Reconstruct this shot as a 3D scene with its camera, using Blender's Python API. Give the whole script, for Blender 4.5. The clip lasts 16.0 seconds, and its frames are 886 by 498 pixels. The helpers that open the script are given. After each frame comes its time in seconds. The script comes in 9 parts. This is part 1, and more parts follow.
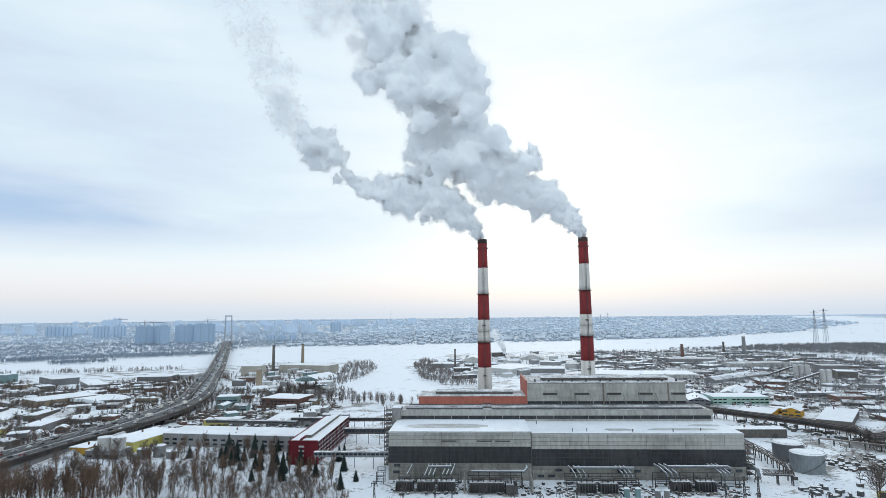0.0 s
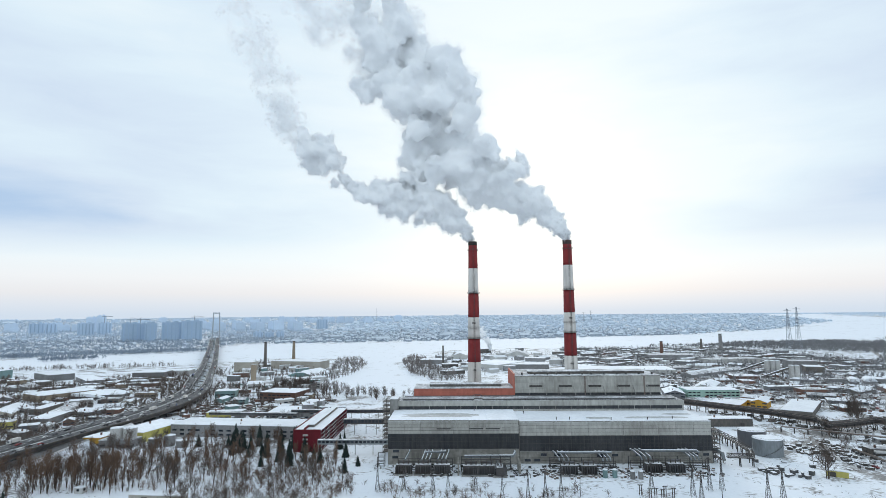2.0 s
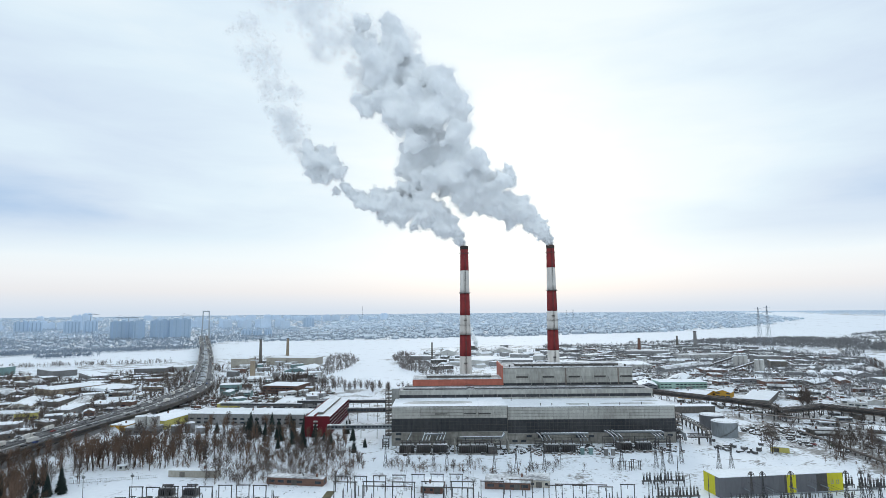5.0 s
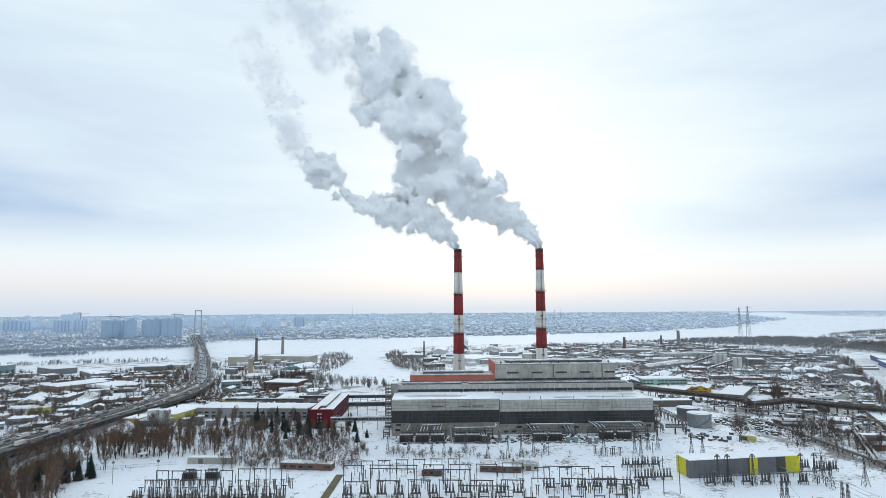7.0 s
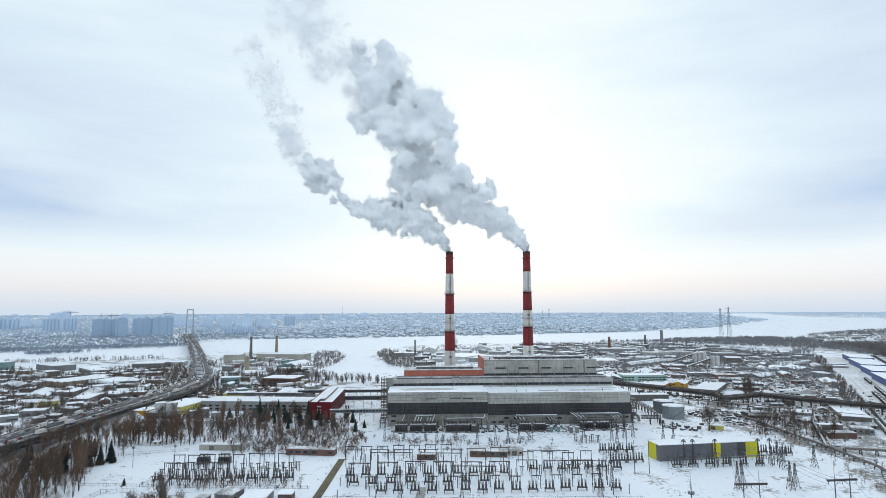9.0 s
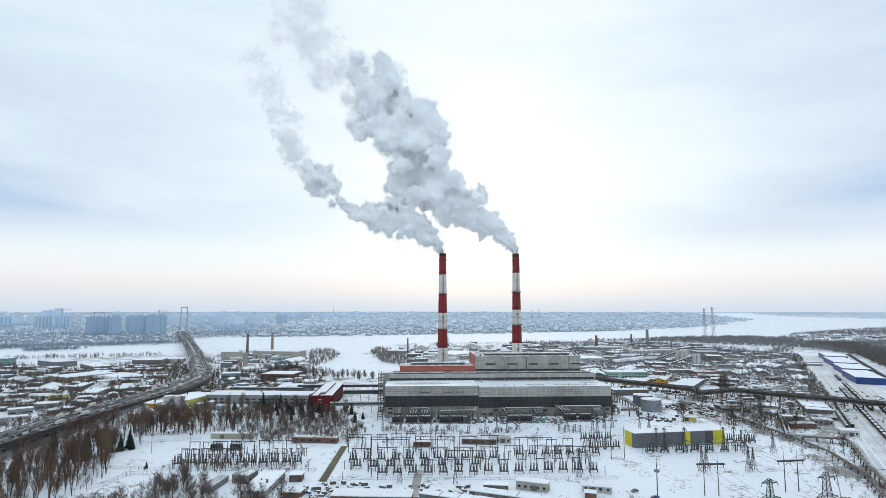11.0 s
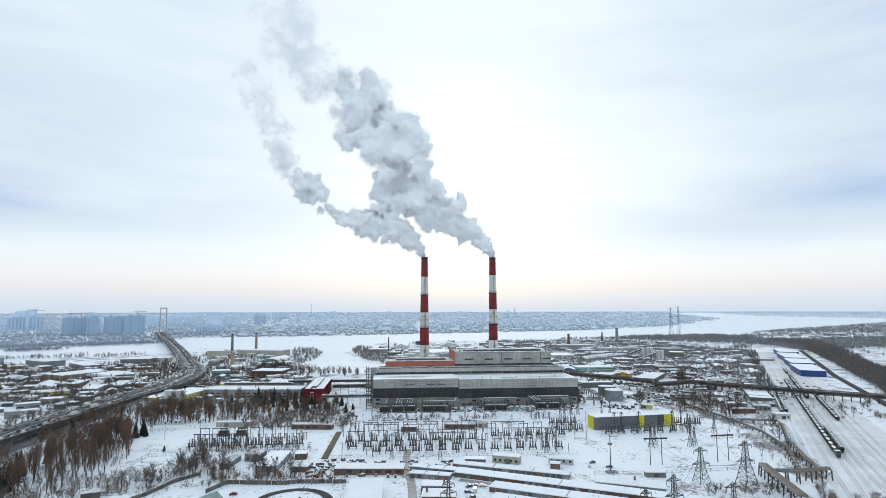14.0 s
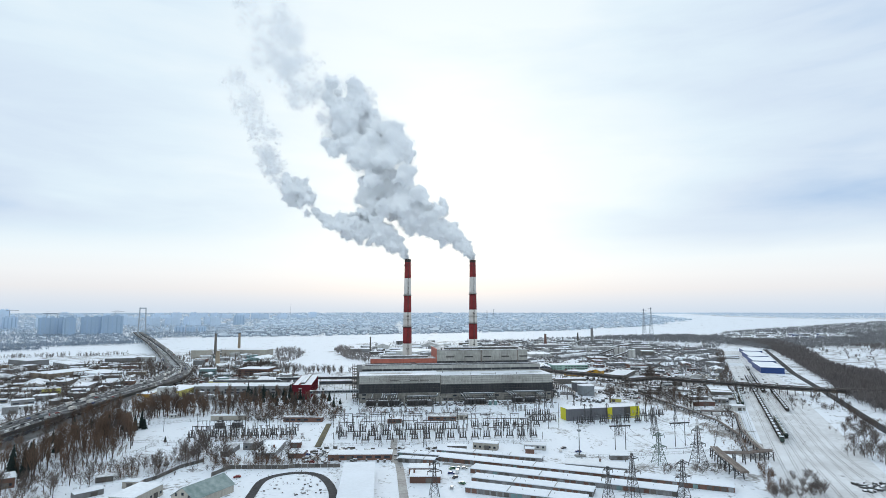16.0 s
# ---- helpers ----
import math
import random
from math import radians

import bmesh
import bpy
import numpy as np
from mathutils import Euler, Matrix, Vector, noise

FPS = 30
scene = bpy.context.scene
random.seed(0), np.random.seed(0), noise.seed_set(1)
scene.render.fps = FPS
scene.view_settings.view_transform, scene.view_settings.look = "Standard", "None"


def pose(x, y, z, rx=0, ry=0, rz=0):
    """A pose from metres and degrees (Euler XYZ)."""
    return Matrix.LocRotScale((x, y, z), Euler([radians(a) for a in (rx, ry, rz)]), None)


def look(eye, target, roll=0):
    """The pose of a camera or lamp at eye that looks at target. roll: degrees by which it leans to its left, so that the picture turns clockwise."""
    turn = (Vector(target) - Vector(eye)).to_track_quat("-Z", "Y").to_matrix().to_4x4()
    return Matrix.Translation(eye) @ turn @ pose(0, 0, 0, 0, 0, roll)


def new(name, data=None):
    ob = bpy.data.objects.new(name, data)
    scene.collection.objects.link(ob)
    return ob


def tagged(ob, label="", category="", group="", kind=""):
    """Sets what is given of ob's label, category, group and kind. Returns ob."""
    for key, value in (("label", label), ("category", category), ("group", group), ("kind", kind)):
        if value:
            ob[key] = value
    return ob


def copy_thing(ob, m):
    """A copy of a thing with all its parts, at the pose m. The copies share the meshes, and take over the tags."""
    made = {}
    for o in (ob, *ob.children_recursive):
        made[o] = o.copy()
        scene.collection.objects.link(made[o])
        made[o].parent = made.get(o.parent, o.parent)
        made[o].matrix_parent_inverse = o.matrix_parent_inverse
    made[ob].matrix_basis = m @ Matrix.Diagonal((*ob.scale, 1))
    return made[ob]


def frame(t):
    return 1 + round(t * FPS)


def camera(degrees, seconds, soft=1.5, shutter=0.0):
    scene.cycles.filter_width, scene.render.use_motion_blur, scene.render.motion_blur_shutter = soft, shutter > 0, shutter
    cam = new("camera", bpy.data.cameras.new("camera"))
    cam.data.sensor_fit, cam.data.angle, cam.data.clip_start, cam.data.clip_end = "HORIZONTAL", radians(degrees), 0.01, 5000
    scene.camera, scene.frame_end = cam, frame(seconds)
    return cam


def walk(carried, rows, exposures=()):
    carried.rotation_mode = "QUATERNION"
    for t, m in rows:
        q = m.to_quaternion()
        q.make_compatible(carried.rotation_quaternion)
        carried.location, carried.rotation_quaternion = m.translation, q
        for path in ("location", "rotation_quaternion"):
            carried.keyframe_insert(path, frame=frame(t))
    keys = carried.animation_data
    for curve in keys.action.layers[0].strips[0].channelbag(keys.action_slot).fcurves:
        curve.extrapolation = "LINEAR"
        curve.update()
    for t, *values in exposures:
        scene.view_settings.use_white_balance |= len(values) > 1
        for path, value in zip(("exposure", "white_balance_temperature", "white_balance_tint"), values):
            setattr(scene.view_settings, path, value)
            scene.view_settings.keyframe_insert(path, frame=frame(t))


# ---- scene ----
cam = camera(77.0, 16.0, soft=0.7)
PATH = [
    (0, (55.332, -360.712, 102.213), (55.224, -358.728, 102.448), -0.6),
    (1.5, (50.574, -383.507, 102.88), (50.511, -381.521, 103.109), -0.5),
    (2, (49.409, -391.708, 102.754), (49.355, -389.722, 102.979), -0.5),
    (3.5, (44.113, -415.616, 103.362), (44.087, -413.629, 103.584), -0.5),
    (4, (42.833, -424.593, 103.155), (42.817, -422.605, 103.374), -0.5),
    (7, (32.936, -473.879, 103.283), (32.98, -471.892, 103.5), -0.4),
    (8, (30.059, -492.671, 103.21), (30.124, -490.684, 103.425), -0.3),
    (9, (28.701, -507.489, 102.351), (28.783, -505.503, 102.568), -0.2),
    (11.3, (22.907, -546.974, 102.968), (23.028, -544.989, 103.18), -0.1),
    (11.5, (22.075, -550.557, 102.984), (22.201, -548.573, 103.196), -0.2),
    (12, (20.419, -559.666, 102.78), (20.557, -557.682, 102.992), -0.2),
    (12.5, (19.009, -568.13, 102.599), (19.156, -566.147, 102.811), -0.2),
    (13, (17.456, -576.887, 102.571), (17.616, -574.905, 102.784), -0.2),
    (13.5, (16.122, -585.012, 102.495), (16.297, -583.031, 102.709), -0.2),
    (14, (13.928, -593.216, 102.434), (14.126, -591.237, 102.647), -0.1),
    (14.5, (13.382, -601.879, 102.234), (13.602, -599.903, 102.448), -0.2),
    (15, (11.863, -610.476, 101.978), (12.106, -608.502, 102.193), -0.2),
    (15.5, (9.627, -618.62, 101.725), (9.882, -616.648, 101.941), -0.2),
    (16, (5.822, -626.655, 101.457), (6.094, -624.685, 101.673), -0.0),
]
walk(cam, [(t, look(eye, target, roll)) for t, eye, target, roll in PATH])

# ---- sky and sun ----
SUN_TURN, SUN_UP = radians(8), radians(16)      # to the right of +y, behind thin cloud
world = bpy.data.worlds.new("winter_sky")
scene.world = world
world.use_nodes = True
wt = world.node_tree
wt.nodes.clear()


def wnode(kind, **values):
    n = wt.nodes.new(kind)
    for k, v in values.items():
        n.inputs[k].default_value = v
    return n


def wmath(op, a, b=0.0, clamp=False):
    n = wt.nodes.new("ShaderNodeMath")
    n.operation, n.use_clamp = op, clamp
    for i, s in enumerate((a, b)):
        if isinstance(s, (int, float)):
            n.inputs[i].default_value = s
        else:
            wt.links.new(s, n.inputs[i])
    return n.outputs[0]


def wramp(fac, stops):
    n = wt.nodes.new("ShaderNodeValToRGB")
    wt.links.new(fac, n.inputs[0])
    while len(n.color_ramp.elements) < len(stops):
        n.color_ramp.elements.new(0.5)
    for e, (p, c) in zip(n.color_ramp.elements, stops):
        e.position, e.color = p, (*c, 1)
    return n.outputs[0]


def wmix(fac, a, b):
    n = wt.nodes.new("ShaderNodeMix")
    n.data_type = "RGBA"
    for i, s in ((0, fac), (6, a), (7, b)):
        if isinstance(s, (int, float)):
            n.inputs[i].default_value = s
        elif isinstance(s, tuple):
            n.inputs[i].default_value = (*s, 1)
        else:
            wt.links.new(s, n.inputs[i])
    return n.outputs[2]


way = wt.nodes.new("ShaderNodeTexCoord").outputs["Generated"]
split = wt.nodes.new("ShaderNodeSeparateXYZ")
wt.links.new(way, split.inputs[0])
up = split.outputs[2]
nishita = wt.nodes.new("ShaderNodeTexSky")
nishita.sky_type, nishita.sun_disc = "NISHITA", False
nishita.sun_elevation, nishita.sun_rotation = SUN_UP, SUN_TURN
nishita.air_density, nishita.dust_density = 1.0, 3.0
sky_dim = wt.nodes.new("ShaderNodeVectorMath")
sky_dim.operation = "SCALE"
sky_dim.inputs["Scale"].default_value = 0.12
wt.links.new(nishita.outputs[0], sky_dim.inputs[0])
# stratus sheets: noise drawn out level
stretch = wt.nodes.new("ShaderNodeMapping")
stretch.inputs["Scale"].default_value = (1.0, 1.0, 4.5)
stretch.inputs["Location"].default_value = (0.3, 0.0, 0.1)
wt.links.new(way, stretch.inputs[0])
sheets = wnode("ShaderNodeTexNoise", Scale=1.6, Detail=5.0, Roughness=0.5, Distortion=0.3)
wt.links.new(stretch.outputs[0], sheets.inputs["Vector"])
wisps = wnode("ShaderNodeTexNoise", Scale=4.0, Detail=6.0, Roughness=0.6, Distortion=0.6)
wt.links.new(stretch.outputs[0], wisps.inputs["Vector"])
# thin, bright cloud round the veiled sun
toward = wt.nodes.new("ShaderNodeVectorMath")
toward.operation = "DOT_PRODUCT"
wt.links.new(way, toward.inputs[0])
toward.inputs[1].default_value = (math.sin(SUN_TURN) * math.cos(SUN_UP), math.cos(SUN_TURN) * math.cos(SUN_UP), math.sin(SUN_UP))
glow = wmath("POWER", wmath("MAXIMUM", toward.outputs["Value"], 0.0), 7.0)
thin = wmath("ADD", wmath("MULTIPLY", sheets.outputs[0], 1.5), wmath("MULTIPLY", wisps.outputs[0], 0.45))
# a bluish stratus band low in the sky, thinner towards the sun
band = wramp(wmath("ADD", up, wmath("MULTIPLY", wmath("SUBTRACT", sheets.outputs[0], 0.5), 0.10)), [(0.0, (0, 0, 0)), (0.115, (0, 0, 0)), (0.155, (1, 1, 1)), (0.185, (0.7, 0.7, 0.7)), (0.26, (0, 0, 0))])
band = wmath("MULTIPLY", wmath("MULTIPLY", band, wmath("SUBTRACT", 1.0, glow)), 0.42)
behind = wmath("MAXIMUM", wmath("MULTIPLY", split.outputs[1], -1.0), 0.0)
thin = wmath("ADD", wmath("SUBTRACT", wmath("SUBTRACT", thin, 0.62), band), wmath("ADD", wmath("MULTIPLY", glow, 0.7), wmath("ADD", wmath("MULTIPLY", behind, 0.45), wmath("MULTIPLY", wmath("MAXIMUM", wmath("SUBTRACT", up, 0.45), 0.0), 0.7))))
cloud = wramp(thin, [(0.0, (0.46, 0.62, 0.84)), (0.35, (0.66, 0.78, 0.92)), (0.66, (0.74, 0.875, 0.975)), (1.0, (0.845, 0.948, 1.0))])
# the clear strip low over the horizon, pinkish at its foot
low = wramp(wmath("ADD", up, wmath("MULTIPLY", wmath("SUBTRACT", wisps.outputs[0], 0.5), 0.03)),
            [(0.0, (1, 1, 1)), (0.085, (1, 1, 1)), (0.125, (0, 0, 0)), (1.0, (0, 0, 0))])
strip = wramp(up, [(0.0, (0.66, 0.76, 0.88)), (0.018, (0.75, 0.81, 0.89)), (0.034, (0.84, 0.85, 0.88)), (0.058, (0.89, 0.92, 0.95)), (0.09, (0.87, 0.955, 1.0))])
veil = wmix(low, cloud, strip)
together = wmix(0.965, sky_dim.outputs[0], veil)
back = wnode("ShaderNodeBackground", Strength=1.0)
wt.links.new(together, back.inputs["Color"])
wt.links.new(back.outputs[0], wt.nodes.new("ShaderNodeOutputWorld").inputs[0])

sun = new("sun", bpy.data.lights.new("sun", "SUN"))
sun.data.energy, sun.data.angle, sun.data.color = 0.8, radians(14), (1.0, 0.94, 0.86)
sun.matrix_world = look((0, 0, 300), (-math.sin(SUN_TURN) * math.cos(SUN_UP), -math.cos(SUN_TURN) * math.cos(SUN_UP), 300 - math.sin(SUN_UP)))


# ---- materials ----
def mat(name, base, other=None, rough=0.85, near=1.2, far=0.06, amount=0.5, metal=0.0, bump=0.0, streak=1.0, vary=0.12, gloss=0.3):
    """A surface of two colours mixed by noise at two scales, with relief and a shade that differs from object to object.
    streak below 1 draws the stains out downwards."""
    m = bpy.data.materials.new(name)
    m.use_nodes = True
    t = m.node_tree
    n, l = t.nodes, t.links
    shader = n["Principled BSDF"]
    other = other or tuple(c * 0.6 for c in base)
    place = n.new("ShaderNodeNewGeometry").outputs["Position"]
    move = n.new("ShaderNodeMapping")
    move.inputs["Scale"].default_value = (1, 1, streak)
    l.new(place, move.inputs[0])
    fine, broad = n.new("ShaderNodeTexNoise"), n.new("ShaderNodeTexNoise")
    for q, s, d in ((fine, near, 5), (broad, far, 3)):
        q.inputs["Scale"].default_value, q.inputs["Detail"].default_value = s, d
        l.new(move.outputs[0], q.inputs["Vector"])
    add = n.new("ShaderNodeMath")
    add.operation = "MULTIPLY_ADD"
    l.new(fine.outputs[0], add.inputs[0])
    add.inputs[1].default_value = 0.55
    half = n.new("ShaderNodeMath")
    half.operation = "MULTIPLY"
    half.inputs[1].default_value = 0.55
    l.new(broad.outputs[0], half.inputs[0])
    l.new(half.outputs[0], add.inputs[2])
    ramp = n.new("ShaderNodeMapRange")
    l.new(add.outputs[0], ramp.inputs[0])
    ramp.inputs[1].default_value, ramp.inputs[2].default_value = 0.43, 0.68
    ramp.inputs[3].default_value, ramp.inputs[4].default_value = 0.0, amount
    mix = n.new("ShaderNodeMix")
    mix.data_type = "RGBA"
    l.new(ramp.outputs[0], mix.inputs[0])
    mix.inputs[6].default_value, mix.inputs[7].default_value = (*base, 1), (*other, 1)
    colour = mix.outputs[2]
    if vary:
        info, val, hsv = n.new("ShaderNodeObjectInfo"), n.new("ShaderNodeMapRange"), n.new("ShaderNodeHueSaturation")
        l.new(info.outputs["Random"], val.inputs[0])
        val.inputs[3].default_value, val.inputs[4].default_value = 1 - vary, 1 + vary
        l.new(val.outputs[0], hsv.inputs["Value"])
        l.new(colour, hsv.inputs["Color"])
        colour = hsv.outputs[0]
    l.new(colour, shader.inputs["Base Color"])
    shader.inputs["Roughness"].default_value, shader.inputs["Metallic"].default_value = rough, metal
    shader.inputs["Specular IOR Level"].default_value = gloss
    if bump:
        b = n.new("ShaderNodeBump")
        b.inputs["Strength"].default_value, b.inputs["Distance"].default_value = bump, 0.3
        l.new(fine.outputs[0], b.inputs["Height"])
        l.new(b.outputs[0], shader.inputs["Normal"])
    return m


SNOW = mat("snow", (0.825, 0.87, 0.94), (0.72, 0.765, 0.82), 0.75, 0.6, 0.05, 0.7, bump=0.25, vary=0.03)
ROOF_SNOW = mat("roof_snow", (0.865, 0.90, 0.95), (0.65, 0.68, 0.72), 0.75, 0.45, 0.045, 0.55, bump=0.2, vary=0.06)
THIN_SNOW = mat("thin_snow_on_felt", (0.80, 0.82, 0.85), (0.10, 0.10, 0.11), 0.85, 0.5, 0.09, 0.8, bump=0.2, vary=0.1)
PANEL = mat("pale_wall_panel", (0.50, 0.50, 0.47), (0.26, 0.25, 0.23), 0.8, 0.5, 0.05, 0.75, streak=0.3, bump=0.1, vary=0.10)
LOWER = mat("stained_concrete_panel", (0.34, 0.33, 0.30), (0.14, 0.13, 0.12), 0.9, 0.5, 0.08, 0.8, streak=0.35, bump=0.15, vary=0.14)
GLAZE = mat("sooty_glazing", (0.036, 0.040, 0.046), (0.075, 0.076, 0.08), 0.55, 0.5, 0.06, 0.9, streak=0.15, vary=0.09, gloss=0.2)
WINDOW = mat("window_glass", (0.03, 0.035, 0.045), (0.07, 0.08, 0.09), 0.15, 0.5, 0.1, 0.5, vary=0.4, gloss=0.5)
FRAME = mat("dark_frame", (0.07, 0.07, 0.07), (0.12, 0.10, 0.09), 0.6, 1.0, 0.1, 0.5)
STEEL = mat("grey_steel", (0.13, 0.135, 0.14), (0.07, 0.06, 0.055), 0.55, 1.0, 0.1, 0.7, metal=0.3)
DARK_STEEL = mat("dark_steel", (0.06, 0.062, 0.066), (0.11, 0.092, 0.082), 0.6, 1.0, 0.1, 0.6)
GALV = mat("galvanised_steel", (0.28, 0.31, 0.33), (0.16, 0.17, 0.18), 0.5, 0.8, 0.08, 0.7, metal=0.4, streak=0.3)
PORCELAIN = mat("brown_insulator", (0.07, 0.055, 0.05), (0.12, 0.10, 0.09), 0.4, 2.0, 0.2, 0.4)
CONCRETE = mat("concrete", (0.36, 0.36, 0.35), (0.20, 0.20, 0.19), 0.9, 0.7, 0.07, 0.7, streak=0.5, bump=0.15)
RED = mat("red_paint", (0.27, 0.035, 0.035), (0.15, 0.025, 0.03), 0.7, 0.4, 0.05, 0.7, streak=0.25, vary=0.06)
WHITE_PAINT = mat("weathered_white_paint", (0.74, 0.72, 0.69), (0.48, 0.45, 0.42), 0.75, 0.35, 0.05, 0.7, streak=0.15, vary=0.05)
SOOT = mat("soot", (0.035, 0.033, 0.033), (0.10, 0.06, 0.05), 0.9, 0.6, 0.1, 0.6)
ORANGE = mat("rust_orange_cladding", (0.50, 0.165, 0.12), (0.34, 0.115, 0.085), 0.75, 0.5, 0.06, 0.75, streak=0.3, vary=0.12)
CRIMSON = mat("crimson_render", (0.155, 0.012, 0.022), (0.10, 0.010, 0.016), 0.7, 0.5, 0.06, 0.6, streak=0.4, vary=0.05)
BRICK = mat("old_brick", (0.185, 0.105, 0.082), (0.13, 0.08, 0.065), 0.9, 1.5, 0.1, 0.7, bump=0.2, vary=0.22)
TAN = mat("tan_brick", (0.36, 0.295, 0.22), (0.23, 0.19, 0.145), 0.9, 1.0, 0.07, 0.7, bump=0.15, vary=0.15)
BEIGE = mat("beige_render", (0.47, 0.44, 0.385), (0.30, 0.28, 0.245), 0.9, 0.8, 0.07, 0.7, streak=0.5, vary=0.12)
GREY = mat("grey_wall", (0.27, 0.27, 0.275), (0.15, 0.145, 0.14), 0.85, 0.8, 0.07, 0.7, streak=0.5, vary=0.3)
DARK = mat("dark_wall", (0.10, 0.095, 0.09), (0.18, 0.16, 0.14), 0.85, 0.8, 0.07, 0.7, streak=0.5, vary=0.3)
WHITE = mat("whitewashed_wall", (0.58, 0.58, 0.57), (0.36, 0.35, 0.33), 0.85, 0.8, 0.07, 0.65, streak=0.4, vary=0.12)
LEMON = mat("lemon_cladding", (0.62, 0.57, 0.03), (0.47, 0.42, 0.04), 0.6, 0.6, 0.06, 0.5, streak=0.4, vary=0.06)
YELLOW = mat("yellow_cladding", (0.58, 0.52, 0.15), (0.42, 0.37, 0.13), 0.6, 0.6, 0.06, 0.5, streak=0.4, vary=0.06)
OCHRE = mat("ochre_wall", (0.50, 0.28, 0.04), (0.32, 0.18, 0.04), 0.8, 0.6, 0.06, 0.6, streak=0.4, vary=0.08)
MINT = mat("mint_cladding", (0.34, 0.50, 0.44), (0.22, 0.34, 0.31), 0.7, 0.6, 0.05, 0.6, streak=0.4, vary=0.08)
TEAL = mat("teal_wall", (0.20, 0.31, 0.31), (0.12, 0.18, 0.18), 0.8, 0.6, 0.05, 0.6, streak=0.4, vary=0.12)
BLUE = mat("blue_cladding", (0.030, 0.070, 0.22), (0.02, 0.045, 0.14), 0.6, 0.6, 0.05, 0.6, streak=0.4, vary=0.1)
SLATE = mat("slate_cladding", (0.155, 0.16, 0.175), (0.11, 0.11, 0.12), 0.6, 0.8, 0.05, 0.6, streak=0.3, vary=0.06)
GREEN_ROOF = mat("green_sheet_roof", (0.17, 0.24, 0.23), (0.60, 0.64, 0.66), 0.6, 0.35, 0.1, 0.35, vary=0.05)
ROAD = mat("salted_road", (0.055, 0.055, 0.06), (0.15, 0.15, 0.155), 0.75, 0.35, 0.03, 0.8, vary=0.06, gloss=0.3)
ASPHALT = mat("worn_asphalt", (0.040, 0.040, 0.043), (0.085, 0.085, 0.09), 0.9, 0.5, 0.04, 0.8, vary=0.0, gloss=0.15)
ROAD_SNOW = mat("ploughed_snow", (0.62, 0.63, 0.65), (0.24, 0.235, 0.23), 0.8, 0.4, 0.05, 0.8, vary=0.0)
SLUSH = mat("slushy_road", (0.42, 0.42, 0.42), (0.20, 0.19, 0.18), 0.7, 0.5, 0.06, 0.9, vary=0.0)
RAIL_BED = mat("snowed_rail_bed", (0.78, 0.80, 0.83), (0.50, 0.50, 0.51), 0.8, 0.4, 0.04, 0.7, vary=0.0)
BARK = mat("bark", (0.085, 0.062, 0.050), (0.05, 0.04, 0.035), 0.95, 2.0, 0.1, 0.6, vary=0.25)
TWIG = mat("bare_twigs", (0.135, 0.108, 0.094), (0.09, 0.074, 0.066), 0.95, 1.0, 0.05, 0.7, vary=0.25)
RUSSET = mat("russet_twigs", (0.165, 0.108, 0.078), (0.115, 0.078, 0.058), 0.95, 1.0, 0.05, 0.7, vary=0.25)
NEEDLE = mat("spruce_needles", (0.016, 0.028, 0.025), (0.036, 0.048, 0.045), 0.9, 1.0, 0.1, 0.6, vary=0.25)
WAGON = mat("green_wagon_paint", (0.045, 0.085, 0.070), (0.05, 0.05, 0.045), 0.6, 0.8, 0.1, 0.7, vary=0.2)
WAGON_DARK = mat("dark_wagon_paint", (0.05, 0.052, 0.05), (0.085, 0.06, 0.05), 0.7, 0.8, 0.1, 0.7, vary=0.3)
RUST_PIPE = mat("rusty_lagging", (0.165, 0.125, 0.105), (0.28, 0.26, 0.245), 0.7, 0.5, 0.1, 0.7, vary=0.15)
PIPE = mat("lagged_pipe", (0.50, 0.50, 0.50), (0.26, 0.25, 0.24), 0.5, 0.6, 0.1, 0.7, metal=0.2, vary=0.15)
TYRE = mat("tyre", (0.02, 0.02, 0.02), (0.04, 0.04, 0.04), 0.9)
CAR_PAINTS = [mat("paint_" + k, c, tuple(v * 0.8 for v in c), 0.35, gloss=0.5, vary=0.1) for k, c in (
    ("white", (0.62, 0.62, 0.62)), ("silver", (0.30, 0.31, 0.32)), ("black", (0.02, 0.02, 0.022)), ("grey", (0.10, 0.10, 0.11)),
    ("red", (0.22, 0.02, 0.02)), ("blue", (0.03, 0.06, 0.2)), ("green", (0.05, 0.14, 0.07)))]
# Wall and glass colours mix in blue haze, paler for farther rows
HAZED_TOWER_WALLS = [mat("tower_wall_" + k, c, tuple(v * 0.85 for v in c), 0.8, 0.1, 0.01, 0.6, vary=0.06) for k, c in (
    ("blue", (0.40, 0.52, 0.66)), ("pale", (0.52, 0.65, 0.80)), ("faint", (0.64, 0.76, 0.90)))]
HAZED_TOWER_GLASS = mat("tower_glazing", (0.34, 0.46, 0.61), (0.40, 0.52, 0.66), 0.4, 0.1, 0.01, 0.6, vary=0.1)
# Far-bank colours shifted towards blue-grey: the haze is tinted into them
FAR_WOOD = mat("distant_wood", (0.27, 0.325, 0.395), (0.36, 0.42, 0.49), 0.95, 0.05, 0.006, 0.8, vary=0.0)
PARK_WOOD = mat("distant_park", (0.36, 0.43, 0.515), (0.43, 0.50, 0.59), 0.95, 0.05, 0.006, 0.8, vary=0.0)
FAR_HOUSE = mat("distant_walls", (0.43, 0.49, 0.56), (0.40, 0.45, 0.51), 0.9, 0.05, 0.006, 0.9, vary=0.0)
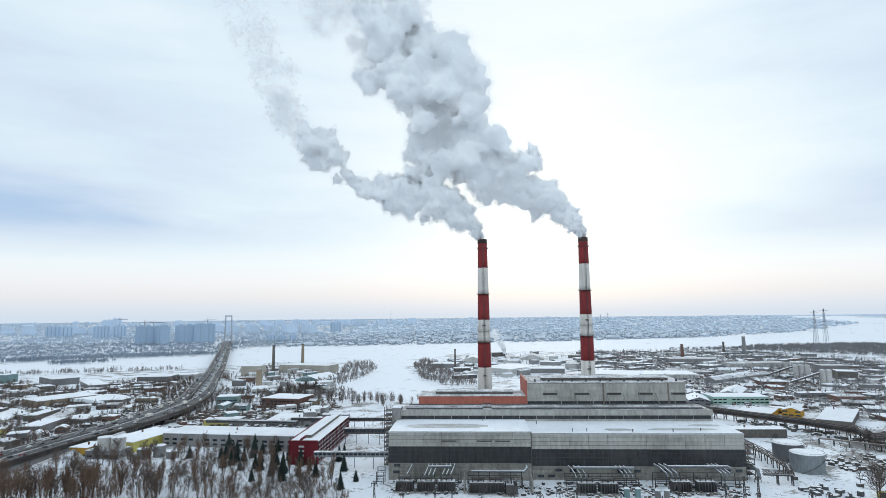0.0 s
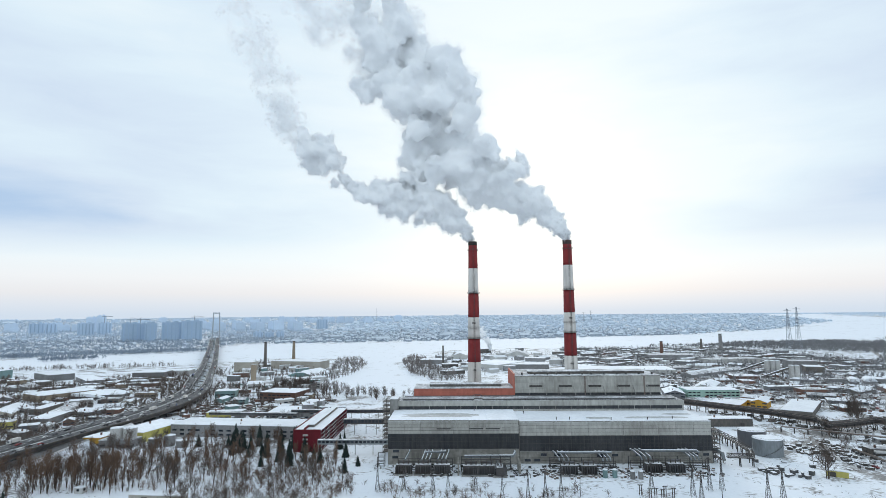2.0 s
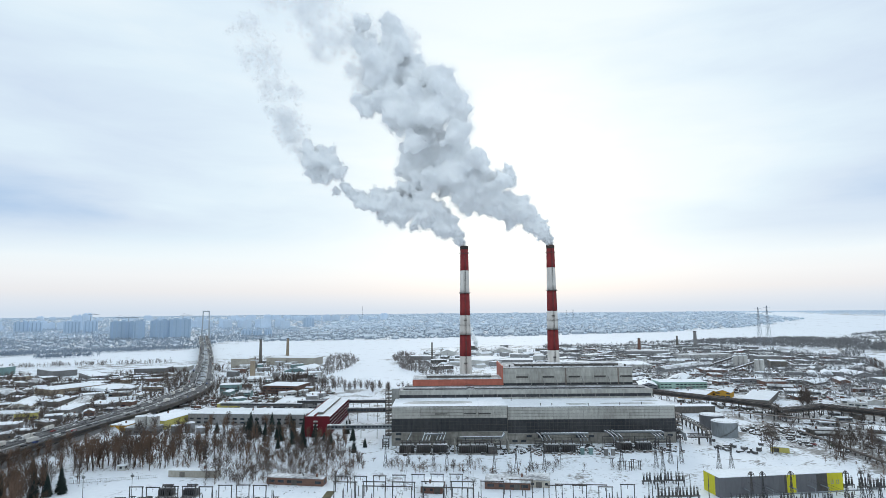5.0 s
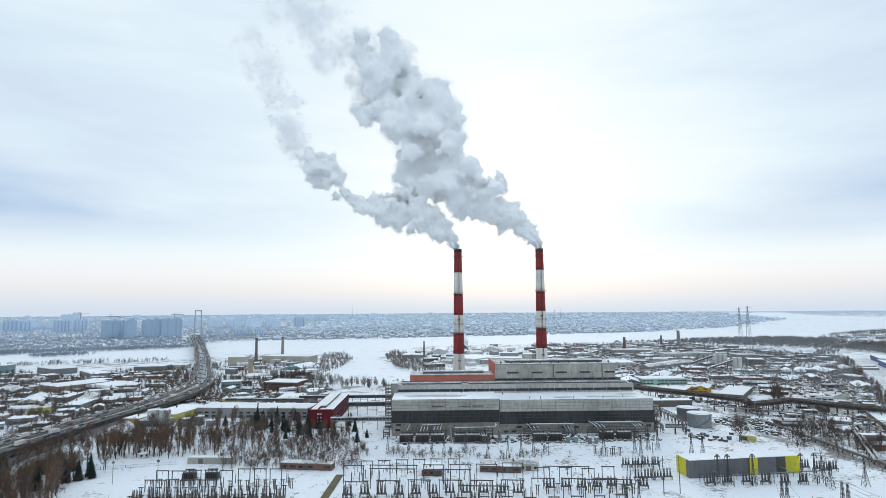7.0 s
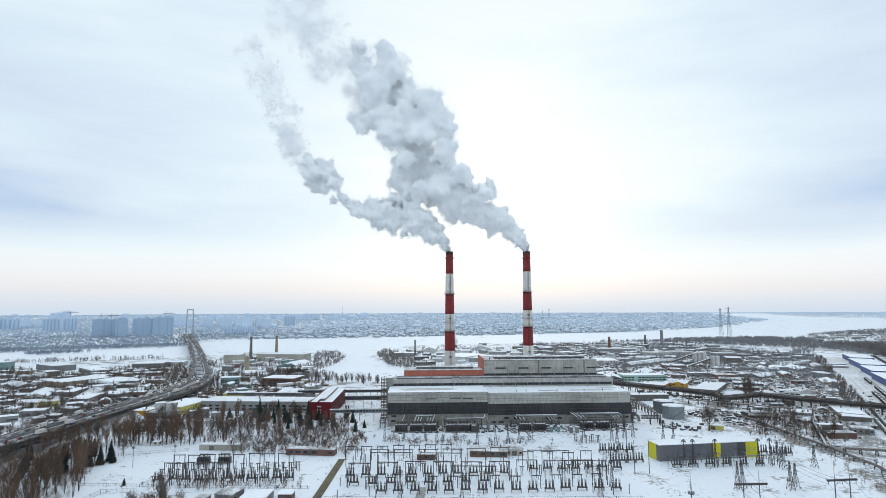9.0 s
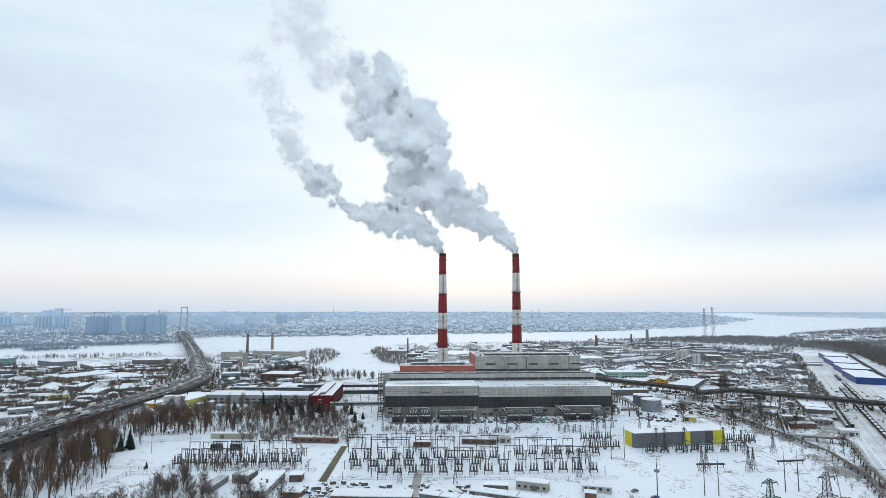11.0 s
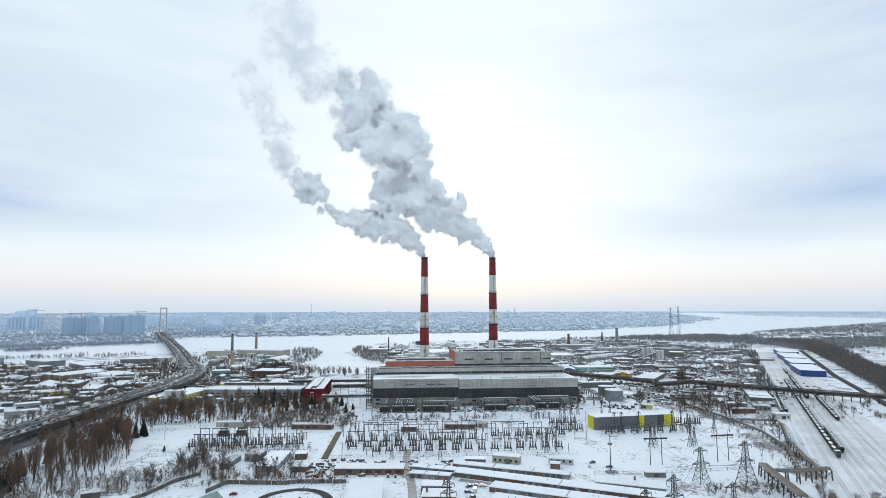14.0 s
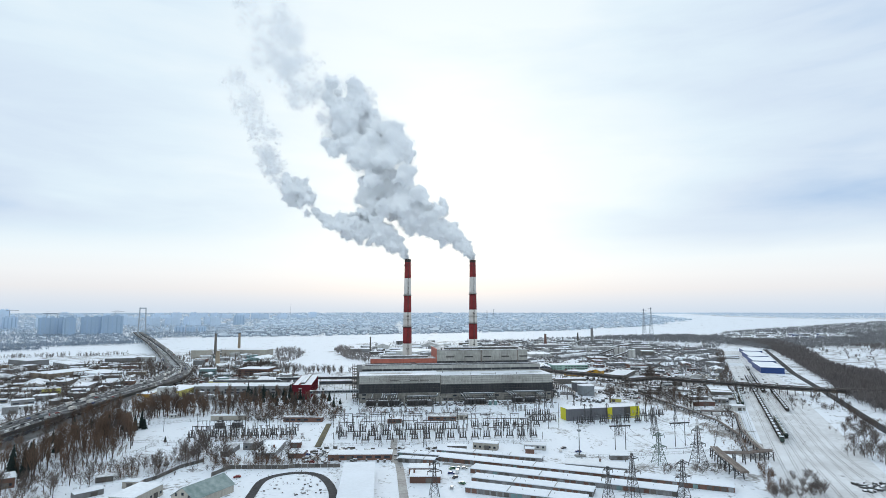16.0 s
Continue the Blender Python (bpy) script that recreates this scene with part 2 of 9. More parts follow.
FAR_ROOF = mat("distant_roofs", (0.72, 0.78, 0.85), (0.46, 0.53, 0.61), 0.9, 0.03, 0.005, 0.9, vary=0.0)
# Deeper far bank: the same materials, washed paler with haze in their colour
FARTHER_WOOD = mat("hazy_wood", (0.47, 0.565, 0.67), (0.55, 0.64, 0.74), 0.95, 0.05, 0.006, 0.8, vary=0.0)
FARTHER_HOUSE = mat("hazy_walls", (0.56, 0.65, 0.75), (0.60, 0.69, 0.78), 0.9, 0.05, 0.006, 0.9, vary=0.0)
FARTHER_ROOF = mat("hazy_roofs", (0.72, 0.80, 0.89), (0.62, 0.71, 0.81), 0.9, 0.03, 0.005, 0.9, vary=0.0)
# Colour brought near the horizon sky, so it carries the thickest haze
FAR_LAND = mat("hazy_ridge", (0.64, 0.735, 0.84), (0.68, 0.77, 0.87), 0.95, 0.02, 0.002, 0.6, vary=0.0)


# ---- builders ----
class Geo:
    """Vertices and faces gathered piece by piece."""

    def __init__(self):
        self.v, self.f = [], []

    def add(self, verts, faces):
        k = len(self.v)
        self.v.extend(verts)
        self.f.extend([tuple(i + k for i in q) for q in faces])
        return self

    def box(self, x0, x1, y0, y1, z0, z1, inset=0.0):
        i = inset
        return self.add([(x0, y0, z0), (x1, y0, z0), (x1, y1, z0), (x0, y1, z0),
                         (x0 + i, y0 + i, z1), (x1 - i, y0 + i, z1), (x1 - i, y1 - i, z1), (x0 + i, y1 - i, z1)],
                        [(3, 2, 1, 0), (4, 5, 6, 7), (0, 1, 5, 4), (1, 2, 6, 5), (2, 3, 7, 6), (3, 0, 4, 7)])

    def slab(self, x0, x1, y0, y1, z0, z1, round_=0.25):
        """A slab with softened upper edges, as snow lies on a roof."""
        r = min(round_, (x1 - x0) / 3, (y1 - y0) / 3)
        zm = z0 + (z1 - z0) * 0.55
        rings = [(x0, x1, y0, y1, z0), (x0, x1, y0, y1, zm), (x0 + r * 0.35, x1 - r * 0.35, y0 + r * 0.35, y1 - r * 0.35, z0 + (z1 - z0) * 0.87),
                 (x0 + r, x1 - r, y0 + r, y1 - r, z1)]
        vs, fs = [], []
        for a, b, c, d, z in rings:
            vs += [(a, c, z), (b, c, z), (b, d, z), (a, d, z)]
        for k in range(3):
            for i in range(4):
                j = (i + 1) % 4
                fs.append((4 * k + i, 4 * k + j, 4 * k + 4 + j, 4 * k + 4 + i))
        fs += [(3, 2, 1, 0), (12, 13, 14, 15)]
        return self.add(vs, fs)

    def twig(self, p, q, w, w2):
        """A thin three-sided branch with open ends."""
        d = (q - p).normalized()
        a = d.cross(Vector((0, 0, 1)) if abs(d.z) < 0.9 else Vector((1, 0, 0))).normalized()
        b = d.cross(a)
        vs = []
        for c, r in ((p, w / 2), (q, w2 / 2)):
            for u, v in ((1, 0), (-0.5, 0.87), (-0.5, -0.87)):
                vs.append(tuple(c + a * (r * u) + b * (r * v)))
        return self.add(vs, [(0, 1, 4, 3), (1, 2, 5, 4), (2, 0, 3, 5)])

    def limb(self, pts, widths, n=5):
        """One connected tapering stem along points."""
        for p, w in zip(pts, widths):
            for i in range(n):
                t = 2 * math.pi * i / n
                self.v.append((p[0] + w / 2 * math.cos(t), p[1] + w / 2 * math.sin(t), p[2]))
        for k in range(len(pts) - 1):
            for i in range(n):
                j = (i + 1) % n
                self.f.append((k * n + i, k * n + j, k * n + n + j, k * n + n + i))
        return self

    def beam(self, p, q, w, w2=None, n=4):
        """A bar from p to q, w thick, with n sides, tapering to w2."""
        p, q = Vector(p), Vector(q)
        d = q - p
        if d.length < 1e-6:
            return self
        d.normalize()
        a = d.cross(Vector((0, 0, 1)) if abs(d.z) < 0.9 else Vector((1, 0, 0))).normalized()
        b = d.cross(a)
        vs = []
        for c, r in ((p, w / 2), (q, (w if w2 is None else w2) / 2)):
            for i in range(n):
                t = 2 * math.pi * (i + 0.5) / n
                vs.append(tuple(c + a * (r * math.cos(t)) + b * (r * math.sin(t))))
        fs = [(i, (i + 1) % n, n + (i + 1) % n, n + i) for i in range(n)]
        fs += [tuple(range(n))[::-1], tuple(range(n, 2 * n))]
        return self.add(vs, fs)

    def tube(self, pts, r, n=8):
        """A pipe along points, with mitred bends."""
        pts = [Vector(p) for p in pts]
        vs, fs = [], []
        for k, p in enumerate(pts):
            d = (pts[min(k + 1, len(pts) - 1)] - pts[max(k - 1, 0)]).normalized()
            a = d.cross(Vector((0, 0, 1)) if abs(d.z) < 0.9 else Vector((1, 0, 0))).normalized()
            b = d.cross(a)
            for i in range(n):
                t = 2 * math.pi * i / n
                vs.append(tuple(p + a * (r * math.cos(t)) + b * (r * math.sin(t))))
        for k in range(len(pts) - 1):
            for i in range(n):
                j = (i + 1) % n
                fs.append((k * n + i, k * n + j, k * n + n + j, k * n + n + i))
        fs += [tuple(range(n))[::-1], tuple(range(len(vs) - n, len(vs)))]
        return self.add(vs, fs)

    def turned(self, x, y, profile, n=16, caps=True):
        """A round body about a vertical axis from (radius, height) pairs."""
        vs, fs = [], []
        for r, z in profile:
            for i in range(n):
                t = 2 * math.pi * i / n
                vs.append((x + r * math.cos(t), y + r * math.sin(t), z))
        for k in range(len(profile) - 1):
            for i in range(n):
                j = (i + 1) % n
                fs.append((k * n + i, k * n + j, k * n + n + j, k * n + n + i))
        if caps:
            fs += [tuple(range(n))[::-1], tuple(range(len(vs) - n, len(vs)))]
        return self.add(vs, fs)

    def gable(self, x0, x1, y0, y1, z0, z1, along="x", lip=0.0):
        """A pitched prism, its ridge along x or y."""
        if along == "x":
            m = (y0 + y1) / 2
            vs = [(x0, y0, z0), (x1, y0, z0), (x1, y1, z0), (x0, y1, z0), (x0, m, z1), (x1, m, z1)]
            fs = [(0, 1, 5, 4), (2, 3, 4, 5), (3, 0, 4), (1, 2, 5), (3, 2, 1, 0)]
        else:
            m = (x0 + x1) / 2
            vs = [(x0, y0, z0), (x1, y0, z0), (x1, y1, z0), (x0, y1, z0), (m, y0, z1), (m, y1, z1)]
            fs = [(0, 1, 4), (2, 3, 5), (1, 2, 5, 4), (3, 0, 4, 5), (3, 2, 1, 0)]
        return self.add(vs, fs)

    def vault(self, x0, x1, y0, y1, z0, z1, n=10):
        """A barrel roof, its axis along y."""
        vs, fs = [], []
        for y in (y0, y1):
            for i in range(n + 1):
                t = math.pi * i / n
                vs.append(((x0 + x1) / 2 - (x1 - x0) / 2 * math.cos(t), y, z0 + (z1 - z0) * math.sin(t)))
        for i in range(n):
            fs.append((i, i + 1, n + 2 + i, n + 1 + i))
        fs += [tuple(range(n + 1)), tuple(range(2 * n + 1, n, -1))]
        return self.add(vs, fs)


def mesh(name, geo, material, smooth=False):
    me = bpy.data.meshes.new(name)
    me.from_pydata(geo.v, [], geo.f)
    me.materials.append(material)
    if smooth:
        me.polygons.foreach_set("use_smooth", [True] * len(me.polygons))
    me.update()
    return me


def put(name, me, parent=None, at=(0, 0, 0), turn=0.0, label="", size=None):
    """An object on a mesh, at a place and a turn about z in degrees."""
    ob = new(name, me)
    ob.parent = parent
    ob.location, ob.rotation_euler = at, (0, 0, radians(turn))
    if size is not None:
        ob.scale = size
    return tagged(ob, label)


def part(name, geo, material, parent, label="", smooth=False):
    return put(name, mesh(name, geo, material, smooth), parent, label=label)


def thing(name, label, category, at=(0, 0, 0), turn=0.0, group="", kind=""):
    ob = new(name)
    ob.empty_display_size = 0.5
    ob.location, ob.rotation_euler = at, (0, 0, radians(turn))
    return tagged(ob, label, category, group, kind)


def single(name, geo, material, label, category, at=(0, 0, 0), turn=0.0, group="", kind="", smooth=False):
    return tagged(put(name, mesh(name, geo, material, smooth), None, at, turn), label, category, group, kind)


def rise(x, y):
    """The land's height: flat, then climbing gently towards the horizon."""
    r = math.hypot(x - 30, y + 450)
    t = min(max((r - 2500) / 2450, 0), 1)
    return 66 * t * t * (3 - 2 * t) + 0.0


def inside(x, y, poly):
    hit = False
    for (x0, y0), (x1, y1) in zip(poly, poly[1:] + poly[:1]):
        if (y0 > y) != (y1 > y) and x < (x1 - x0) * (y - y0) / (y1 - y0) + x0:
            hit = not hit
    return hit


def scatter(rng, poly, count, gap=0.0, keep_out=()):
    xs, ys = [p[0] for p in poly], [p[1] for p in poly]
    spots, tries = [], 0
    while len(spots) < count and tries < count * 40:
        tries += 1
        x, y = rng.uniform(min(xs), max(xs)), rng.uniform(min(ys), max(ys))
        if not inside(x, y, poly) or any(inside(x, y, k) for k in keep_out):
            continue
        if gap and any((x - a) ** 2 + (y - b) ** 2 < gap * gap for a, b in spots):
            continue
        spots.append((x, y))
    return spots


# ---- ground ----
RIVER = [(-2600, 620), (-1037, 600), (-828, 655), (-714, 676), (-652, 712), (-537, 752), (-505, 825), (-455, 845), (-392, 915), (-277, 905),
         (-175, 880), (-126, 727), (-137, 545), (-145, 450), (-128, 366), (-100, 332), (-43, 318), (0, 380), (14, 442), (-40, 566), (-71, 804), (-84, 929),
         (0, 1120), (139, 1180), (328, 1225), (475, 1215), (616, 1230), (776, 1290), (888, 1360), (1155, 1410), (1327, 1480), (1517, 1610), (1810, 1810), (2048, 1890),
         (2418, 2000), (2771, 2090), (3050, 2240), (2746, 2400), (2684, 2480), (2637, 2680), (2496, 2930), (2454, 3260), (2750, 3900), (2650, 4600), (2330, 4400), (2130, 3340),
         (2095, 2720), (1885, 2554), (1549, 2268), (1267, 2150), (954, 1962), (652, 1867), (384, 1740), (69, 1677), (-196, 1550), (-632, 1500),
         (-700, 1290), (-649, 1131), (-868, 1000), (-952, 973), (-1037, 886), (-2600, 1000)]
YARD = [(-215, -235), (300, -235), (240, -60), (235, 10), (-30, 10), (-120, -40), (-215, -60)]           # clean snow round the switchyard
RAILS = [(250, -345), (270, -345), (450, -95), (950, 700), (835, 600), (400, -70)]
FIELD = [(450, -95), (540, -25), (660, 170), (690, 180), (450, -190), (300, -345)]


PIPE_STRIP = [(300, -20), (322, -100), (290, -190), (262, -262), (290, -268), (330, -150), (410, -84), (560, 50), (470, 180), (310, 70)]      # trodden ground under the pipe runs
EAST_LAND = [(300, 330), (430, 190), (560, 190), (780, 520), (860, 700), (760, 1180), (330, 1150), (240, 700)]


def dirt(x, y):
    if inside(x, y, RIVER) or inside(x, y, RAILS) or inside(x, y, FIELD):
        return 0.0
    if inside(x, y, YARD):
        return 0.3
    if inside(x, y, PIPE_STRIP) or inside(x, y, EAST_LAND):
        return 1.45
    if y > 60 or x < -230 or (x > 270 and y > -40):
        return 1.0
    return 0.45


def make_ground():
    g, rings, around = Geo(), [0.0], 260
    r = 30.0
    while r < 5050:
        rings.append(r)
        r += max(14, r * 0.021)
    rings.append(5600)
    cx, cy = 30, -450
    g.v.append((cx, cy, 0))
    for r in rings[1:]:
        for i in range(around):
            t = 2 * math.pi * i / around
            x, y = cx + r * math.cos(t), cy + r * math.sin(t)
            g.v.append((x, y, rise(x, y) - 0.05))
    for i in range(around):
        g.f.append((0, 1 + i, 1 + (i + 1) % around))
    for k in range(len(rings) - 2):
        a, b = 1 + k * around, 1 + (k + 1) * around
        for i in range(around):
            j = (i + 1) % around
            g.f.append((a + i, b + i, b + j, a + j))
    m = bpy.data.materials.new("trodden_snow")
    m.use_nodes = True
    n, l = m.node_tree.nodes, m.node_tree.links
    shader = n["Principled BSDF"]
    place = n.new("ShaderNodeNewGeometry").outputs["Position"]
    fine, mid, broad = (n.new("ShaderNodeTexNoise") for _ in range(3))
    for q, s, d in ((fine, 0.35, 6), (mid, 0.045, 6), (broad, 0.009, 3)):
        q.inputs["Scale"].default_value, q.inputs["Detail"].default_value = s, d
        l.new(place, q.inputs["Vector"])
    worn = n.new("ShaderNodeAttribute")
    worn.attribute_name = "dirt"

    def calc(op, a, b):
        q = n.new("ShaderNodeMath")
        q.operation = op
        for i, s in enumerate((a, b)):
            if isinstance(s, float):
                q.inputs[i].default_value = s
            else:
                l.new(s, q.inputs[i])
        return q.outputs[0]

    height = calc("ADD", calc("MULTIPLY", fine.outputs[0], 0.55), calc("MULTIPLY", mid.outputs[0], 0.75))
    height = calc("ADD", height, calc("MULTIPLY", broad.outputs[0], 0.3))
    cover = n.new("ShaderNodeMapRange")
    cover.interpolation_type = "SMOOTHSTEP"
    l.new(calc("ADD", height, calc("MULTIPLY", worn.outputs["Fac"], 0.13)), cover.inputs[0])
    cover.inputs[1].default_value, cover.inputs[2].default_value = 0.90, 1.06
    soil = n.new("ShaderNodeMix")
    soil.data_type = "RGBA"
    l.new(broad.outputs[0], soil.inputs[0])
    soil.inputs[6].default_value, soil.inputs[7].default_value = (0.13, 0.115, 0.10, 1), (0.22, 0.21, 0.20, 1)
    white = n.new("ShaderNodeMix")
    white.data_type = "RGBA"
    l.new(fine.outputs[0], white.inputs[0])
    white.inputs[6].default_value, white.inputs[7].default_value = (0.865, 0.90, 0.955, 1), (0.745, 0.79, 0.855, 1)
    mix = n.new("ShaderNodeMix")
    mix.data_type = "RGBA"
    l.new(calc("MULTIPLY", cover.outputs[0], 0.9), mix.inputs[0])
    l.new(white.outputs[2], mix.inputs[6])
    l.new(soil.outputs[2], mix.inputs[7])
    l.new(mix.outputs[2], shader.inputs["Base Color"])
    shader.inputs["Roughness"].default_value = 0.8
    b = n.new("ShaderNodeBump")
    b.inputs["Strength"].default_value, b.inputs["Distance"].default_value = 0.35, 0.6
    l.new(fine.outputs[0], b.inputs["Height"])
    l.new(b.outputs[0], shader.inputs["Normal"])
    me = mesh("ground", g, m, True)
    at = me.attributes.new("dirt", "FLOAT", "POINT")
    at.data.foreach_set("value", [dirt(x, y) for x, y, _ in g.v])
    return tagged(put("ground", me), "snow-covered ground with muddy worn patches", "ground", kind="structure")


make_ground()


def ribbon(name, pts, width, material, label, z=0.06, kind="structure", category="road"):
    """A strip laid on the ground along points."""
    g = Geo()
    pts = [Vector((*p, 0)) for p in pts]
    for k, p in enumerate(pts):
        d = (pts[min(k + 1, len(pts) - 1)] - pts[max(k - 1, 0)]).normalized()
        a = Vector((-d.y, d.x, 0)) * (width / 2)
        for q in (p + a, p - a):
            g.v.append((q.x, q.y, rise(q.x, q.y) + z))
    g.f = [(2 * k + 1, 2 * k + 3, 2 * k + 2, 2 * k) for k in range(len(pts) - 1)]
    return single(name, g, material, label, category, kind=kind)


def curve(pts, n=8):
    """Points along a smooth line through the given ones."""
    p = [Vector((*q, 0)[:3]) for q in pts]
    p = [p[0] * 2 - p[1]] + p + [p[-1] * 2 - p[-2]]
    out = []
    for i in range(1, len(p) - 2):
        for k in range(n):
            t = k / n
            out.append(0.5 * ((2 * p[i]) + (p[i + 1] - p[i - 1]) * t + (2 * p[i - 1] - 5 * p[i] + 4 * p[i + 1] - p[i + 2]) * t * t
                              + (3 * p[i] - p[i - 1] - 3 * p[i + 1] + p[i + 2]) * t ** 3))
    out.append(p[-2])
    return [(q.x, q.y) for q in out]


# ---- power station ----
def make_hall():
    """The long turbine hall with its two stepped upper storeys."""
    hall = thing("turbine_hall", "long turbine hall with pale panels over a dark glazed band", "power station", (0, 0, 0))
    rng = random.Random(4)
    core = Geo().box(0.2, 89.0, 0.4, 40, -0.5, 28.6).box(89.0, 219.0, 2.4, 40, -0.5, 27.2)
    part("wall_core", core, LOWER, hall, "concrete body of the hall")
    # panels, bay by bay: (first x, bay width, bays, front y, top, glazing top, glazing foot)
    for x0, w, bays, y, top, gt, gb in ((0.0, 11.15, 8, 0.0, 29.0, 20.3, 10.2), (89.6, 11.8, 11, 2.0, 27.6, 18.4, 8.2)):
        hgt = (top - gt) / 4
        pm = mesh("panel", Geo().slab(0.05, w - 0.05, 0, 0.35, 0, hgt - 0.12, 0.0).box(0.05, w - 0.05, -0.06, 0, hgt - 0.35, hgt - 0.12), PANEL)
        low_h = gb / 4
        lm = mesh("panel", Geo().box(0.04, w - 0.04, 0, 0.35, 0, low_h - 0.1), LOWER)
        gw = w / 4
        gh = (gt - gb) / 4
        gm = mesh("pane", Geo().box(0.06, gw - 0.06, 0, 0.1, 0.06, gh - 0.06), GLAZE)
        for b in range(bays):
            for k in range(4):
                put("panel", pm, hall, (x0 + b * w, y, gt + k * hgt))
                put("panel", lm, hall, (x0 + b * w, y, k * low_h))
            for i in range(4):
                for k in range(4):
                    put("pane", gm, hall, (x0 + b * w + i * gw, y + 0.12 + rng.uniform(0, 0.06), gb + k * gh))
        bars = Geo()
        for b in range(bays + 1):
            bars.box(x0 + b * w - 0.05, x0 + b * w + 0.05, y - 0.1, y - 0.01, gt, top)
        for b in range(bays * 4 + 1):
            bars.box(x0 + b * gw - 0.05, x0 + b * gw + 0.05, y - 0.02, y + 0.1, gb, gt)
        for k in range(5):
            bars.box(x0, x0 + bays * w, y - 0.12, y - 0.005, gt + k * hgt - 0.14, gt + k * hgt)
        bars.box(x0, x0 + bays * w, y - 0.05, y + 0.1, (gt + gb) / 2 - 0.12, (gt + gb) / 2 + 0.12)
        part("mullions", bars, FRAME, hall, "thin dark joint strips and mullions")
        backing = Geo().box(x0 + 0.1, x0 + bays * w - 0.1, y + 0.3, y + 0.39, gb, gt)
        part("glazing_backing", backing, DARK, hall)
        part("ledge", Geo().box(x0, x0 + bays * w, y - 0.35, y, gb - 0.3, gb), CONCRETE, hall, "narrow concrete ledge")
        part("cornice", Geo().box(x0 - 0.1, x0 + bays * w + 0.1, y - 0.25, y + 0.5, top - 0.05, top + 0.35), LOWER, hall)
    # vents and small windows in the walls
    vent = mesh("vent", Geo().box(0, 9.5, -0.2, 0.02, 0, 0.7).box(0, 9.5, -0.45, -0.2, 0.6, 0.75), FRAME)
    for x in (33.4, 55.6, 66.9):
        put("vent", vent, hall, (x, -0.02, 23.2))
    gap = mesh("window", Geo().box(0, 4, -0.08, 0.02, 0, 1.5).box(-0.1, 4.1, -0.2, -0.05, -0.15, 0), WINDOW)
    for x, z in ((3.5, 8.2), (3.0, 4.2), (93, 1.6), (99.5, 1.6), (104, 5.2), (113, 5.0), (142, 4.6), (152, 4.8), (168, 5.0), (206, 5.2), (213, 5.2)):
        put("window", gap, hall, (x, -0.04 if x < 89 else 1.96, z))
    # dark upright strip put in for the dark gap between the hall's sections
    gap_strip = mesh("pilaster", Geo().box(-0.5, 0.5, -0.5, 0.4, 0, 30), DARK)
    put("pilaster", gap_strip, hall, (89.3, 1.2, 0), size=(1, 1, 0.97))
    # roof
    part("roof", Geo().slab(-0.2, 89.4, -0.1, 41, 28.7, 29.5, 0.5), ROOF_SNOW, hall, "flat roof under snow")
    part("roof", Geo().slab(89.4, 219.6, 1.9, 44, 27.3, 28.2, 0.5), ROOF_SNOW, hall, "flat roof under snow")
    for cx, cy, rx, ry, z in ((36, 17, 27, 7, 29.52), (146, 12, 9, 3.5, 28.22), (186, 13, 22, 3.5, 28.22), (205, 26, 10, 3, 28.22)):
        g = Geo()
        ring = []
        for i in range(40):
            t = 2 * math.pi * i / 40
            k = 1 + 0.22 * noise.noise((math.cos(t) * 2.4 + cx, math.sin(t) * 2.4, 0.3))
            ring.append((cx + rx * k * math.copysign(abs(math.cos(t)) ** 0.55, math.cos(t)), cy + ry * k * math.copysign(abs(math.sin(t)) ** 0.7, math.sin(t)), z))
        g.add(ring + [(cx, cy, z)], [(i, (i + 1) % 40, 40) for i in range(40)])
        part("bare_patch", g, THIN_GREY, hall, "grey felt showing where snow has melted")
    stub = mesh("roof_stub", Geo().turned(0, 0, [(0.25, 0), (0.25, 1.6), (0.4, 1.6), (0.4, 2.0)], 8), DARK_STEEL)
    for x, y in ((116, 6), (125, 6), (153, 4), (178, 5), (60, 35), (96, 30), (196, 8)):
        put("roof_stub", stub, hall, (x, y, 28.1 if x > 89 else 29.4))
    part("roof_seam", Geo().box(67.6, 67.9, 1, 40, 29.45, 29.75).add([(137, 10, 28.25), (137.4, 10, 28.25), (133.4, 40, 28.25), (133, 40, 28.25)], [(0, 1, 2, 3)]), SNOW, hall)
    # second storey
    part("upper_wall", Geo().box(2.5, 217, 41, 66, 20, 35.2), PANEL, hall, "pale second storey set back over the hall")
    part("upper_parapet", Geo().box(2.3, 217.2, 40.6, 41, 32, 35.8), PANEL, hall)
    strip = mesh("window_strip", Geo().box(0.1, 11.6, 40.75, 41.1, 0, 2.3), GLAZE)
    for b in range(18):
        put("window_strip", strip, hall, (2.8 + b * 11.85, 0, 29.6))
    part("upper_roof", Geo().slab(2.5, 217, 41, 66, 35.2, 35.7, 0.4), THIN_SNOW, hall, "narrow roof with patchy snow and pipes")
    for y, z, r in ((43, 36.3, 0.3), (45, 36.4, 0.4), (61, 36.5, 0.35)):
        part("roof_pipe", Geo().tube([(6, y, z), (60, y, z), (61, y, z + 0.8), (66, y, z + 0.8), (67, y, z), (212, y, z)], r, 6), STEEL, hall)
    post = mesh("rail_post", Geo().box(-0.06, 0.06, -0.06, 0.06, 0, 1.2), DARK_STEEL)
    for k in range(54):
        put("rail_post", post, hall, (3 + k * 4, 40.8, 35.7))
    part("handrail", Geo().box(2.6, 217, 40.75, 40.85, 36.8, 36.9).box(2.6, 217, 40.75, 40.85, 36.2, 36.28), DARK_STEEL, hall)
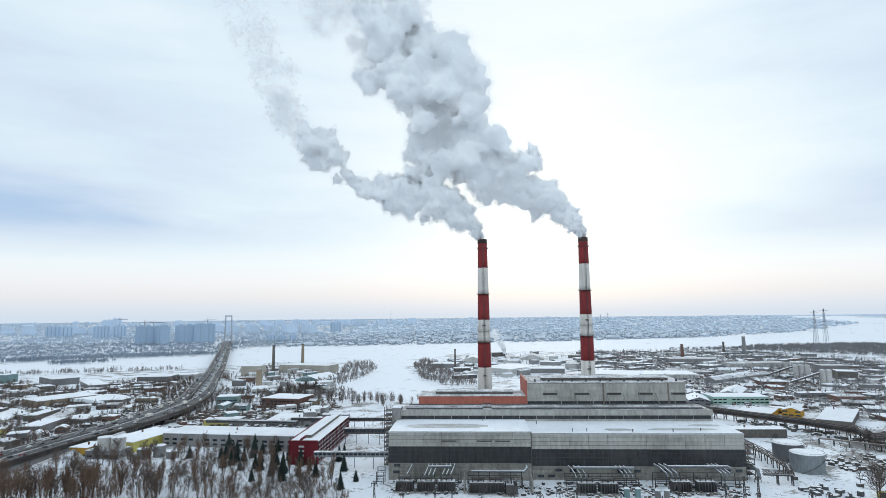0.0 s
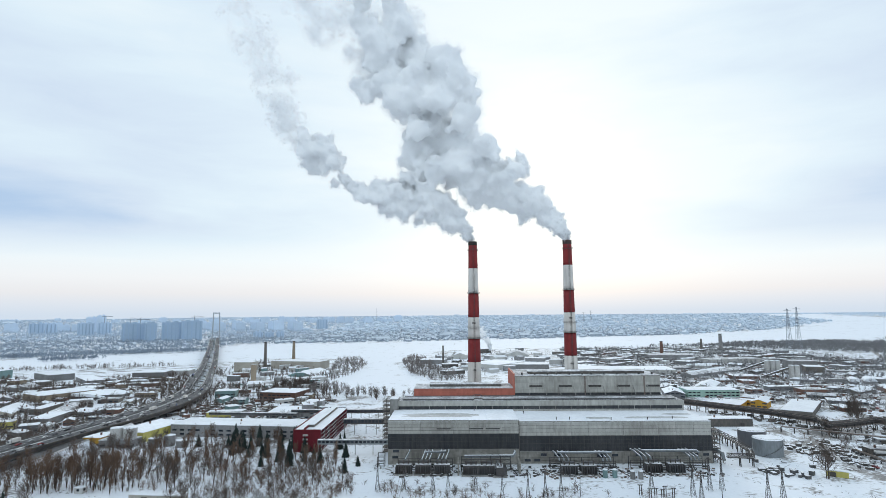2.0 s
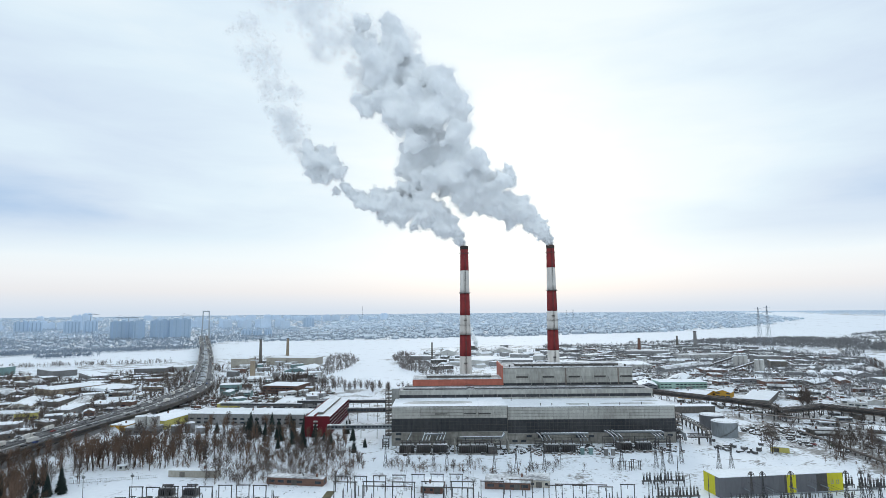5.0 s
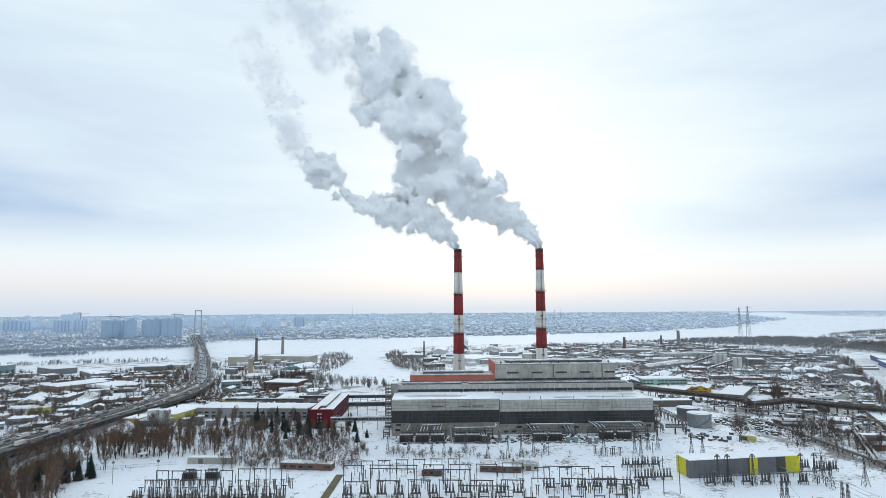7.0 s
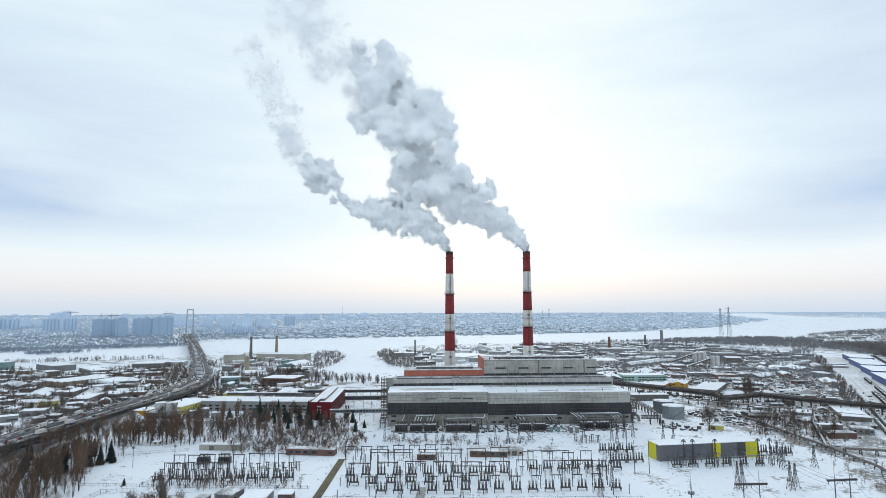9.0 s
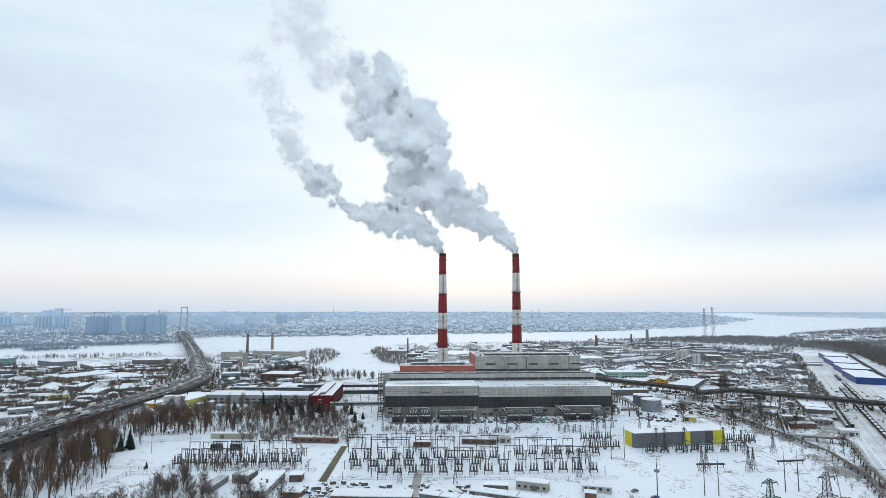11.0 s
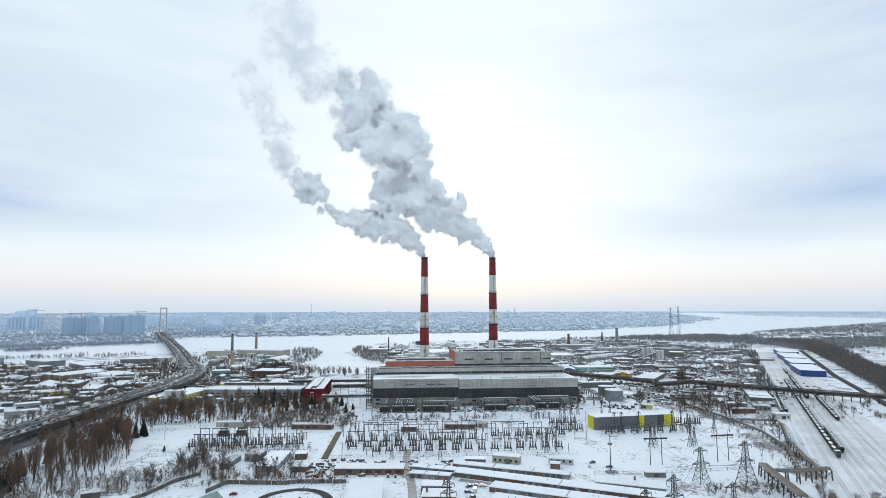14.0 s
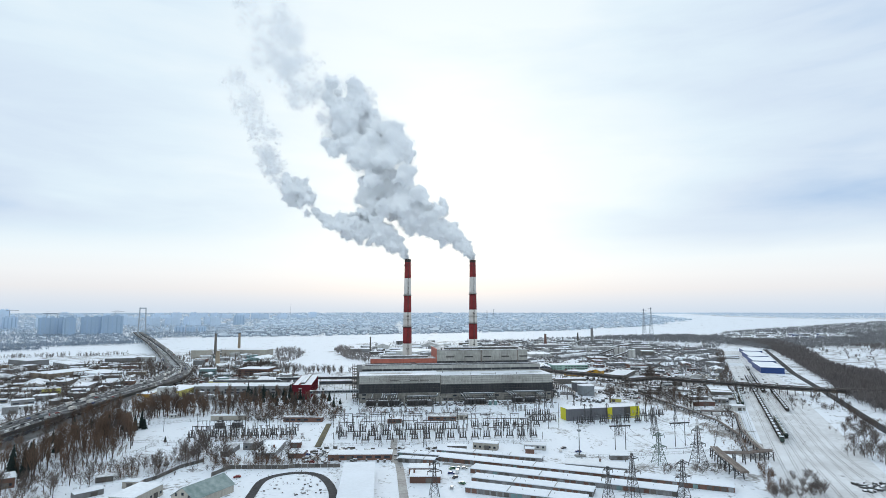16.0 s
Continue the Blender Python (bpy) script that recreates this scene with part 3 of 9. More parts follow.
    part("stair_tower", Geo().box(-3.4, 2.6, 38, 50, -0.5, 37.6), CONCRETE, hall, "grey stair tower at the hall's end")
    part("stair_tower_roof", Geo().slab(-3.6, 2.8, 37.8, 50.2, 37.6, 38.1, 0.3), ROOF_SNOW, hall)
    g = Geo()
    for x in (-8, -5.6):
        for y in (34, 44):
            g.box(x - 0.2, x + 0.2, y - 0.2, y + 0.2, -0.5, 39)
    for k in range(13):
        g.box(-8.2, -3.4, 33.8, 44.2, 3 * k, 3 * k + 0.18)
        g.beam((-8, 34, 3 * k), (-5.6, 34, 3 * k + 3), 0.16)
    part("outside_stair", g, DARK_STEEL, hall, "dark steel outside stair tower")
    g = Geo()
    for x in (220.5, 225.5):
        for y in (4, 12):
            g.box(x - 0.2, x + 0.2, y - 0.2, y + 0.2, -0.5, 22)
    for k in range(7):
        g.box(219.3, 225.8, 3.8, 12.2, 3 * k + 3, 3 * k + 3.2)
        g.beam((220.5, 4, 3 * k), (225.5, 4, 3 * k + 3), 0.16)
    part("outside_stair", g, DARK_STEEL, hall, "dark steel outside stair tower")
    part("lean_to", Geo().box(219.3, 225, 13, 36, -0.5, 13).box(219.3, 224, 14, 30, 13, 17), SLATE, hall, "grey sheet-clad lean-to")
    return hall


def make_boiler_house():
    house = thing("boiler_house", "tall boiler house, one end clad in rusty orange", "power station", (0, 66, 0))
    part("wall_core", Geo().box(93.6, 209.2, 0.3, 48, 30, 50.6), PANEL, house, "pale panelled boiler house wall")
    pm = mesh("panel", Geo().box(0.05, 11.5, 0, 0.3, 0.04, 2.5), PANEL)
    dm = mesh("window_strip", Geo().box(0.1, 11.45, -0.06, 0.25, 0, 2.4), GLAZE)
    for b in range(10):
        for k in range(5):
            put("panel", pm, house, (93.7 + b * 11.55, 0, 38.0 + k * 2.54))
        put("window_strip", dm, house, (93.7 + b * 11.55, 0, 35.4))
    vent = mesh("louvre", Geo().box(0, 10.4, -0.25, 0.02, 0, 1.5).box(0, 10.4, -0.5, -0.2, 1.35, 1.5).box(0, 10.4, -0.4, -0.2, 0.6, 0.75), FRAME)
    for x in (105.2, 128.7, 152.1, 174.8, 198.2):
        put("louvre", vent, house, (x, -0.03, 42.4))
    stay = mesh("raking_pipe", Geo().beam((0, -5, 35), (-1.6, -0.4, 43.5), 0.55, 0.55, 6), CONCRETE)
    for x in (118.5, 130, 141.6, 153.4, 165.2, 177, 188.8, 200.4):
        put("raking_pipe", stay, house, (x, 0, 0))
    pipe = mesh("downpipe", Geo().box(-0.5, 0.5, -0.35, 0.05, 35, 51), RUST_PIPE)
    for x in (149.6, 196.5):
        put("downpipe", pipe, house, (x, 0, 0))
    part("cornice", Geo().box(93.4, 209.5, -0.3, 48.3, 50.6, 51.1), LOWER, house)
    part("roof", Geo().slab(93.6, 209.2, 0, 48, 51.1, 51.6, 0.5), THIN_SNOW, house, "flat roof with patchy snow")
    part("roof_lantern", Geo().box(106, 200, 10, 22, 51.3, 53.6), DARK, house, "long dark roof lantern")
    part("lantern_roof", Geo().slab(105.4, 200.6, 9.4, 22.6, 53.6, 54.1, 0.4), THIN_SNOW, house)
    vents = mesh("roof_vent", Geo().box(-0.6, 0.6, -0.6, 0.6, 0, 1.6).box(-0.9, 0.9, -0.9, 0.9, 1.6, 1.9), DARK_STEEL)
    for k in range(12):
        put("roof_vent", vents, house, (100 + k * 9.3 + (k % 3), 4.5, 51.5))
    part("end_wall", Geo().box(92.4, 93.7, -0.2, 48, 34, 53), ORANGE, house, "rusty red end wall")
    # lower orange end
    part("orange_wall", Geo().box(12.7, 92.4, 0.2, 28, 30, 41.6), ORANGE, house, "rusty orange sheet cladding")
    om = mesh("orange_panel", Geo().box(0.05, 11.3, 0, 0.25, 0.05, 1.9), ORANGE)
    for b in range(7):
        for k in range(3):
            put("orange_panel", om, house, (12.7 + b * 11.38, -0.02, 36.0 + k * 1.95))
        put("window_strip", dm, house, (12.7 + b * 11.38, -0.05, 33.9), size=(0.985, 1, 0.85))
    part("orange_roof", Geo().slab(12.4, 92.4, -0.2, 28.3, 41.6, 42.1, 0.4), THIN_SNOW, house)
    part("orange_lantern", Geo().box(25, 83.5, 8, 18, 41.9, 43.9), DARK, house, "long roof lantern")
    part("orange_lantern_roof", Geo().slab(24.6, 84, 7.6, 18.4, 43.9, 44.4, 0.4), THIN_SNOW, house)
    return house


def make_chimney(x, y, bands, group):
    """A tapered banded chimney with platforms and a ladder; bands: heights from the top down, red first."""
    top = bands[0]
    radius = lambda z: 4.25 + (170 - z) * 0.0172
    c = thing("chimney", "tall chimney banded red and white with soot-black rim", "chimney", (x, y, 0), group=group)
    for k, hi in enumerate(bands):
        lo = bands[k + 1] if k + 1 < len(bands) else -0.5
        steps = [hi + (lo - hi) * i / 4 for i in range(5)]
        part("band", Geo().turned(0, 0, [(radius(z), z) for z in steps[::-1]], 40), RED if k % 2 == 0 else WHITE_PAINT, c,
             "red painted band" if k % 2 == 0 else "weathered white band", True)
    part("rim", Geo().turned(0, 0, [(4.0, top - 3.4), (4.45, top - 3.4), (4.4, top + 0.5), (3.6, top + 0.5), (3.5, top - 2)], 40), SOOT, c, "soot-blackened rim")
    for z in (top - 8, bands[2], bands[2] - 2 + 18 if len(bands) > 9 else bands[4], (bands[3] + bands[4]) / 2):
        r = radius(z)
        ring = part("platform", Geo().turned(0, 0, [(r - 0.1, z - 0.15), (r + 1.0, z - 0.15), (r + 1.0, z), (r - 0.1, z)], 32), DARK_STEEL, c, "steel service platform")
        rail = Geo()
        for i in range(24):
            t = 2 * math.pi * i / 24
            rail.beam(((r + 0.95) * math.cos(t), (r + 0.95) * math.sin(t), z), ((r + 0.95) * math.cos(t), (r + 0.95) * math.sin(t), z + 1.1), 0.07)
        rail.turned(0, 0, [(r + 0.9, z + 1.05), (r + 1.0, z + 1.05), (r + 1.0, z + 1.15), (r + 0.9, z + 1.15)], 32, False)
        part("railing", rail, DARK_STEEL, ring)
    ladder = Geo()
    for side in (-0.35, 0.35):
        ladder.beam((side, -radius(6) - 0.25, 6), (side, -radius(top) - 0.25, top - 1), 0.12)
    for k in range(110):
        z = 8 + k * (top - 10) / 110
        ladder.box(-0.35, 0.35, -radius(z) - 0.3, -radius(z) - 0.2, z, z + 0.08)
    part("ladder", ladder, DARK_STEEL, c, "dark steel ladder")
    part("cable_duct", Geo().beam((0.9, -radius(2) - 0.1, 2), (0.9, -radius(top) - 0.1, top - 4), 0.35), DARK_STEEL, c)
    for z in (bands[-2] - 3 if False else bands[3] - 6, bands[5] - 8):
        r = radius(z)
        fit_ = Geo()
        for i in range(5):
            fit_.box(-1.6 + i * 0.7, -1.3 + i * 0.7, -r - 0.35, -r - 0.05, z, z + 1.6)
        part("beacon_bracket", fit_, DARK_STEEL, c)
    part("footing", Geo().turned(0, 0, [(9.5, -0.5), (9.2, 3), (7.6, 4)], 32), CONCRETE, c, "concrete footing")
    return c


def make_plume(name, branches, seed, group, y=159.8, label="grey-white steam plume drifting from a chimney"):
    """Steam drifting from a chimney. branches: rising lines of (x, z, half width, thickness); each is filled with rounded billows,
    and every billow is clothed in drifting flecks of droplets that thin out towards its edge."""
    rng = np.random.default_rng(seed)
    x0, z0 = branches[0][0][0], branches[0][0][1]
    plume = thing(name, label, "smoke", (x0, y, z0), group=group)
    bm0 = bmesh.new()
    bmesh.ops.create_icosphere(bm0, subdivisions=1, radius=1.08)
    ico_v = np.array([tuple(v.co) for v in bm0.verts])
    ico_f = [tuple(v.index for v in f.verts) for f in bm0.faces]
    bm0.free()
    core, flecks = Geo(), []
    for line in branches:
        for (xa, za, ra, da), (xb, zb, rb, db) in zip(line, line[1:]):
            steps = max(2, int(math.hypot(xb - xa, zb - za) / (0.30 * (ra + rb) / 2)))
            for i in range(steps):
                t = i / steps
                c0 = np.array((xa + (xb - xa) * t - x0, 0.0, za + (zb - za) * t - z0))
                d = da + (db - da) * t
                r = (ra + (rb - ra) * t) * (1.28 if d > 0.85 else 1.5)
                for q in range(6):
                    a, off = rng.uniform(0, 2 * math.pi), r * 0.68 * math.sqrt(rng.uniform())
                    c = c0 + np.array((off * math.cos(a), rng.uniform(-0.6, 0.6) * r, off * math.sin(a)))
                    m = r * rng.uniform(0.22, 0.44)
                    gap = noise.noise(((c[0] + x0) * 0.035, c[1] * 0.035 + seed, (c[2] + z0) * 0.035))
                    if d < 0.85 and gap < 0.35 - 0.75 * d:
                        continue
                    if d > 0.7:
                        core.add([tuple(p) for p in c + ico_v * m * 0.74], ico_f)
                    for _ in range(10):
                        u = rng.normal(size=3)
                        u /= np.linalg.norm(u)
                        s = max(1.2, m * rng.uniform(0.2, 0.45))
                        foot = c + u * m * rng.uniform(0.62, 0.9)
                        if d > 0.7:
                            core.add([tuple(p) for p in foot + ico_v * s * 0.88], ico_f)
                        n = int(8.0 * s * s * (0.35 + 0.65 * d)) + 3
                        way_ = rng.normal(size=(n, 3)) + u * 0.6
                        way_ /= np.linalg.norm(way_, axis=1)[:, None]
                        far_ = s * (0.95 + (0.34 + 0.5 * (1 - d)) * np.clip(rng.normal(size=n), -1.5, 2.4))
                        flecks.append(np.concatenate((foot + way_ * far_[:, None], way_ + u, np.full((n, 1), 0.45 + 0.55 * d)), axis=1))
    if core.v:
        ob = part("billow", core, STEAM, plume, "denser billows of steam", True)
        re = ob.modifiers.new("merge", "REMESH")
        re.mode, re.voxel_size, re.use_smooth_shade = "VOXEL", 1.8, True
        sm = ob.modifiers.new("soften", "SMOOTH")
        sm.factor, sm.iterations = 0.5, 8
        for wide, deep in ((12.0, 4.0), (4.5, 1.6)):
            tex = bpy.data.textures.new("billow", "CLOUDS")
            tex.noise_scale, tex.noise_depth = wide, 2
            curl = ob.modifiers.new("curl", "DISPLACE")
            curl.texture, curl.strength, curl.mid_level, curl.texture_coords = tex, deep, 0.62, "LOCAL"
    pts = np.concatenate(flecks)
    n = len(pts)
    out = pts[:, 3:6] + 0.12 * rng.normal(size=(n, 3))
    out /= np.linalg.norm(out, axis=1)[:, None]
    side = np.cross(out, rng.normal(size=(n, 3)))
    side /= np.linalg.norm(side, axis=1)[:, None]
    third = np.cross(out, side)
    size = rng.uniform(0.35, 0.9, size=(n, 1)) * pts[:, 6:]
    verts = np.stack([pts[:, :3] + size * (side * math.cos(k) + third * math.sin(k)) for k in (0.0, 2.1, 4.2)], axis=1).reshape(-1, 3)
    me = bpy.data.meshes.new("steam_veil")
    me.vertices.add(3 * n)
    me.loops.add(3 * n)
    me.polygons.add(n)
    me.vertices.foreach_set("co", verts.astype(np.float32).ravel())
    me.loops.foreach_set("vertex_index", np.arange(3 * n, dtype=np.int32))
    me.polygons.foreach_set("loop_start", np.arange(0, 3 * n, 3, dtype=np.int32))
    me.materials.append(MIST)
    me.update()
    tagged(put("steam_veil", me, plume), "thin fraying veil of droplets", kind="stuff")
    return plume


def steam_material(name, through_):
    """White droplets; through_: the share of light that they let through."""
    m = bpy.data.materials.new(name)
    m.use_nodes = True
    n, l = m.node_tree.nodes, m.node_tree.links
    n.clear()
    body, lit, both = n.new("ShaderNodeBsdfDiffuse"), n.new("ShaderNodeBsdfTranslucent"), n.new("ShaderNodeMixShader")
    body.inputs[0].default_value = lit.inputs[0].default_value = (0.97, 0.98, 0.99, 1)
    both.inputs[0].default_value = through_
    l.new(body.outputs[0], both.inputs[1])
    l.new(lit.outputs[0], both.inputs[2])
    l.new(both.outputs[0], n.new("ShaderNodeOutputMaterial").inputs[0])
    return m


STEAM, MIST = steam_material("steam", 0.0), steam_material("steam_mist", 0.45)


def snowed(material):
    """The same surface with snow lying on its upward faces."""
    m = material.copy()
    m.name = "snow_topped_" + material.name
    n, l = m.node_tree.nodes, m.node_tree.links
    shader = n["Principled BSDF"]
    under = shader.inputs["Base Color"].links[0].from_socket
    geo_, sep, step, mix = n.new("ShaderNodeNewGeometry"), n.new("ShaderNodeSeparateXYZ"), n.new("ShaderNodeMapRange"), n.new("ShaderNodeMix")
    l.new(geo_.outputs["Normal"], sep.inputs[0])
    l.new(sep.outputs[2], step.inputs[0])
    step.inputs[1].default_value, step.inputs[2].default_value = 0.6, 0.9
    mix.data_type = "RGBA"
    l.new(step.outputs[0], mix.inputs[0])
    l.new(under, mix.inputs[6])
    mix.inputs[7].default_value = (0.80, 0.83, 0.87, 1)
    l.new(mix.outputs[2], shader.inputs["Base Color"])
    return m


THIN_GREY = mat("wet_roof_felt", (0.38, 0.39, 0.39), (0.62, 0.63, 0.65), 0.6, 0.3, 0.06, 0.9, vary=0.0)

make_hall()
make_boiler_house()
make_chimney(64.0, 159.8, [171.6, 145.3, 120.8, 97.4, 76.9, 54.5], "power station chimneys")
make_chimney(157.5, 159.8, [171.9, 147.8, 123.2, 101.4, 81.8, 60.0], "power station chimneys")
make_plume("steam_plume", [
    [(62, 175, 4, 1), (55, 188, 9, 1), (41, 198, 16, 1), (19, 208, 21, 1), (-5, 218, 21, 1), (-26, 223, 15, 1), (-45, 224, 10, 0.95), (-59, 231, 5, 0.9), (-69, 241, 6, 0.9)],
    [(-82, 254, 21, 0.95), (-95, 265, 20, 0.95), (-91, 283, 15, 0.8)],
    [(-112, 284, 13, 0.6), (-129, 304, 17, 0.62), (-140, 321, 13, 0.5), (-132, 346, 23, 0.68), (-141, 363, 19, 0.55), (-156, 384, 20, 0.45), (-173, 405, 19, 0.4), (-184, 438, 17, 0.35)]],
    3, "steam plumes")
make_plume("steam_plume", [
    [(157, 175, 4, 1), (148, 189, 9, 1), (135, 204, 15, 1), (115, 219, 21, 1), (91, 232, 26, 1), (65, 246, 33, 1), (44, 264, 42, 1), (38, 292, 48, 1), (18, 324, 44, 1), (-5, 352, 34, 1),
     (-16, 378, 30, 0.95), (-25, 405, 25, 0.8), (-36, 425, 19, 0.6)],
    [(119, 249, 11, 1), (105, 249, 13, 1)], [(10, 220, 19, 1), (10, 249, 23, 1)], [(-5, 389, 15, 0.6), (10, 417, 12, 0.5)],
    [(-39, 322, 16, 0.8), (-46, 360, 17, 0.6), (-52, 396, 16, 0.5), (-74, 414, 19, 0.5), (-91, 431, 33, 0.62), (-111, 460, 36, 0.6), (-131, 497, 36, 0.55), (-152, 533, 33, 0.5)]],
    9, "steam plumes")
make_plume("steam_wisp", [[(127, 11, 2.5, 0.8), (124, 22, 6, 0.7), (116, 38, 9, 0.6), (104, 56, 10, 0.5), (92, 72, 8, 0.4)]], 21, "", 1011, "small white steam wisp rising beyond the chimneys")


# ---- buildings of the yards and works ----
PANE = mesh("window", Geo().box(-0.8, 0.8, -0.06, 0.05, 0, 1.4), WINDOW)
STRIP = mesh("window", Geo().box(-1.9, 1.9, -0.06, 0.05, 0, 1.5), WINDOW)
GATE = mesh("gate", Geo().box(-1.7, 1.7, -0.1, 0.05, 0, 3.0).box(-1.8, 1.8, -0.16, -0.1, 2.95, 3.15), DARK)
VENT = mesh("roof_vent", Geo().turned(0, 0, [(0.35, 0), (0.35, 1.0), (0.6, 1.0), (0.1, 1.5)], 8), DARK_STEEL)
STACK = mesh("flue", Geo().box(-0.5, 0.5, -0.5, 0.5, 0, 2.2).box(-0.6, 0.6, -0.6, 0.6, 2.2, 2.4), BRICK)
WORDS = {"GREY": "grey rendered", "DARK": "dark weathered", "WHITE": "whitewashed", "TAN": "tan brick", "BRICK": "old red-brick", "BEIGE": "beige rendered",
         "YELLOW": "yellow-clad", "OCHRE": "ochre", "MINT": "mint-green", "TEAL": "pale teal", "BLUE": "blue sheet-clad", "SLATE": "dark grey-clad", "ORANGE": "rust-red"}
WALLS = {"GREY": GREY, "DARK": DARK, "WHITE": WHITE, "TAN": TAN, "BRICK": BRICK, "BEIGE": BEIGE, "YELLOW": YELLOW, "OCHRE": OCHRE, "MINT": MINT, "TEAL": TEAL, "BLUE": BLUE, "SLATE": SLATE, "ORANGE": ORANGE}
rng_b = random.Random(21)
FOOTPRINTS = []


def building(x, y, length, depth, h, turn, wall="GREY", roof="flat", windows=1, snow=None, name="warehouse", label="", clutter=True, group=""):
    """A building whose front left corner stands at (x, y); its front runs along the turn, its depth away from it."""
    material = WALLS[wall]
    snow = snow or rng_b.choice((ROOF_SNOW, ROOF_SNOW, ROOF_SNOW, THIN_SNOW))
    z = rise(x, y)
    b = thing(name, label or f"{WORDS[wall]} {name.replace('_', ' ')} under a snowy {'pitched' if roof != 'flat' else 'flat'} roof", "building", (x, y, z), turn, group)
    c, s = math.cos(radians(turn)), math.sin(radians(turn))
    FOOTPRINTS.append([(x + c * u - s * v, y + s * u + c * v) for u, v in ((-2, -2), (length + 2, -2), (length + 2, depth + 2), (-2, depth + 2))])
    o = 0.35
    if roof == "flat":
        part("wall", Geo().box(0, length, 0, depth, -0.5, h - 0.3), material, b)
        part("roof", Geo().slab(-o, length + o, -o, depth + o, h - 0.3, h + 0.15, 0.5), snow, b, "flat roof under snow")
    elif roof == "vault":
        part("wall", Geo().box(0, length, 0, depth, -0.5, h * 0.45).vault(0.1, length - 0.1, 0, depth, h * 0.45, h - 0.2), material, b)
        part("roof", Geo().vault(-o, length + o, -0.2, depth - 0.2, h * 0.45, h + 0.1), snow, b, "barrel roof under snow")
    else:
        e = h - min(length, depth) * 0.16
        along = "x" if length >= depth else "y"
        part("wall", Geo().box(0, length, 0, depth, -0.5, e).gable(0, length, 0, depth, e, h - 0.25, along), material, b)
        g = Geo()
        if along == "x":
            m = depth / 2
            g.add([(-o, -o, e - 0.15), (length + o, -o, e - 0.15), (length + o, m, h), (-o, m, h), (-o, -o, e + 0.2), (length + o, -o, e + 0.2), (length + o, m, h + 0.3), (-o, m, h + 0.3),
                   (-o, depth + o, e - 0.15), (length + o, depth + o, e - 0.15), (-o, depth + o, e + 0.2), (length + o, depth + o, e + 0.2)],
                  [(4, 5, 6, 7), (0, 1, 5, 4), (7, 6, 11, 10), (9, 8, 10, 11), (0, 4, 7, 3), (5, 1, 2, 6), (3, 7, 10, 8), (6, 2, 9, 11), (1, 0, 3, 2), (2, 3, 8, 9)])
        else:
            m = length / 2
            g.add([(-o, -o, e - 0.15), (-o, depth + o, e - 0.15), (m, depth + o, h), (m, -o, h), (-o, -o, e + 0.2), (-o, depth + o, e + 0.2), (m, depth + o, h + 0.3), (m, -o, h + 0.3),
                   (length + o, -o, e - 0.15), (length + o, depth + o, e - 0.15), (length + o, -o, e + 0.2), (length + o, depth + o, e + 0.2)],
                  [(4, 7, 6, 5), (0, 4, 5, 1), (7, 10, 11, 6), (9, 11, 10, 8), (0, 3, 7, 4), (5, 6, 2, 1), (3, 8, 10, 7), (6, 11, 9, 2), (1, 2, 3, 0), (2, 9, 8, 3)])
        part("roof", g, snow, b, "pitched roof under snow")
    away = math.hypot(x - 30, y + 450)
    rows = max(1, int((h - 1.2) / 3.3))
    side = (length + 0.03, 90) if x < 100 else (-0.03, -90)
    if windows and away > 900:
        pass
    elif windows and away > 620:
        # far off, a storey's windows read as one broken band
        g = Geo()
        for k in range(rows):
            n = max(2, int(length / 5))
            for i in range(n):
                if rng_b.random() < 0.75:
                    g.box(length * i / n + 0.5, length * (i + 1) / n - 0.6, -0.06, 0.04, 1.3 + 3.3 * k, 2.7 + 3.3 * k)
        if g.v:
            tagged(part("window_band", g, WINDOW, b), "broken band of dark windows", kind="stuff")
    elif windows:
        wm = STRIP if length > 24 else PANE
        nx = max(1, min(16, int(length / (5.4 if wm is STRIP else 3.6))))
        ny = max(1, min(8, int(depth / 6)))
        for k in range(rows):
            zz = 1.3 + k * 3.3
            for i in range(nx):
                if rng_b.random() < 0.85:
                    put("window", wm, b, (length * (i + 0.5) / nx, -0.03, zz))
            for i in range(ny):
                if rng_b.random() < 0.8:
                    put("window", PANE, b, (side[0], depth * (i + 0.5) / ny, zz), side[1])
    if h < 11 and length > 6 and away < 640:
        put("gate", GATE, b, (length * rng_b.uniform(0.2, 0.8), -0.05, 0), size=(1, 1, min(1.0, (h - 1) / 3.2)))
    if clutter and length * depth > 150 and away < 900:
        for k in range(rng_b.randint(0, 2)):
            put("roof_vent" if k else "flue", VENT if k else STACK, b, (length * rng_b.uniform(0.1, 0.9), depth * rng_b.uniform(0.15, 0.85), h - 0.4 if roof == "flat" else h - 1.2))
    return b


# west of the viaduct
building(-487, 293, 44, 67, 8, -30, "TAN")
building(-500, 262, 22, 60, 7, 50, "GREY", "pitched")
building(-353, 130, 18, 40, 7, 10, "GREY")
building(-400, 192, 12, 42, 6, 8, "DARK")
building(-369, 165, 16, 74, 6, 18, "WHITE", "pitched")
building(-428, 170, 22, 60, 7, 24, "BEIGE", "pitched")
building(-377, 114, 19, 12, 6.5, 28, "YELLOW", label="lemon-yellow clad store with a snowy flat roof")
building(-336, 98, 14, 12, 7, 30, "SLATE")
building(-324, 112, 12, 16, 5, 45, "WHITE", "pitched")
building(-390, 240, 22, 14, 6.5, 36, "WHITE")
building(-373, 262, 22, 16, 5, 12, "DARK")
building(-444, 304, 60, 44, 7, -16, "GREY", "vault")
building(-469, 357, 28, 24, 6, -2, "DARK")
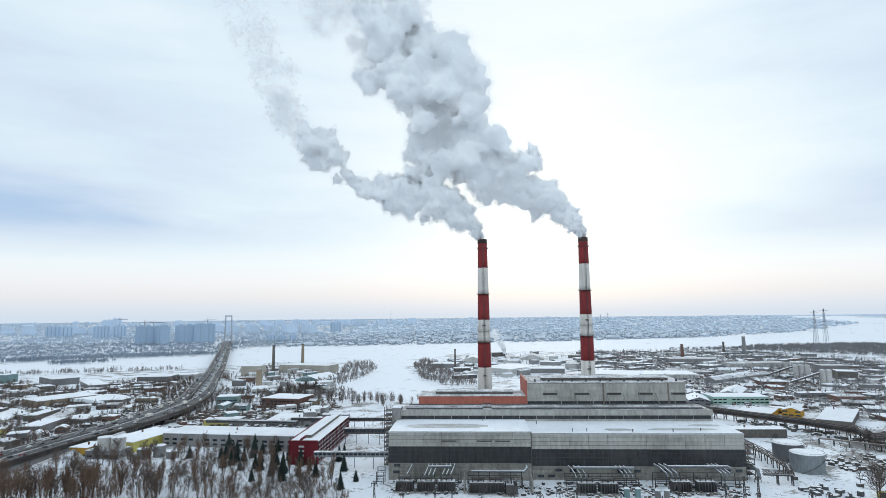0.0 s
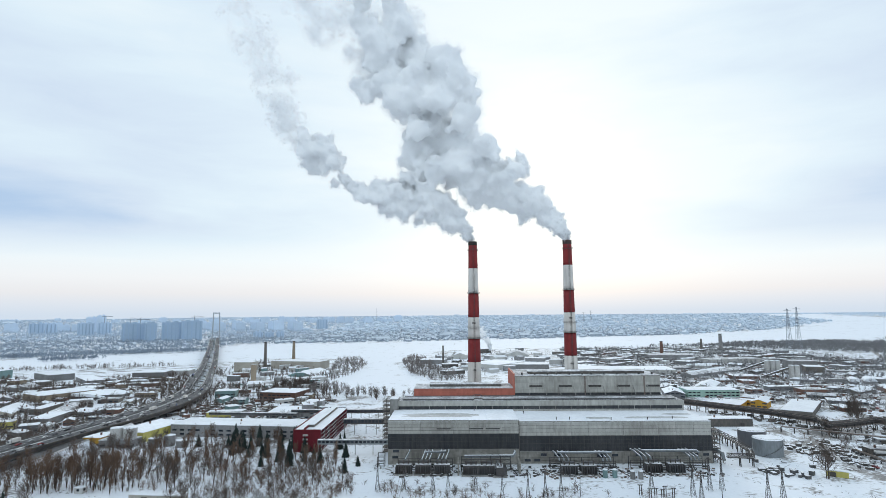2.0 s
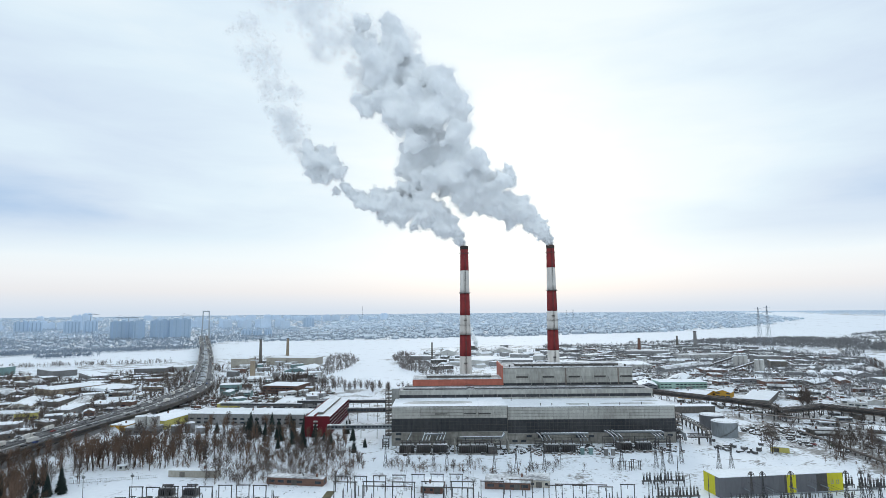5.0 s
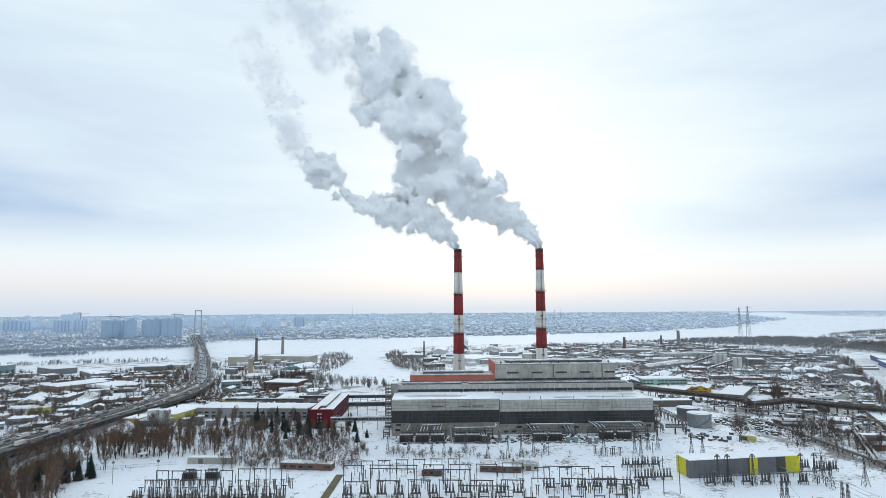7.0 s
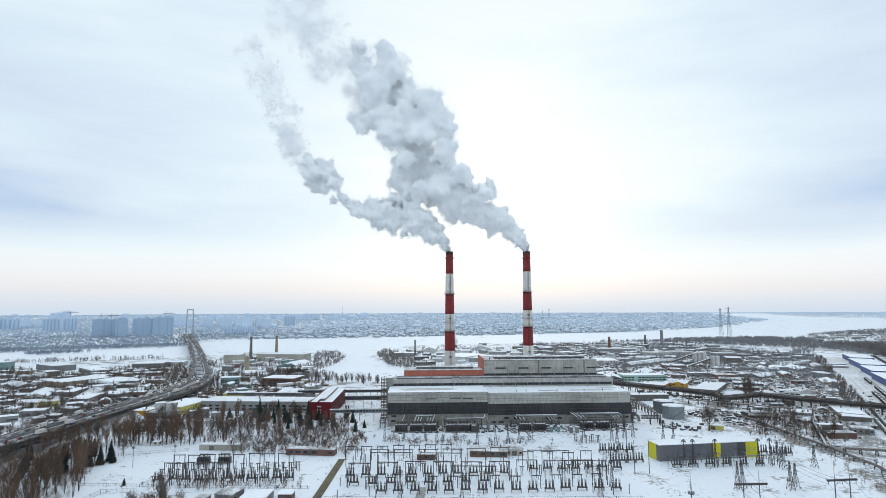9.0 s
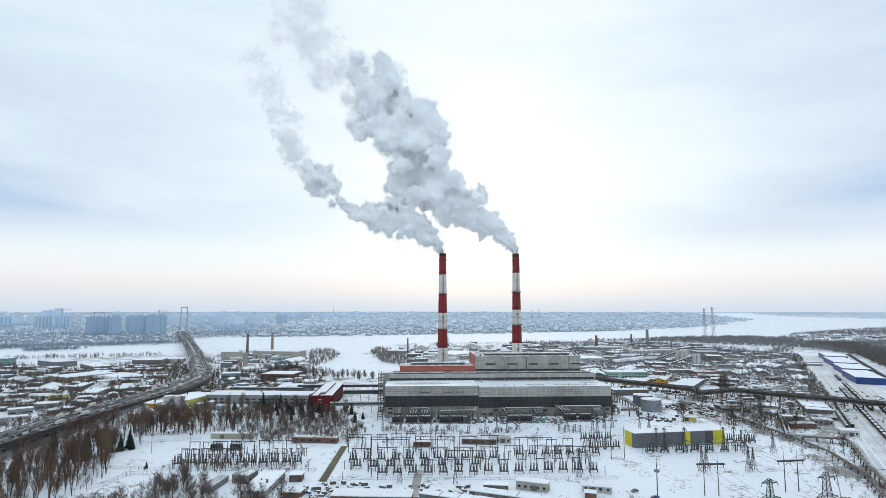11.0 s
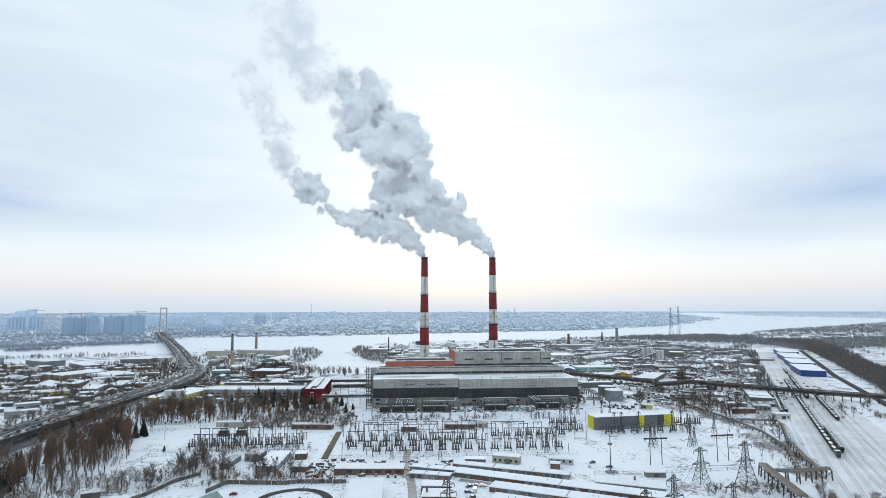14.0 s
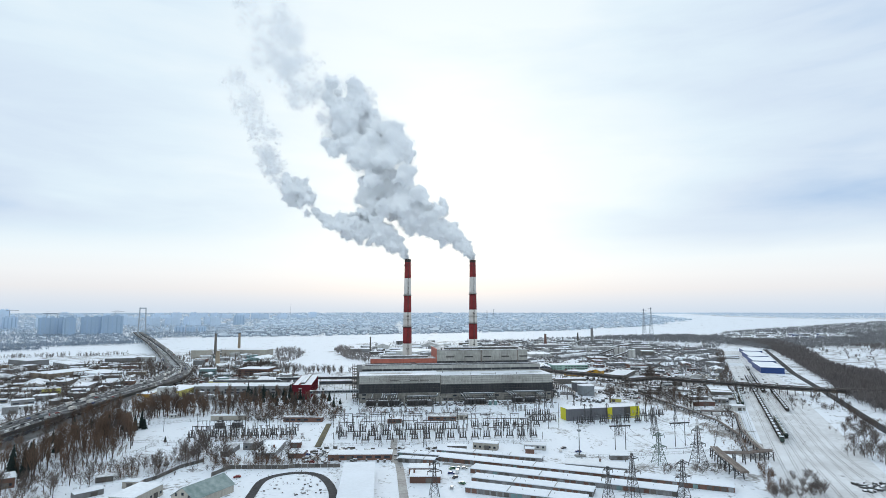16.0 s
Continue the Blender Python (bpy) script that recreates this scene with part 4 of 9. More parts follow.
building(-498, 427, 24, 80, 7, 44, "GREY")
building(-593, 479, 36, 66, 10, 54, "GREY", windows=1)
building(-473, 500, 49, 36, 11, 5, "GREY", windows=1, label="long grey works hall under snow")
building(-452, 556, 42, 30, 8, 7, "WHITE")
building(-706, 500, 18, 24, 15, -3, "TEAL")
building(-570, 374, 24, 52, 7, 10, "GREY", "pitched")
building(-555, 406, 18, 22, 8, 56, "DARK")
building(-349, 217, 30, 18, 5, 22, "DARK", "pitched")
building(-340, 254, 10, 22, 5, 0, "BEIGE", "pitched")
building(-405, 408, 20, 18, 5, 13, "BRICK")
building(-355, 183, 29, 24, 5, -12, "GREY")
building(-322, 134, 9, 12, 6, 28, "BRICK", "pitched", label="small brick-red house with a snowy pitched roof")
# between the viaduct and the plant
building(-247, 52, 15, 19, 7.5, -8, "OCHRE", label="ochre-orange office block with a snowy flat roof")
building(-231.5, 47.5, 26, 14, 6.2, -2, "GREY", clutter=False)
building(-207, 66, 52, 30, 8, 77, "YELLOW", label="yellow-walled dairy hall under a broad snowy roof", windows=0)
building(-197, 90, 112, 30, 10, -6, "GREY", windows=1, snow=ROOF_SNOW, name="factory_hall", label="long grey factory hall with window bands and snowy roof")
building(-199, 162, 23, 14, 7, 5, "YELLOW")
building(-175, 163, 10, 13, 8, -1, "GREY")
building(-159, 209, 27, 12, 6, -6, "BEIGE", label="peach-beige low block with a snowy roof")
building(-141, 166, 36, 40, 6, 0, "GREY", snow=ROOF_SNOW)
building(-103, 161, 10, 18, 14, 21, "GREY", windows=1)
building(-184, 267, 45, 36, 12, -11, "BRICK", windows=1)
building(-189, 436, 47, 20, 7, 40, "WHITE")
building(-233, 534, 48, 60, 9, -18, "TEAL", "pitched")
building(-306, 668, 101, 40, 14, -14, "BEIGE", windows=1, name="factory_hall", label="long pale beige factory hall beside the river")
building(-353, 609, 32, 30, 17, -4, "BEIGE", windows=1)
building(-265, 455, 6, 6, 26, -4, "TAN", windows=0, clutter=False, name="water_tower", label="slim square tan brick tower")
building(-247, 290, 24, 18, 10, 10, "TEAL", windows=1)
building(-231, 253, 9, 22, 7, 0, "TEAL", "pitched")
building(-208, 248, 14, 14, 8, 6, "TEAL", "pitched")
building(-243, 386, 18, 38, 6, 19, "WHITE")
building(-150, 262, 20, 14, 6, -8, "WHITE")
building(-120, 232, 18, 12, 7, -4, "GREY")
# behind the plant, along the river
building(62, 655, 70, 90, 9, -38, "WHITE", name="factory_hall", label="broad pale factory hall with a snowy saw roof")
building(36, 850, 30, 90, 13, -5, "WHITE", "pitched")
building(154, 915, 55, 70, 12, -6, "WHITE", "pitched")
building(114, 636, 96, 40, 8, -4, "GREY", snow=ROOF_SNOW)
building(218, 550, 91, 70, 8, -20, "WHITE", snow=ROOF_SNOW)
building(307, 456, 48, 60, 7, -2, "GREY", "pitched")
building(310, 540, 90, 60, 7, -3, "WHITE", snow=ROOF_SNOW)
building(-30, 745, 50, 34, 8, -8, "GREY")
building(20, 655, 28, 20, 7, 12, "DARK")
building(455, 824, 88, 50, 8, -5, "GREY")
building(530, 704, 110, 40, 8, 12, "WHITE")
building(403, 483, 150, 18, 7, 36, "GREY", "pitched")
building(410, 508, 120, 12, 6, 40, "WHITE", "pitched")
building(352, 356, 24, 70, 7, -32, "WHITE", "pitched")
# east yard
building(291, 286, 22, 40, 9, -14, "SLATE", "pitched")
building(320, 292, 60, 28, 8.5, -1, "MINT", windows=1, snow=ROOF_SNOW, name="workshop", label="mint-green clad workshop with a snowy roof")
building(266, 122, 42, 13, 7, 0, "DARK", windows=0, snow=ROOF_SNOW)
building(311, 217, 30, 36, 6, -37, "OCHRE", windows=0, snow=ROOF_SNOW, clutter=False)
building(355, 218, 16, 20, 9, -37, "OCHRE", "pitched", windows=1, label="ochre house with dark windows and snowy roof")
building(352, 236, 12, 10, 6, -37, "OCHRE")
building(361, 173, 26, 80, 6, -37, "DARK", windows=0, snow=ROOF_SNOW, name="warehouse", label="big white-roofed warehouse in the east yard")
building(600, 525, 25, 30, 12, -20, "DARK")
building(607, 573, 40, 30, 16, -4, "GREY", windows=1)
building(626, 408, 14, 30, 6, -5, "GREY")
building(568, 314, 12, 40, 7, -22, "BRICK", "pitched")
building(648, 396, 28, 50, 7, -5, "GREY", "pitched")
building(696, 426, 22, 60, 7, -26, "GREY", "pitched")
building(628, 313, 18, 32, 6, -5, "GREY")
building(570, 232, 20, 50, 6, -28, "TAN", "pitched")
building(486, 159, 16, 24, 6, -16, "WHITE", "pitched")
building(383, 20, 15, 20, 5, -32, "GREY")
building(337, 20, 21, 10, 5, -3, "DARK")
building(585, 405, 11, 34, 7, -30, "GREY", "vault", windows=0, name="hangar")
building(602, 400, 14, 36, 8, -30, "GREY", "vault", windows=0, name="hangar")
building(416, 2, 22, 66, 4.5, -28, "DARK", "flat", windows=0, snow=ROOF_SNOW, label="long low dark shed with a broad snowy roof")
building(352, -66, 22, 10, 4.5, -4, "BRICK", windows=0)
building(374, -96, 13, 9, 5, -12, "WHITE", windows=1)
building(385, -49, 15, 12, 4.5, -25, "GREY")
# warehouses by the railway
for x, y, length, depth, turn in ((636, 205, 33, 106, -30), (706, 315, 36, 92, -30), (768, 411, 34, 128, -30), (852, 541, 36, 100, -30)):
    building(x, y, length, depth, 9.5, turn, "BLUE", "flat", windows=0, snow=ROOF_SNOW, name="warehouse", label="blue sheet-clad warehouse with a snowy roof", group="blue warehouses")
# near yard
building(-18, -230, 43, 12, 4, -6, "BRICK", name="garage_block", label="long brick garage block with a snowy flat roof")
building(26.6, -112, 12.5, 16, 4.2, -6, "BRICK", name="hut", snow=ROOF_SNOW)
building(-66.6, -92.5, 35, 7, 4.4, -9, "BRICK", name="store")
building(-134, -76, 32, 5, 4.4, -5, "BEIGE", windows=0, name="store")
building(63.7, -105, 26, 15, 4.2, -8, "BRICK", name="store")
building(89.6, -103, 12, 14, 4.4, -8, "BEIGE", name="store", snow=THIN_SNOW)
building(85, -212.5, 18, 7, 5, -25, "BEIGE", windows=1, name="office", label="beige-yellow two-storey yard office")
building(121.7, -218.7, 16, 6.5, 3.6, -20, "WHITE", windows=1, name="cabin")
building(134, -270.5, 38, 14, 3.4, -26, "GREY", windows=0, name="store")
building(33.8, -269.4, 17, 10, 4, -8, "BRICK", windows=0, name="store", snow=ROOF_SNOW)
building(33, -287, 18, 13, 4, -8, "BRICK", windows=0, name="store", snow=ROOF_SNOW)
building(-92.5, -210, 5.5, 22, 3.8, -8, "GREY", "flat", windows=0, name="shed")
building(-81, -192.5, 10, 13, 5, -12, "GREY", windows=1, name="shed")
building(-68, -219.5, 13.5, 37, 4.2, -4, "GREY", "flat", windows=0, name="shed", snow=ROOF_SNOW)
building(-47.7, -192, 7.5, 8, 4.2, 0, "BRICK", windows=0, name="hut", label="small orange-brick hut with a snowy roof")
building(-45.2, -221, 10, 8, 3.6, -8, "BRICK", windows=0, name="hut")
building(-7.5, -328, 18.5, 68, 6, -1.5, "WHITE", windows=0, snow=SNOW, clutter=False, name="warehouse", label="pale warehouse with an unbroken snow roof")
building(-110, -312, 24, 14, 6.2, 74, "BEIGE", windows=1, name="office", label="beige two-storey office with rows of windows")
building(-206, -272, 16, 14, 6, 30, "BRICK", windows=1, name="house")
building(-147, -292, 14, 7, 3.2, 40, "GREY", windows=0, name="shed")
building(-130.4, -274.5, 9.5, 5, 4, -8, "BEIGE", windows=0, name="kiosk")
building(275.5, -27, 11.5, 4, 3.8, -30, "YELLOW", windows=0, clutter=False, name="cabin", label="small lemon-yellow cabin on the snow")
building(119, -232, 6, 5, 4.5, -20, "BRICK", "pitched", windows=0, name="hut")
building(66, -214, 14, 6, 3.4, -10, "DARK", windows=0, name="shed")
building(-175, -61, 5, 4, 3.4, -8, "WHITE", windows=1, clutter=False, name="kiosk", label="small white guard kiosk under the poplars")
building(-150, -262, 9, 6, 3.4, 20, "DARK", windows=0, name="shed")
building(172, -255, 12, 4, 3.2, -8, "GREY", windows=0, name="shed")


def green_shed():
    b = thing("shed", "shed with a green sheet roof streaked with snow", "building", (-94, -305, 0), -31)
    part("wall", Geo().box(0, 16, 0, 28, -0.5, 4.2).gable(0, 16, 0, 28, 4.2, 9.0, "y"), BEIGE, b)
    g = Geo()
    for s, (x0, x1) in enumerate(((-0.6, 8), (16.6, 8))):
        g.add([(x0, -0.6, 3.9), (x0, 28.6, 3.9), (x1, 28.6, 9.1), (x1, -0.6, 9.1), (x0, -0.6, 4.15), (x0, 28.6, 4.15), (x1, 28.6, 9.35), (x1, -0.6, 9.35)],
              [(4, 7, 6, 5) if s == 0 else (4, 5, 6, 7), (0, 1, 2, 3), (0, 3, 7, 4), (1, 5, 6, 2), (0, 4, 5, 1)])
    part("roof", g, GREEN_ROOF, b, "grey-green sheet roof")
    put("window", PANE, b, (3.5, -0.05, 4.4))
    put("window", PANE, b, (8, -0.05, 5.2))
    put("window", PANE, b, (12.5, -0.05, 4.4))
    part("door", Geo().box(5.6, 10.4, -0.12, 0.02, 0, 3.6), BRICK, b, "rust-red double door")
    for k, (y, w) in enumerate(((4, 1.2), (13, 0.9), (20, 1.1))):
        part("snow_streak", Geo().add([(0.3, y, 4.4), (0.3, y + w, 4.4), (7.4, y + 2 + w, 9.05), (7.4, y + 2, 9.05)], [(0, 3, 2, 1)]), SNOW, b)


green_shed()


def red_office():
    """The crimson works office with its long glazed side."""
    b = thing("office_building", "crimson five-storey works office with long window bands", "building", (-75.2, 34, 0))
    L, D, H = 20.3, 99, 15.4
    part("wall", Geo().box(0, L, 0, D, -0.5, H), CRIMSON, b)
    part("roof", Geo().slab(-0.2, L + 0.2, -0.2, D + 0.2, H, H + 0.3, 0.4), ROOF_SNOW, b, "flat roof under snow")
    part("parapet", Geo().box(7.2, 8.2, 2, D, H, H + 1.6).box(-0.2, L + 0.2, -0.3, 0.3, H, H + 1.0).box(-0.3, 0.2, 0, D, H, H + 0.8), CRIMSON, b, "crimson parapet")
    part("roof_house", Geo().box(8.2, 12.5, 12, D - 4, H + 0.2, H + 2.2), DARK, b, "dark raised roof strip")
    part("roof_house_snow", Geo().slab(8, 12.7, 11.8, D - 3.8, H + 2.2, H + 2.5, 0.3), ROOF_SNOW, b)
    wm = mesh("window", Geo().box(-0.04, 0.06, -1.9, 1.9, 0, 1.7), WINDOW)
    pm = mesh("spandrel", Geo().box(-0.04, 0.10, -2.1, 2.1, 0, 0.9), WHITE)
    for k in range(5):
        for i in range(22):
            put("window", wm, b, (L, 4 + i * 4.3, 1.5 + 2.9 * k))
            put("spandrel", pm, b, (L, 4 + i * 4.3, 0.5 + 2.9 * k), label="pale spandrel panel")
    fin = mesh("fin", Geo().box(-0.1, 0.45, -0.12, 0.12, 0, H - 0.4), CRIMSON)
    for i in range(23):
        put("fin", fin, b, (L, 1.85 + i * 4.3, 0.2))
    sm = mesh("window", Geo().box(-1.9, 1.9, -0.06, 0.05, 0, 1.3), WHITE)
    for k in range(4):
        put("window", sm, b, (9.0, -0.03, 2.6 + 3 * k), label="pale stair window")
    return b


red_office()


def gallery(name, p, q, z0, z1, w, material, label, spacing=12):
    """An enclosed or open footbridge on posts."""
    d = Vector((q[0] - p[0], q[1] - p[1], 0))
    b = thing(name, label, "gallery", (*p, 0), math.degrees(math.atan2(d.y, d.x)))
    n = max(2, int(d.length / spacing))
    part("body", Geo().box(0, d.length, -w / 2, w / 2, z0, z1), material, b)
    part("roof", Geo().slab(-0.1, d.length + 0.1, -w / 2 - 0.2, w / 2 + 0.2, z1, z1 + 0.3, 0.2), THIN_SNOW, b)
    post = mesh("post", Geo().box(-0.25, 0.25, -0.25, 0.25, -0.5, z0), CONCRETE)
    for k in range(n + 1):
        put("post", post, b, (0.3 + (d.length - 0.6) * k / n, (w / 2 - 0.3) * (-1) ** k, 0))
    pane = mesh("window", Geo().box(0.3, 2.7, -w / 2 - 0.04, w / 2 + 0.04, z0 + 1.2, z1 - 0.6), WINDOW)
    for k in range(int(d.length / 3)):
        put("window", pane, b, (3 * k, 0, 0))
    return b


gallery("footbridge", (-54.7, 26), (-0.2, 26), 7.6, 10.8, 3.2, GALV, "grey enclosed footbridge on concrete posts")
gallery("pipe_gallery", (-50, 96), (-3, 96), 8.5, 12.5, 4, DARK_STEEL, "dark steel pipe gallery on posts", 8)
gallery("pipe_gallery", (-110, 146), (-3, 146), 9, 12.0, 4, DARK_STEEL, "dark steel pipe gallery on posts", 8)
gallery("pipe_gallery", (-190, 150), (-104, 142), 7, 9.5, 4, STEEL, "grey pipe gallery beyond the factory", 8)


# ---- tanks, silos and lone chimneys ----
def tank(x, y, r, h, material, label, ladder=True, group=""):
    t = thing("storage_tank", label, "tank", (x, y, 0), group=group)
    part("shell", Geo().turned(0, 0, [(r, -0.3), (r, h * 0.33), (r + 0.06, h * 0.33), (r + 0.06, h * 0.35), (r, h * 0.35), (r, h * 0.66), (r + 0.06, h * 0.66), (r + 0.06, h * 0.68), (r, h * 0.68), (r, h)], 40), material, t)
    part("top", Geo().turned(0, 0, [(r + 0.1, h), (r + 0.1, h + 0.25), (r * 0.55, h + 0.7), (0.05, h + 0.95)], 40), ROOF_SNOW, t, "shallow cone under snow")
    if ladder:
        g = Geo()
        for k in range(28):
            a = -2.4 + k * 0.075
            z = h * k / 28
            g.box(math.cos(a) * (r + 0.4) - 0.35, math.cos(a) * (r + 0.4) + 0.35, math.sin(a) * (r + 0.4) - 0.35, math.sin(a) * (r + 0.4) + 0.35, z, z + 0.12)
            g.beam((math.cos(a) * (r + 0.8), math.sin(a) * (r + 0.8), z), (math.cos(a) * (r + 0.8), math.sin(a) * (r + 0.8), z + 1.1), 0.06)
        part("stair", g, DARK_STEEL, t)
        rail = Geo().turned(0, 0, [(r - 0.05, h + 1.0), (r + 0.05, h + 1.0), (r + 0.05, h + 1.1), (r - 0.05, h + 1.1)], 40, False)
        for k in range(20):
            a = 2 * math.pi * k / 20
            rail.beam((r * math.cos(a), r * math.sin(a), h), (r * math.cos(a), r * math.sin(a), h + 1.05), 0.06)
        part("railing", rail, DARK_STEEL, t)
    return t


tank(271.5, 53, 9.6, 11.5, SLATE, "dark grey riveted storage tank with snow on top", group="fuel tanks")
tank(268.5, 25, 9.8, 11.4, GALV, "pale grey steel storage tank with snow on top", group="fuel tanks")
for x, y in ((-221.5, 54.6), (-211, 54.4)):
    tank(x, y, 5.0, 7.6, WHITE, "squat white silo standing on a grey flat roof", False, "white silos").location.z = 6.55
for x, y, h in ((-189, 50, 7), (-180, 56, 8), (-168, 52, 5)):
    tank(x, y, 4.2, h, GREY, "squat grey tank beside the dairy hall", False)
for x in (-89, -79, -70):
    tank(x, 186, 4.0, 8, GALV, "squat grey water-treatment tank under snow", False, "treatment tanks")
for x, y in ((552, 549), (560, 548), (568, 547)):
    tank(x, y, 3.9, 19, WHITE, "tall white cement silo", False, "cement silos")
for x, y in ((540, 461), (547.5, 460)):
    tank(x, y, 3.7, 20, WHITE, "tall white cement silo", False, "cement silos")


def conveyor(p, q, z0, z1):
    d = Vector((q[0] - p[0], q[1] - p[1], 0))
    c = thing("conveyor", "sloping enclosed conveyor gallery roofed with snow", "conveyor", (*p, 0), math.degrees(math.atan2(d.y, d.x)))
    L = d.length
    part("duct", Geo().add([(0, -1.5, z0), (0, 1.5, z0), (0, 1.5, z0 + 2.5), (0, -1.5, z0 + 2.5), (L, -1.5, z1), (L, 1.5, z1), (L, 1.5, z1 + 2.5), (L, -1.5, z1 + 2.5)],
                           [(0, 3, 2, 1), (4, 5, 6, 7), (0, 1, 5, 4), (1, 2, 6, 5), (3, 7, 6, 2), (0, 4, 7, 3)]), DARK, c)
    part("duct_snow", Geo().add([(0, -1.7, z0 + 2.52), (0, 1.7, z0 + 2.52), (L, 1.7, z1 + 2.52), (L, -1.7, z1 + 2.52), (0, -1.4, z0 + 2.9), (0, 1.4, z0 + 2.9), (L, 1.4, z1 + 2.9), (L, -1.4, z1 + 2.9)],
                                [(4, 7, 6, 5), (0, 3, 7, 4), (1, 5, 6, 2), (0, 4, 5, 1), (3, 2, 6, 7)]), SNOW, c)
    for k in range(1, 4):
        part("trestle_leg", Geo().box(L * k / 4 - 0.3, L * k / 4 + 0.3, -1.2, 1.2, -0.5, z0 + (z1 - z0) * k / 4), DARK_STEEL, c)


conveyor((500, 470), (538, 462), 1, 15)
conveyor((512, 560), (549, 551), 1, 15)


def brick_stack(x, y, h, r, material, label):
    s = thing("factory_chimney", label, "chimney", (x, y, 0))
    part("shaft", Geo().turned(0, 0, [(r * 1.25, -0.5), (r * 1.2, 3), (r, 3.2), (r * 0.7, h)], 20), material, s)
    part("rim", Geo().turned(0, 0, [(r * 0.82, h - 1.5), (r * 0.85, h), (r * 0.5, h), (r * 0.5, h - 2)], 20), SOOT, s)
    for k in range(5):
        z = h * (0.2 + 0.15 * k)
        rr = r - r * 0.3 * z / h + 0.06
        part("hoop", Geo().turned(0, 0, [(rr, z), (rr, z + 0.3)], 20), DARK_STEEL, s)


brick_stack(-325, 690, 48, 3.2, DARK, "dark sooty brick factory chimney")
brick_stack(-286, 745, 47, 3.4, TAN, "tan brick factory chimney")
brick_stack(18, 705, 38, 2.0, DARK, "thin dark boiler chimney by the river")
brick_stack(243, 330, 26, 2.6, GREY, "short grey steel flue behind the boiler house")
brick_stack(500, 880, 34, 4.0, BRICK, "brown brick factory stack far behind")
brick_stack(690, 1010, 44, 5.0, GREY, "stout grey process tower")
brick_stack(660, 1050, 30, 3.0, DARK, "thin dark stack far behind the plant")


def switch_hall():
    """The grey and yellow switchgear hall."""
    b = thing("switchgear_hall", "grey switchgear hall with bright yellow bays", "building", (190.5, -124.5, 0), 6.5)
    L, D, H = 74, 15, 10.6
    part("wall", Geo().box(0.1, L - 0.1, 0.15, D - 0.1, -0.5, H - 0.3), SLATE, b)
    for x0, x1, m in ((0, 38.5, SLATE), (38.5, 40, FRAME), (40, 45.5, LEMON), (45.5, 58, SLATE), (58, 64.5, FRAME), (64.5, L, LEMON)):
        n = max(1, round((x1 - x0) / 3.2))
        pm = mesh("cladding_panel", Geo().box(0.03, (x1 - x0) / n - 0.03, 0, 0.15, 0, H), m)
        for k in range(n):
            put("cladding_panel", pm, b, (x0 + (x1 - x0) * k / n, 0, 0), label="bright yellow panel" if m is LEMON else "")
    part("end_panel", Geo().box(-0.05, 0.1, 4, D, 0, H), LEMON, b, "bright yellow end wall")
    part("end_panel", Geo().box(-0.05, 0.1, 0, 4, 0, H), SLATE, b)
    part("end_panel", Geo().box(L - 0.1, L + 0.05, 0, D, 0, H), LEMON, b, "bright yellow end wall")
    part("roof", Geo().slab(-0.1, L + 0.1, -0.1, D + 0.1, H - 0.1, H + 0.25, 0.4), ROOF_SNOW, b, "flat roof under snow")
    sign = mesh("emblem", Geo().box(0, 1.6, -0.05, 0, 0, 0.35).box(0, 0.35, -0.05, 0, 0, 2.2).box(1.25, 1.6, -0.05, 0, 0, 2.2), GALV)
    for x in (66.5, 70.0):
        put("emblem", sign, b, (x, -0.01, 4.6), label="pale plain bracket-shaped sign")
    duct = mesh("bus_duct", Geo().tube([(0, -0.4, 4.5), (0, -6, 4.5), (0, -6, 2.6)], 0.35, 8), GALV)
    for x in (14, 27, 41, 52, 60):
        put("bus_duct", duct, b, (x, 0, 0))
    part("bus_duct", Geo().tube([(4, -6, 2.6), (L + 14, -6, 2.6)], 0.35, 8), GALV, b, "long pale bus duct")
    prop = mesh("duct_prop", Geo().box(-0.1, 0.1, -6.1, -5.9, -0.3, 2.3), STEEL)
    for k in range(16):
        put("duct_prop", prop, b, (5 + k * 5.4, 0, 0))
    part("gate", Geo().box(60, 63, -0.08, 0.02, 0, 4), DARK, b)
    return b


switch_hall()


# ---- viaduct and river bridge ----
LEFT = curve([(-284, -640), (-285, -300), (-286, -113), (-288, -30), (-286, 20), (-281, 85), (-278, 155), (-287, 250), (-303, 320), (-333, 390), (-404, 580), (-475, 750), (-630, 1115), (-760, 1410), (-818, 1545), (-910, 1760)], 6)
RIGHT = curve([(-262, -640), (-262, -300), (-261, -172), (-258, -88), (-256, -38), (-254, 10), (-249, 76), (-241, 148), (-247, 235), (-276, 343), (-350, 520), (-414, 680), (-575, 1060), (-708, 1370), (-785, 1548), (-876, 1762)], 6)
DECK = 8.2


def deck_z(y):
    return DECK + 4 * min(max((y - 500) / 700, 0), 1)


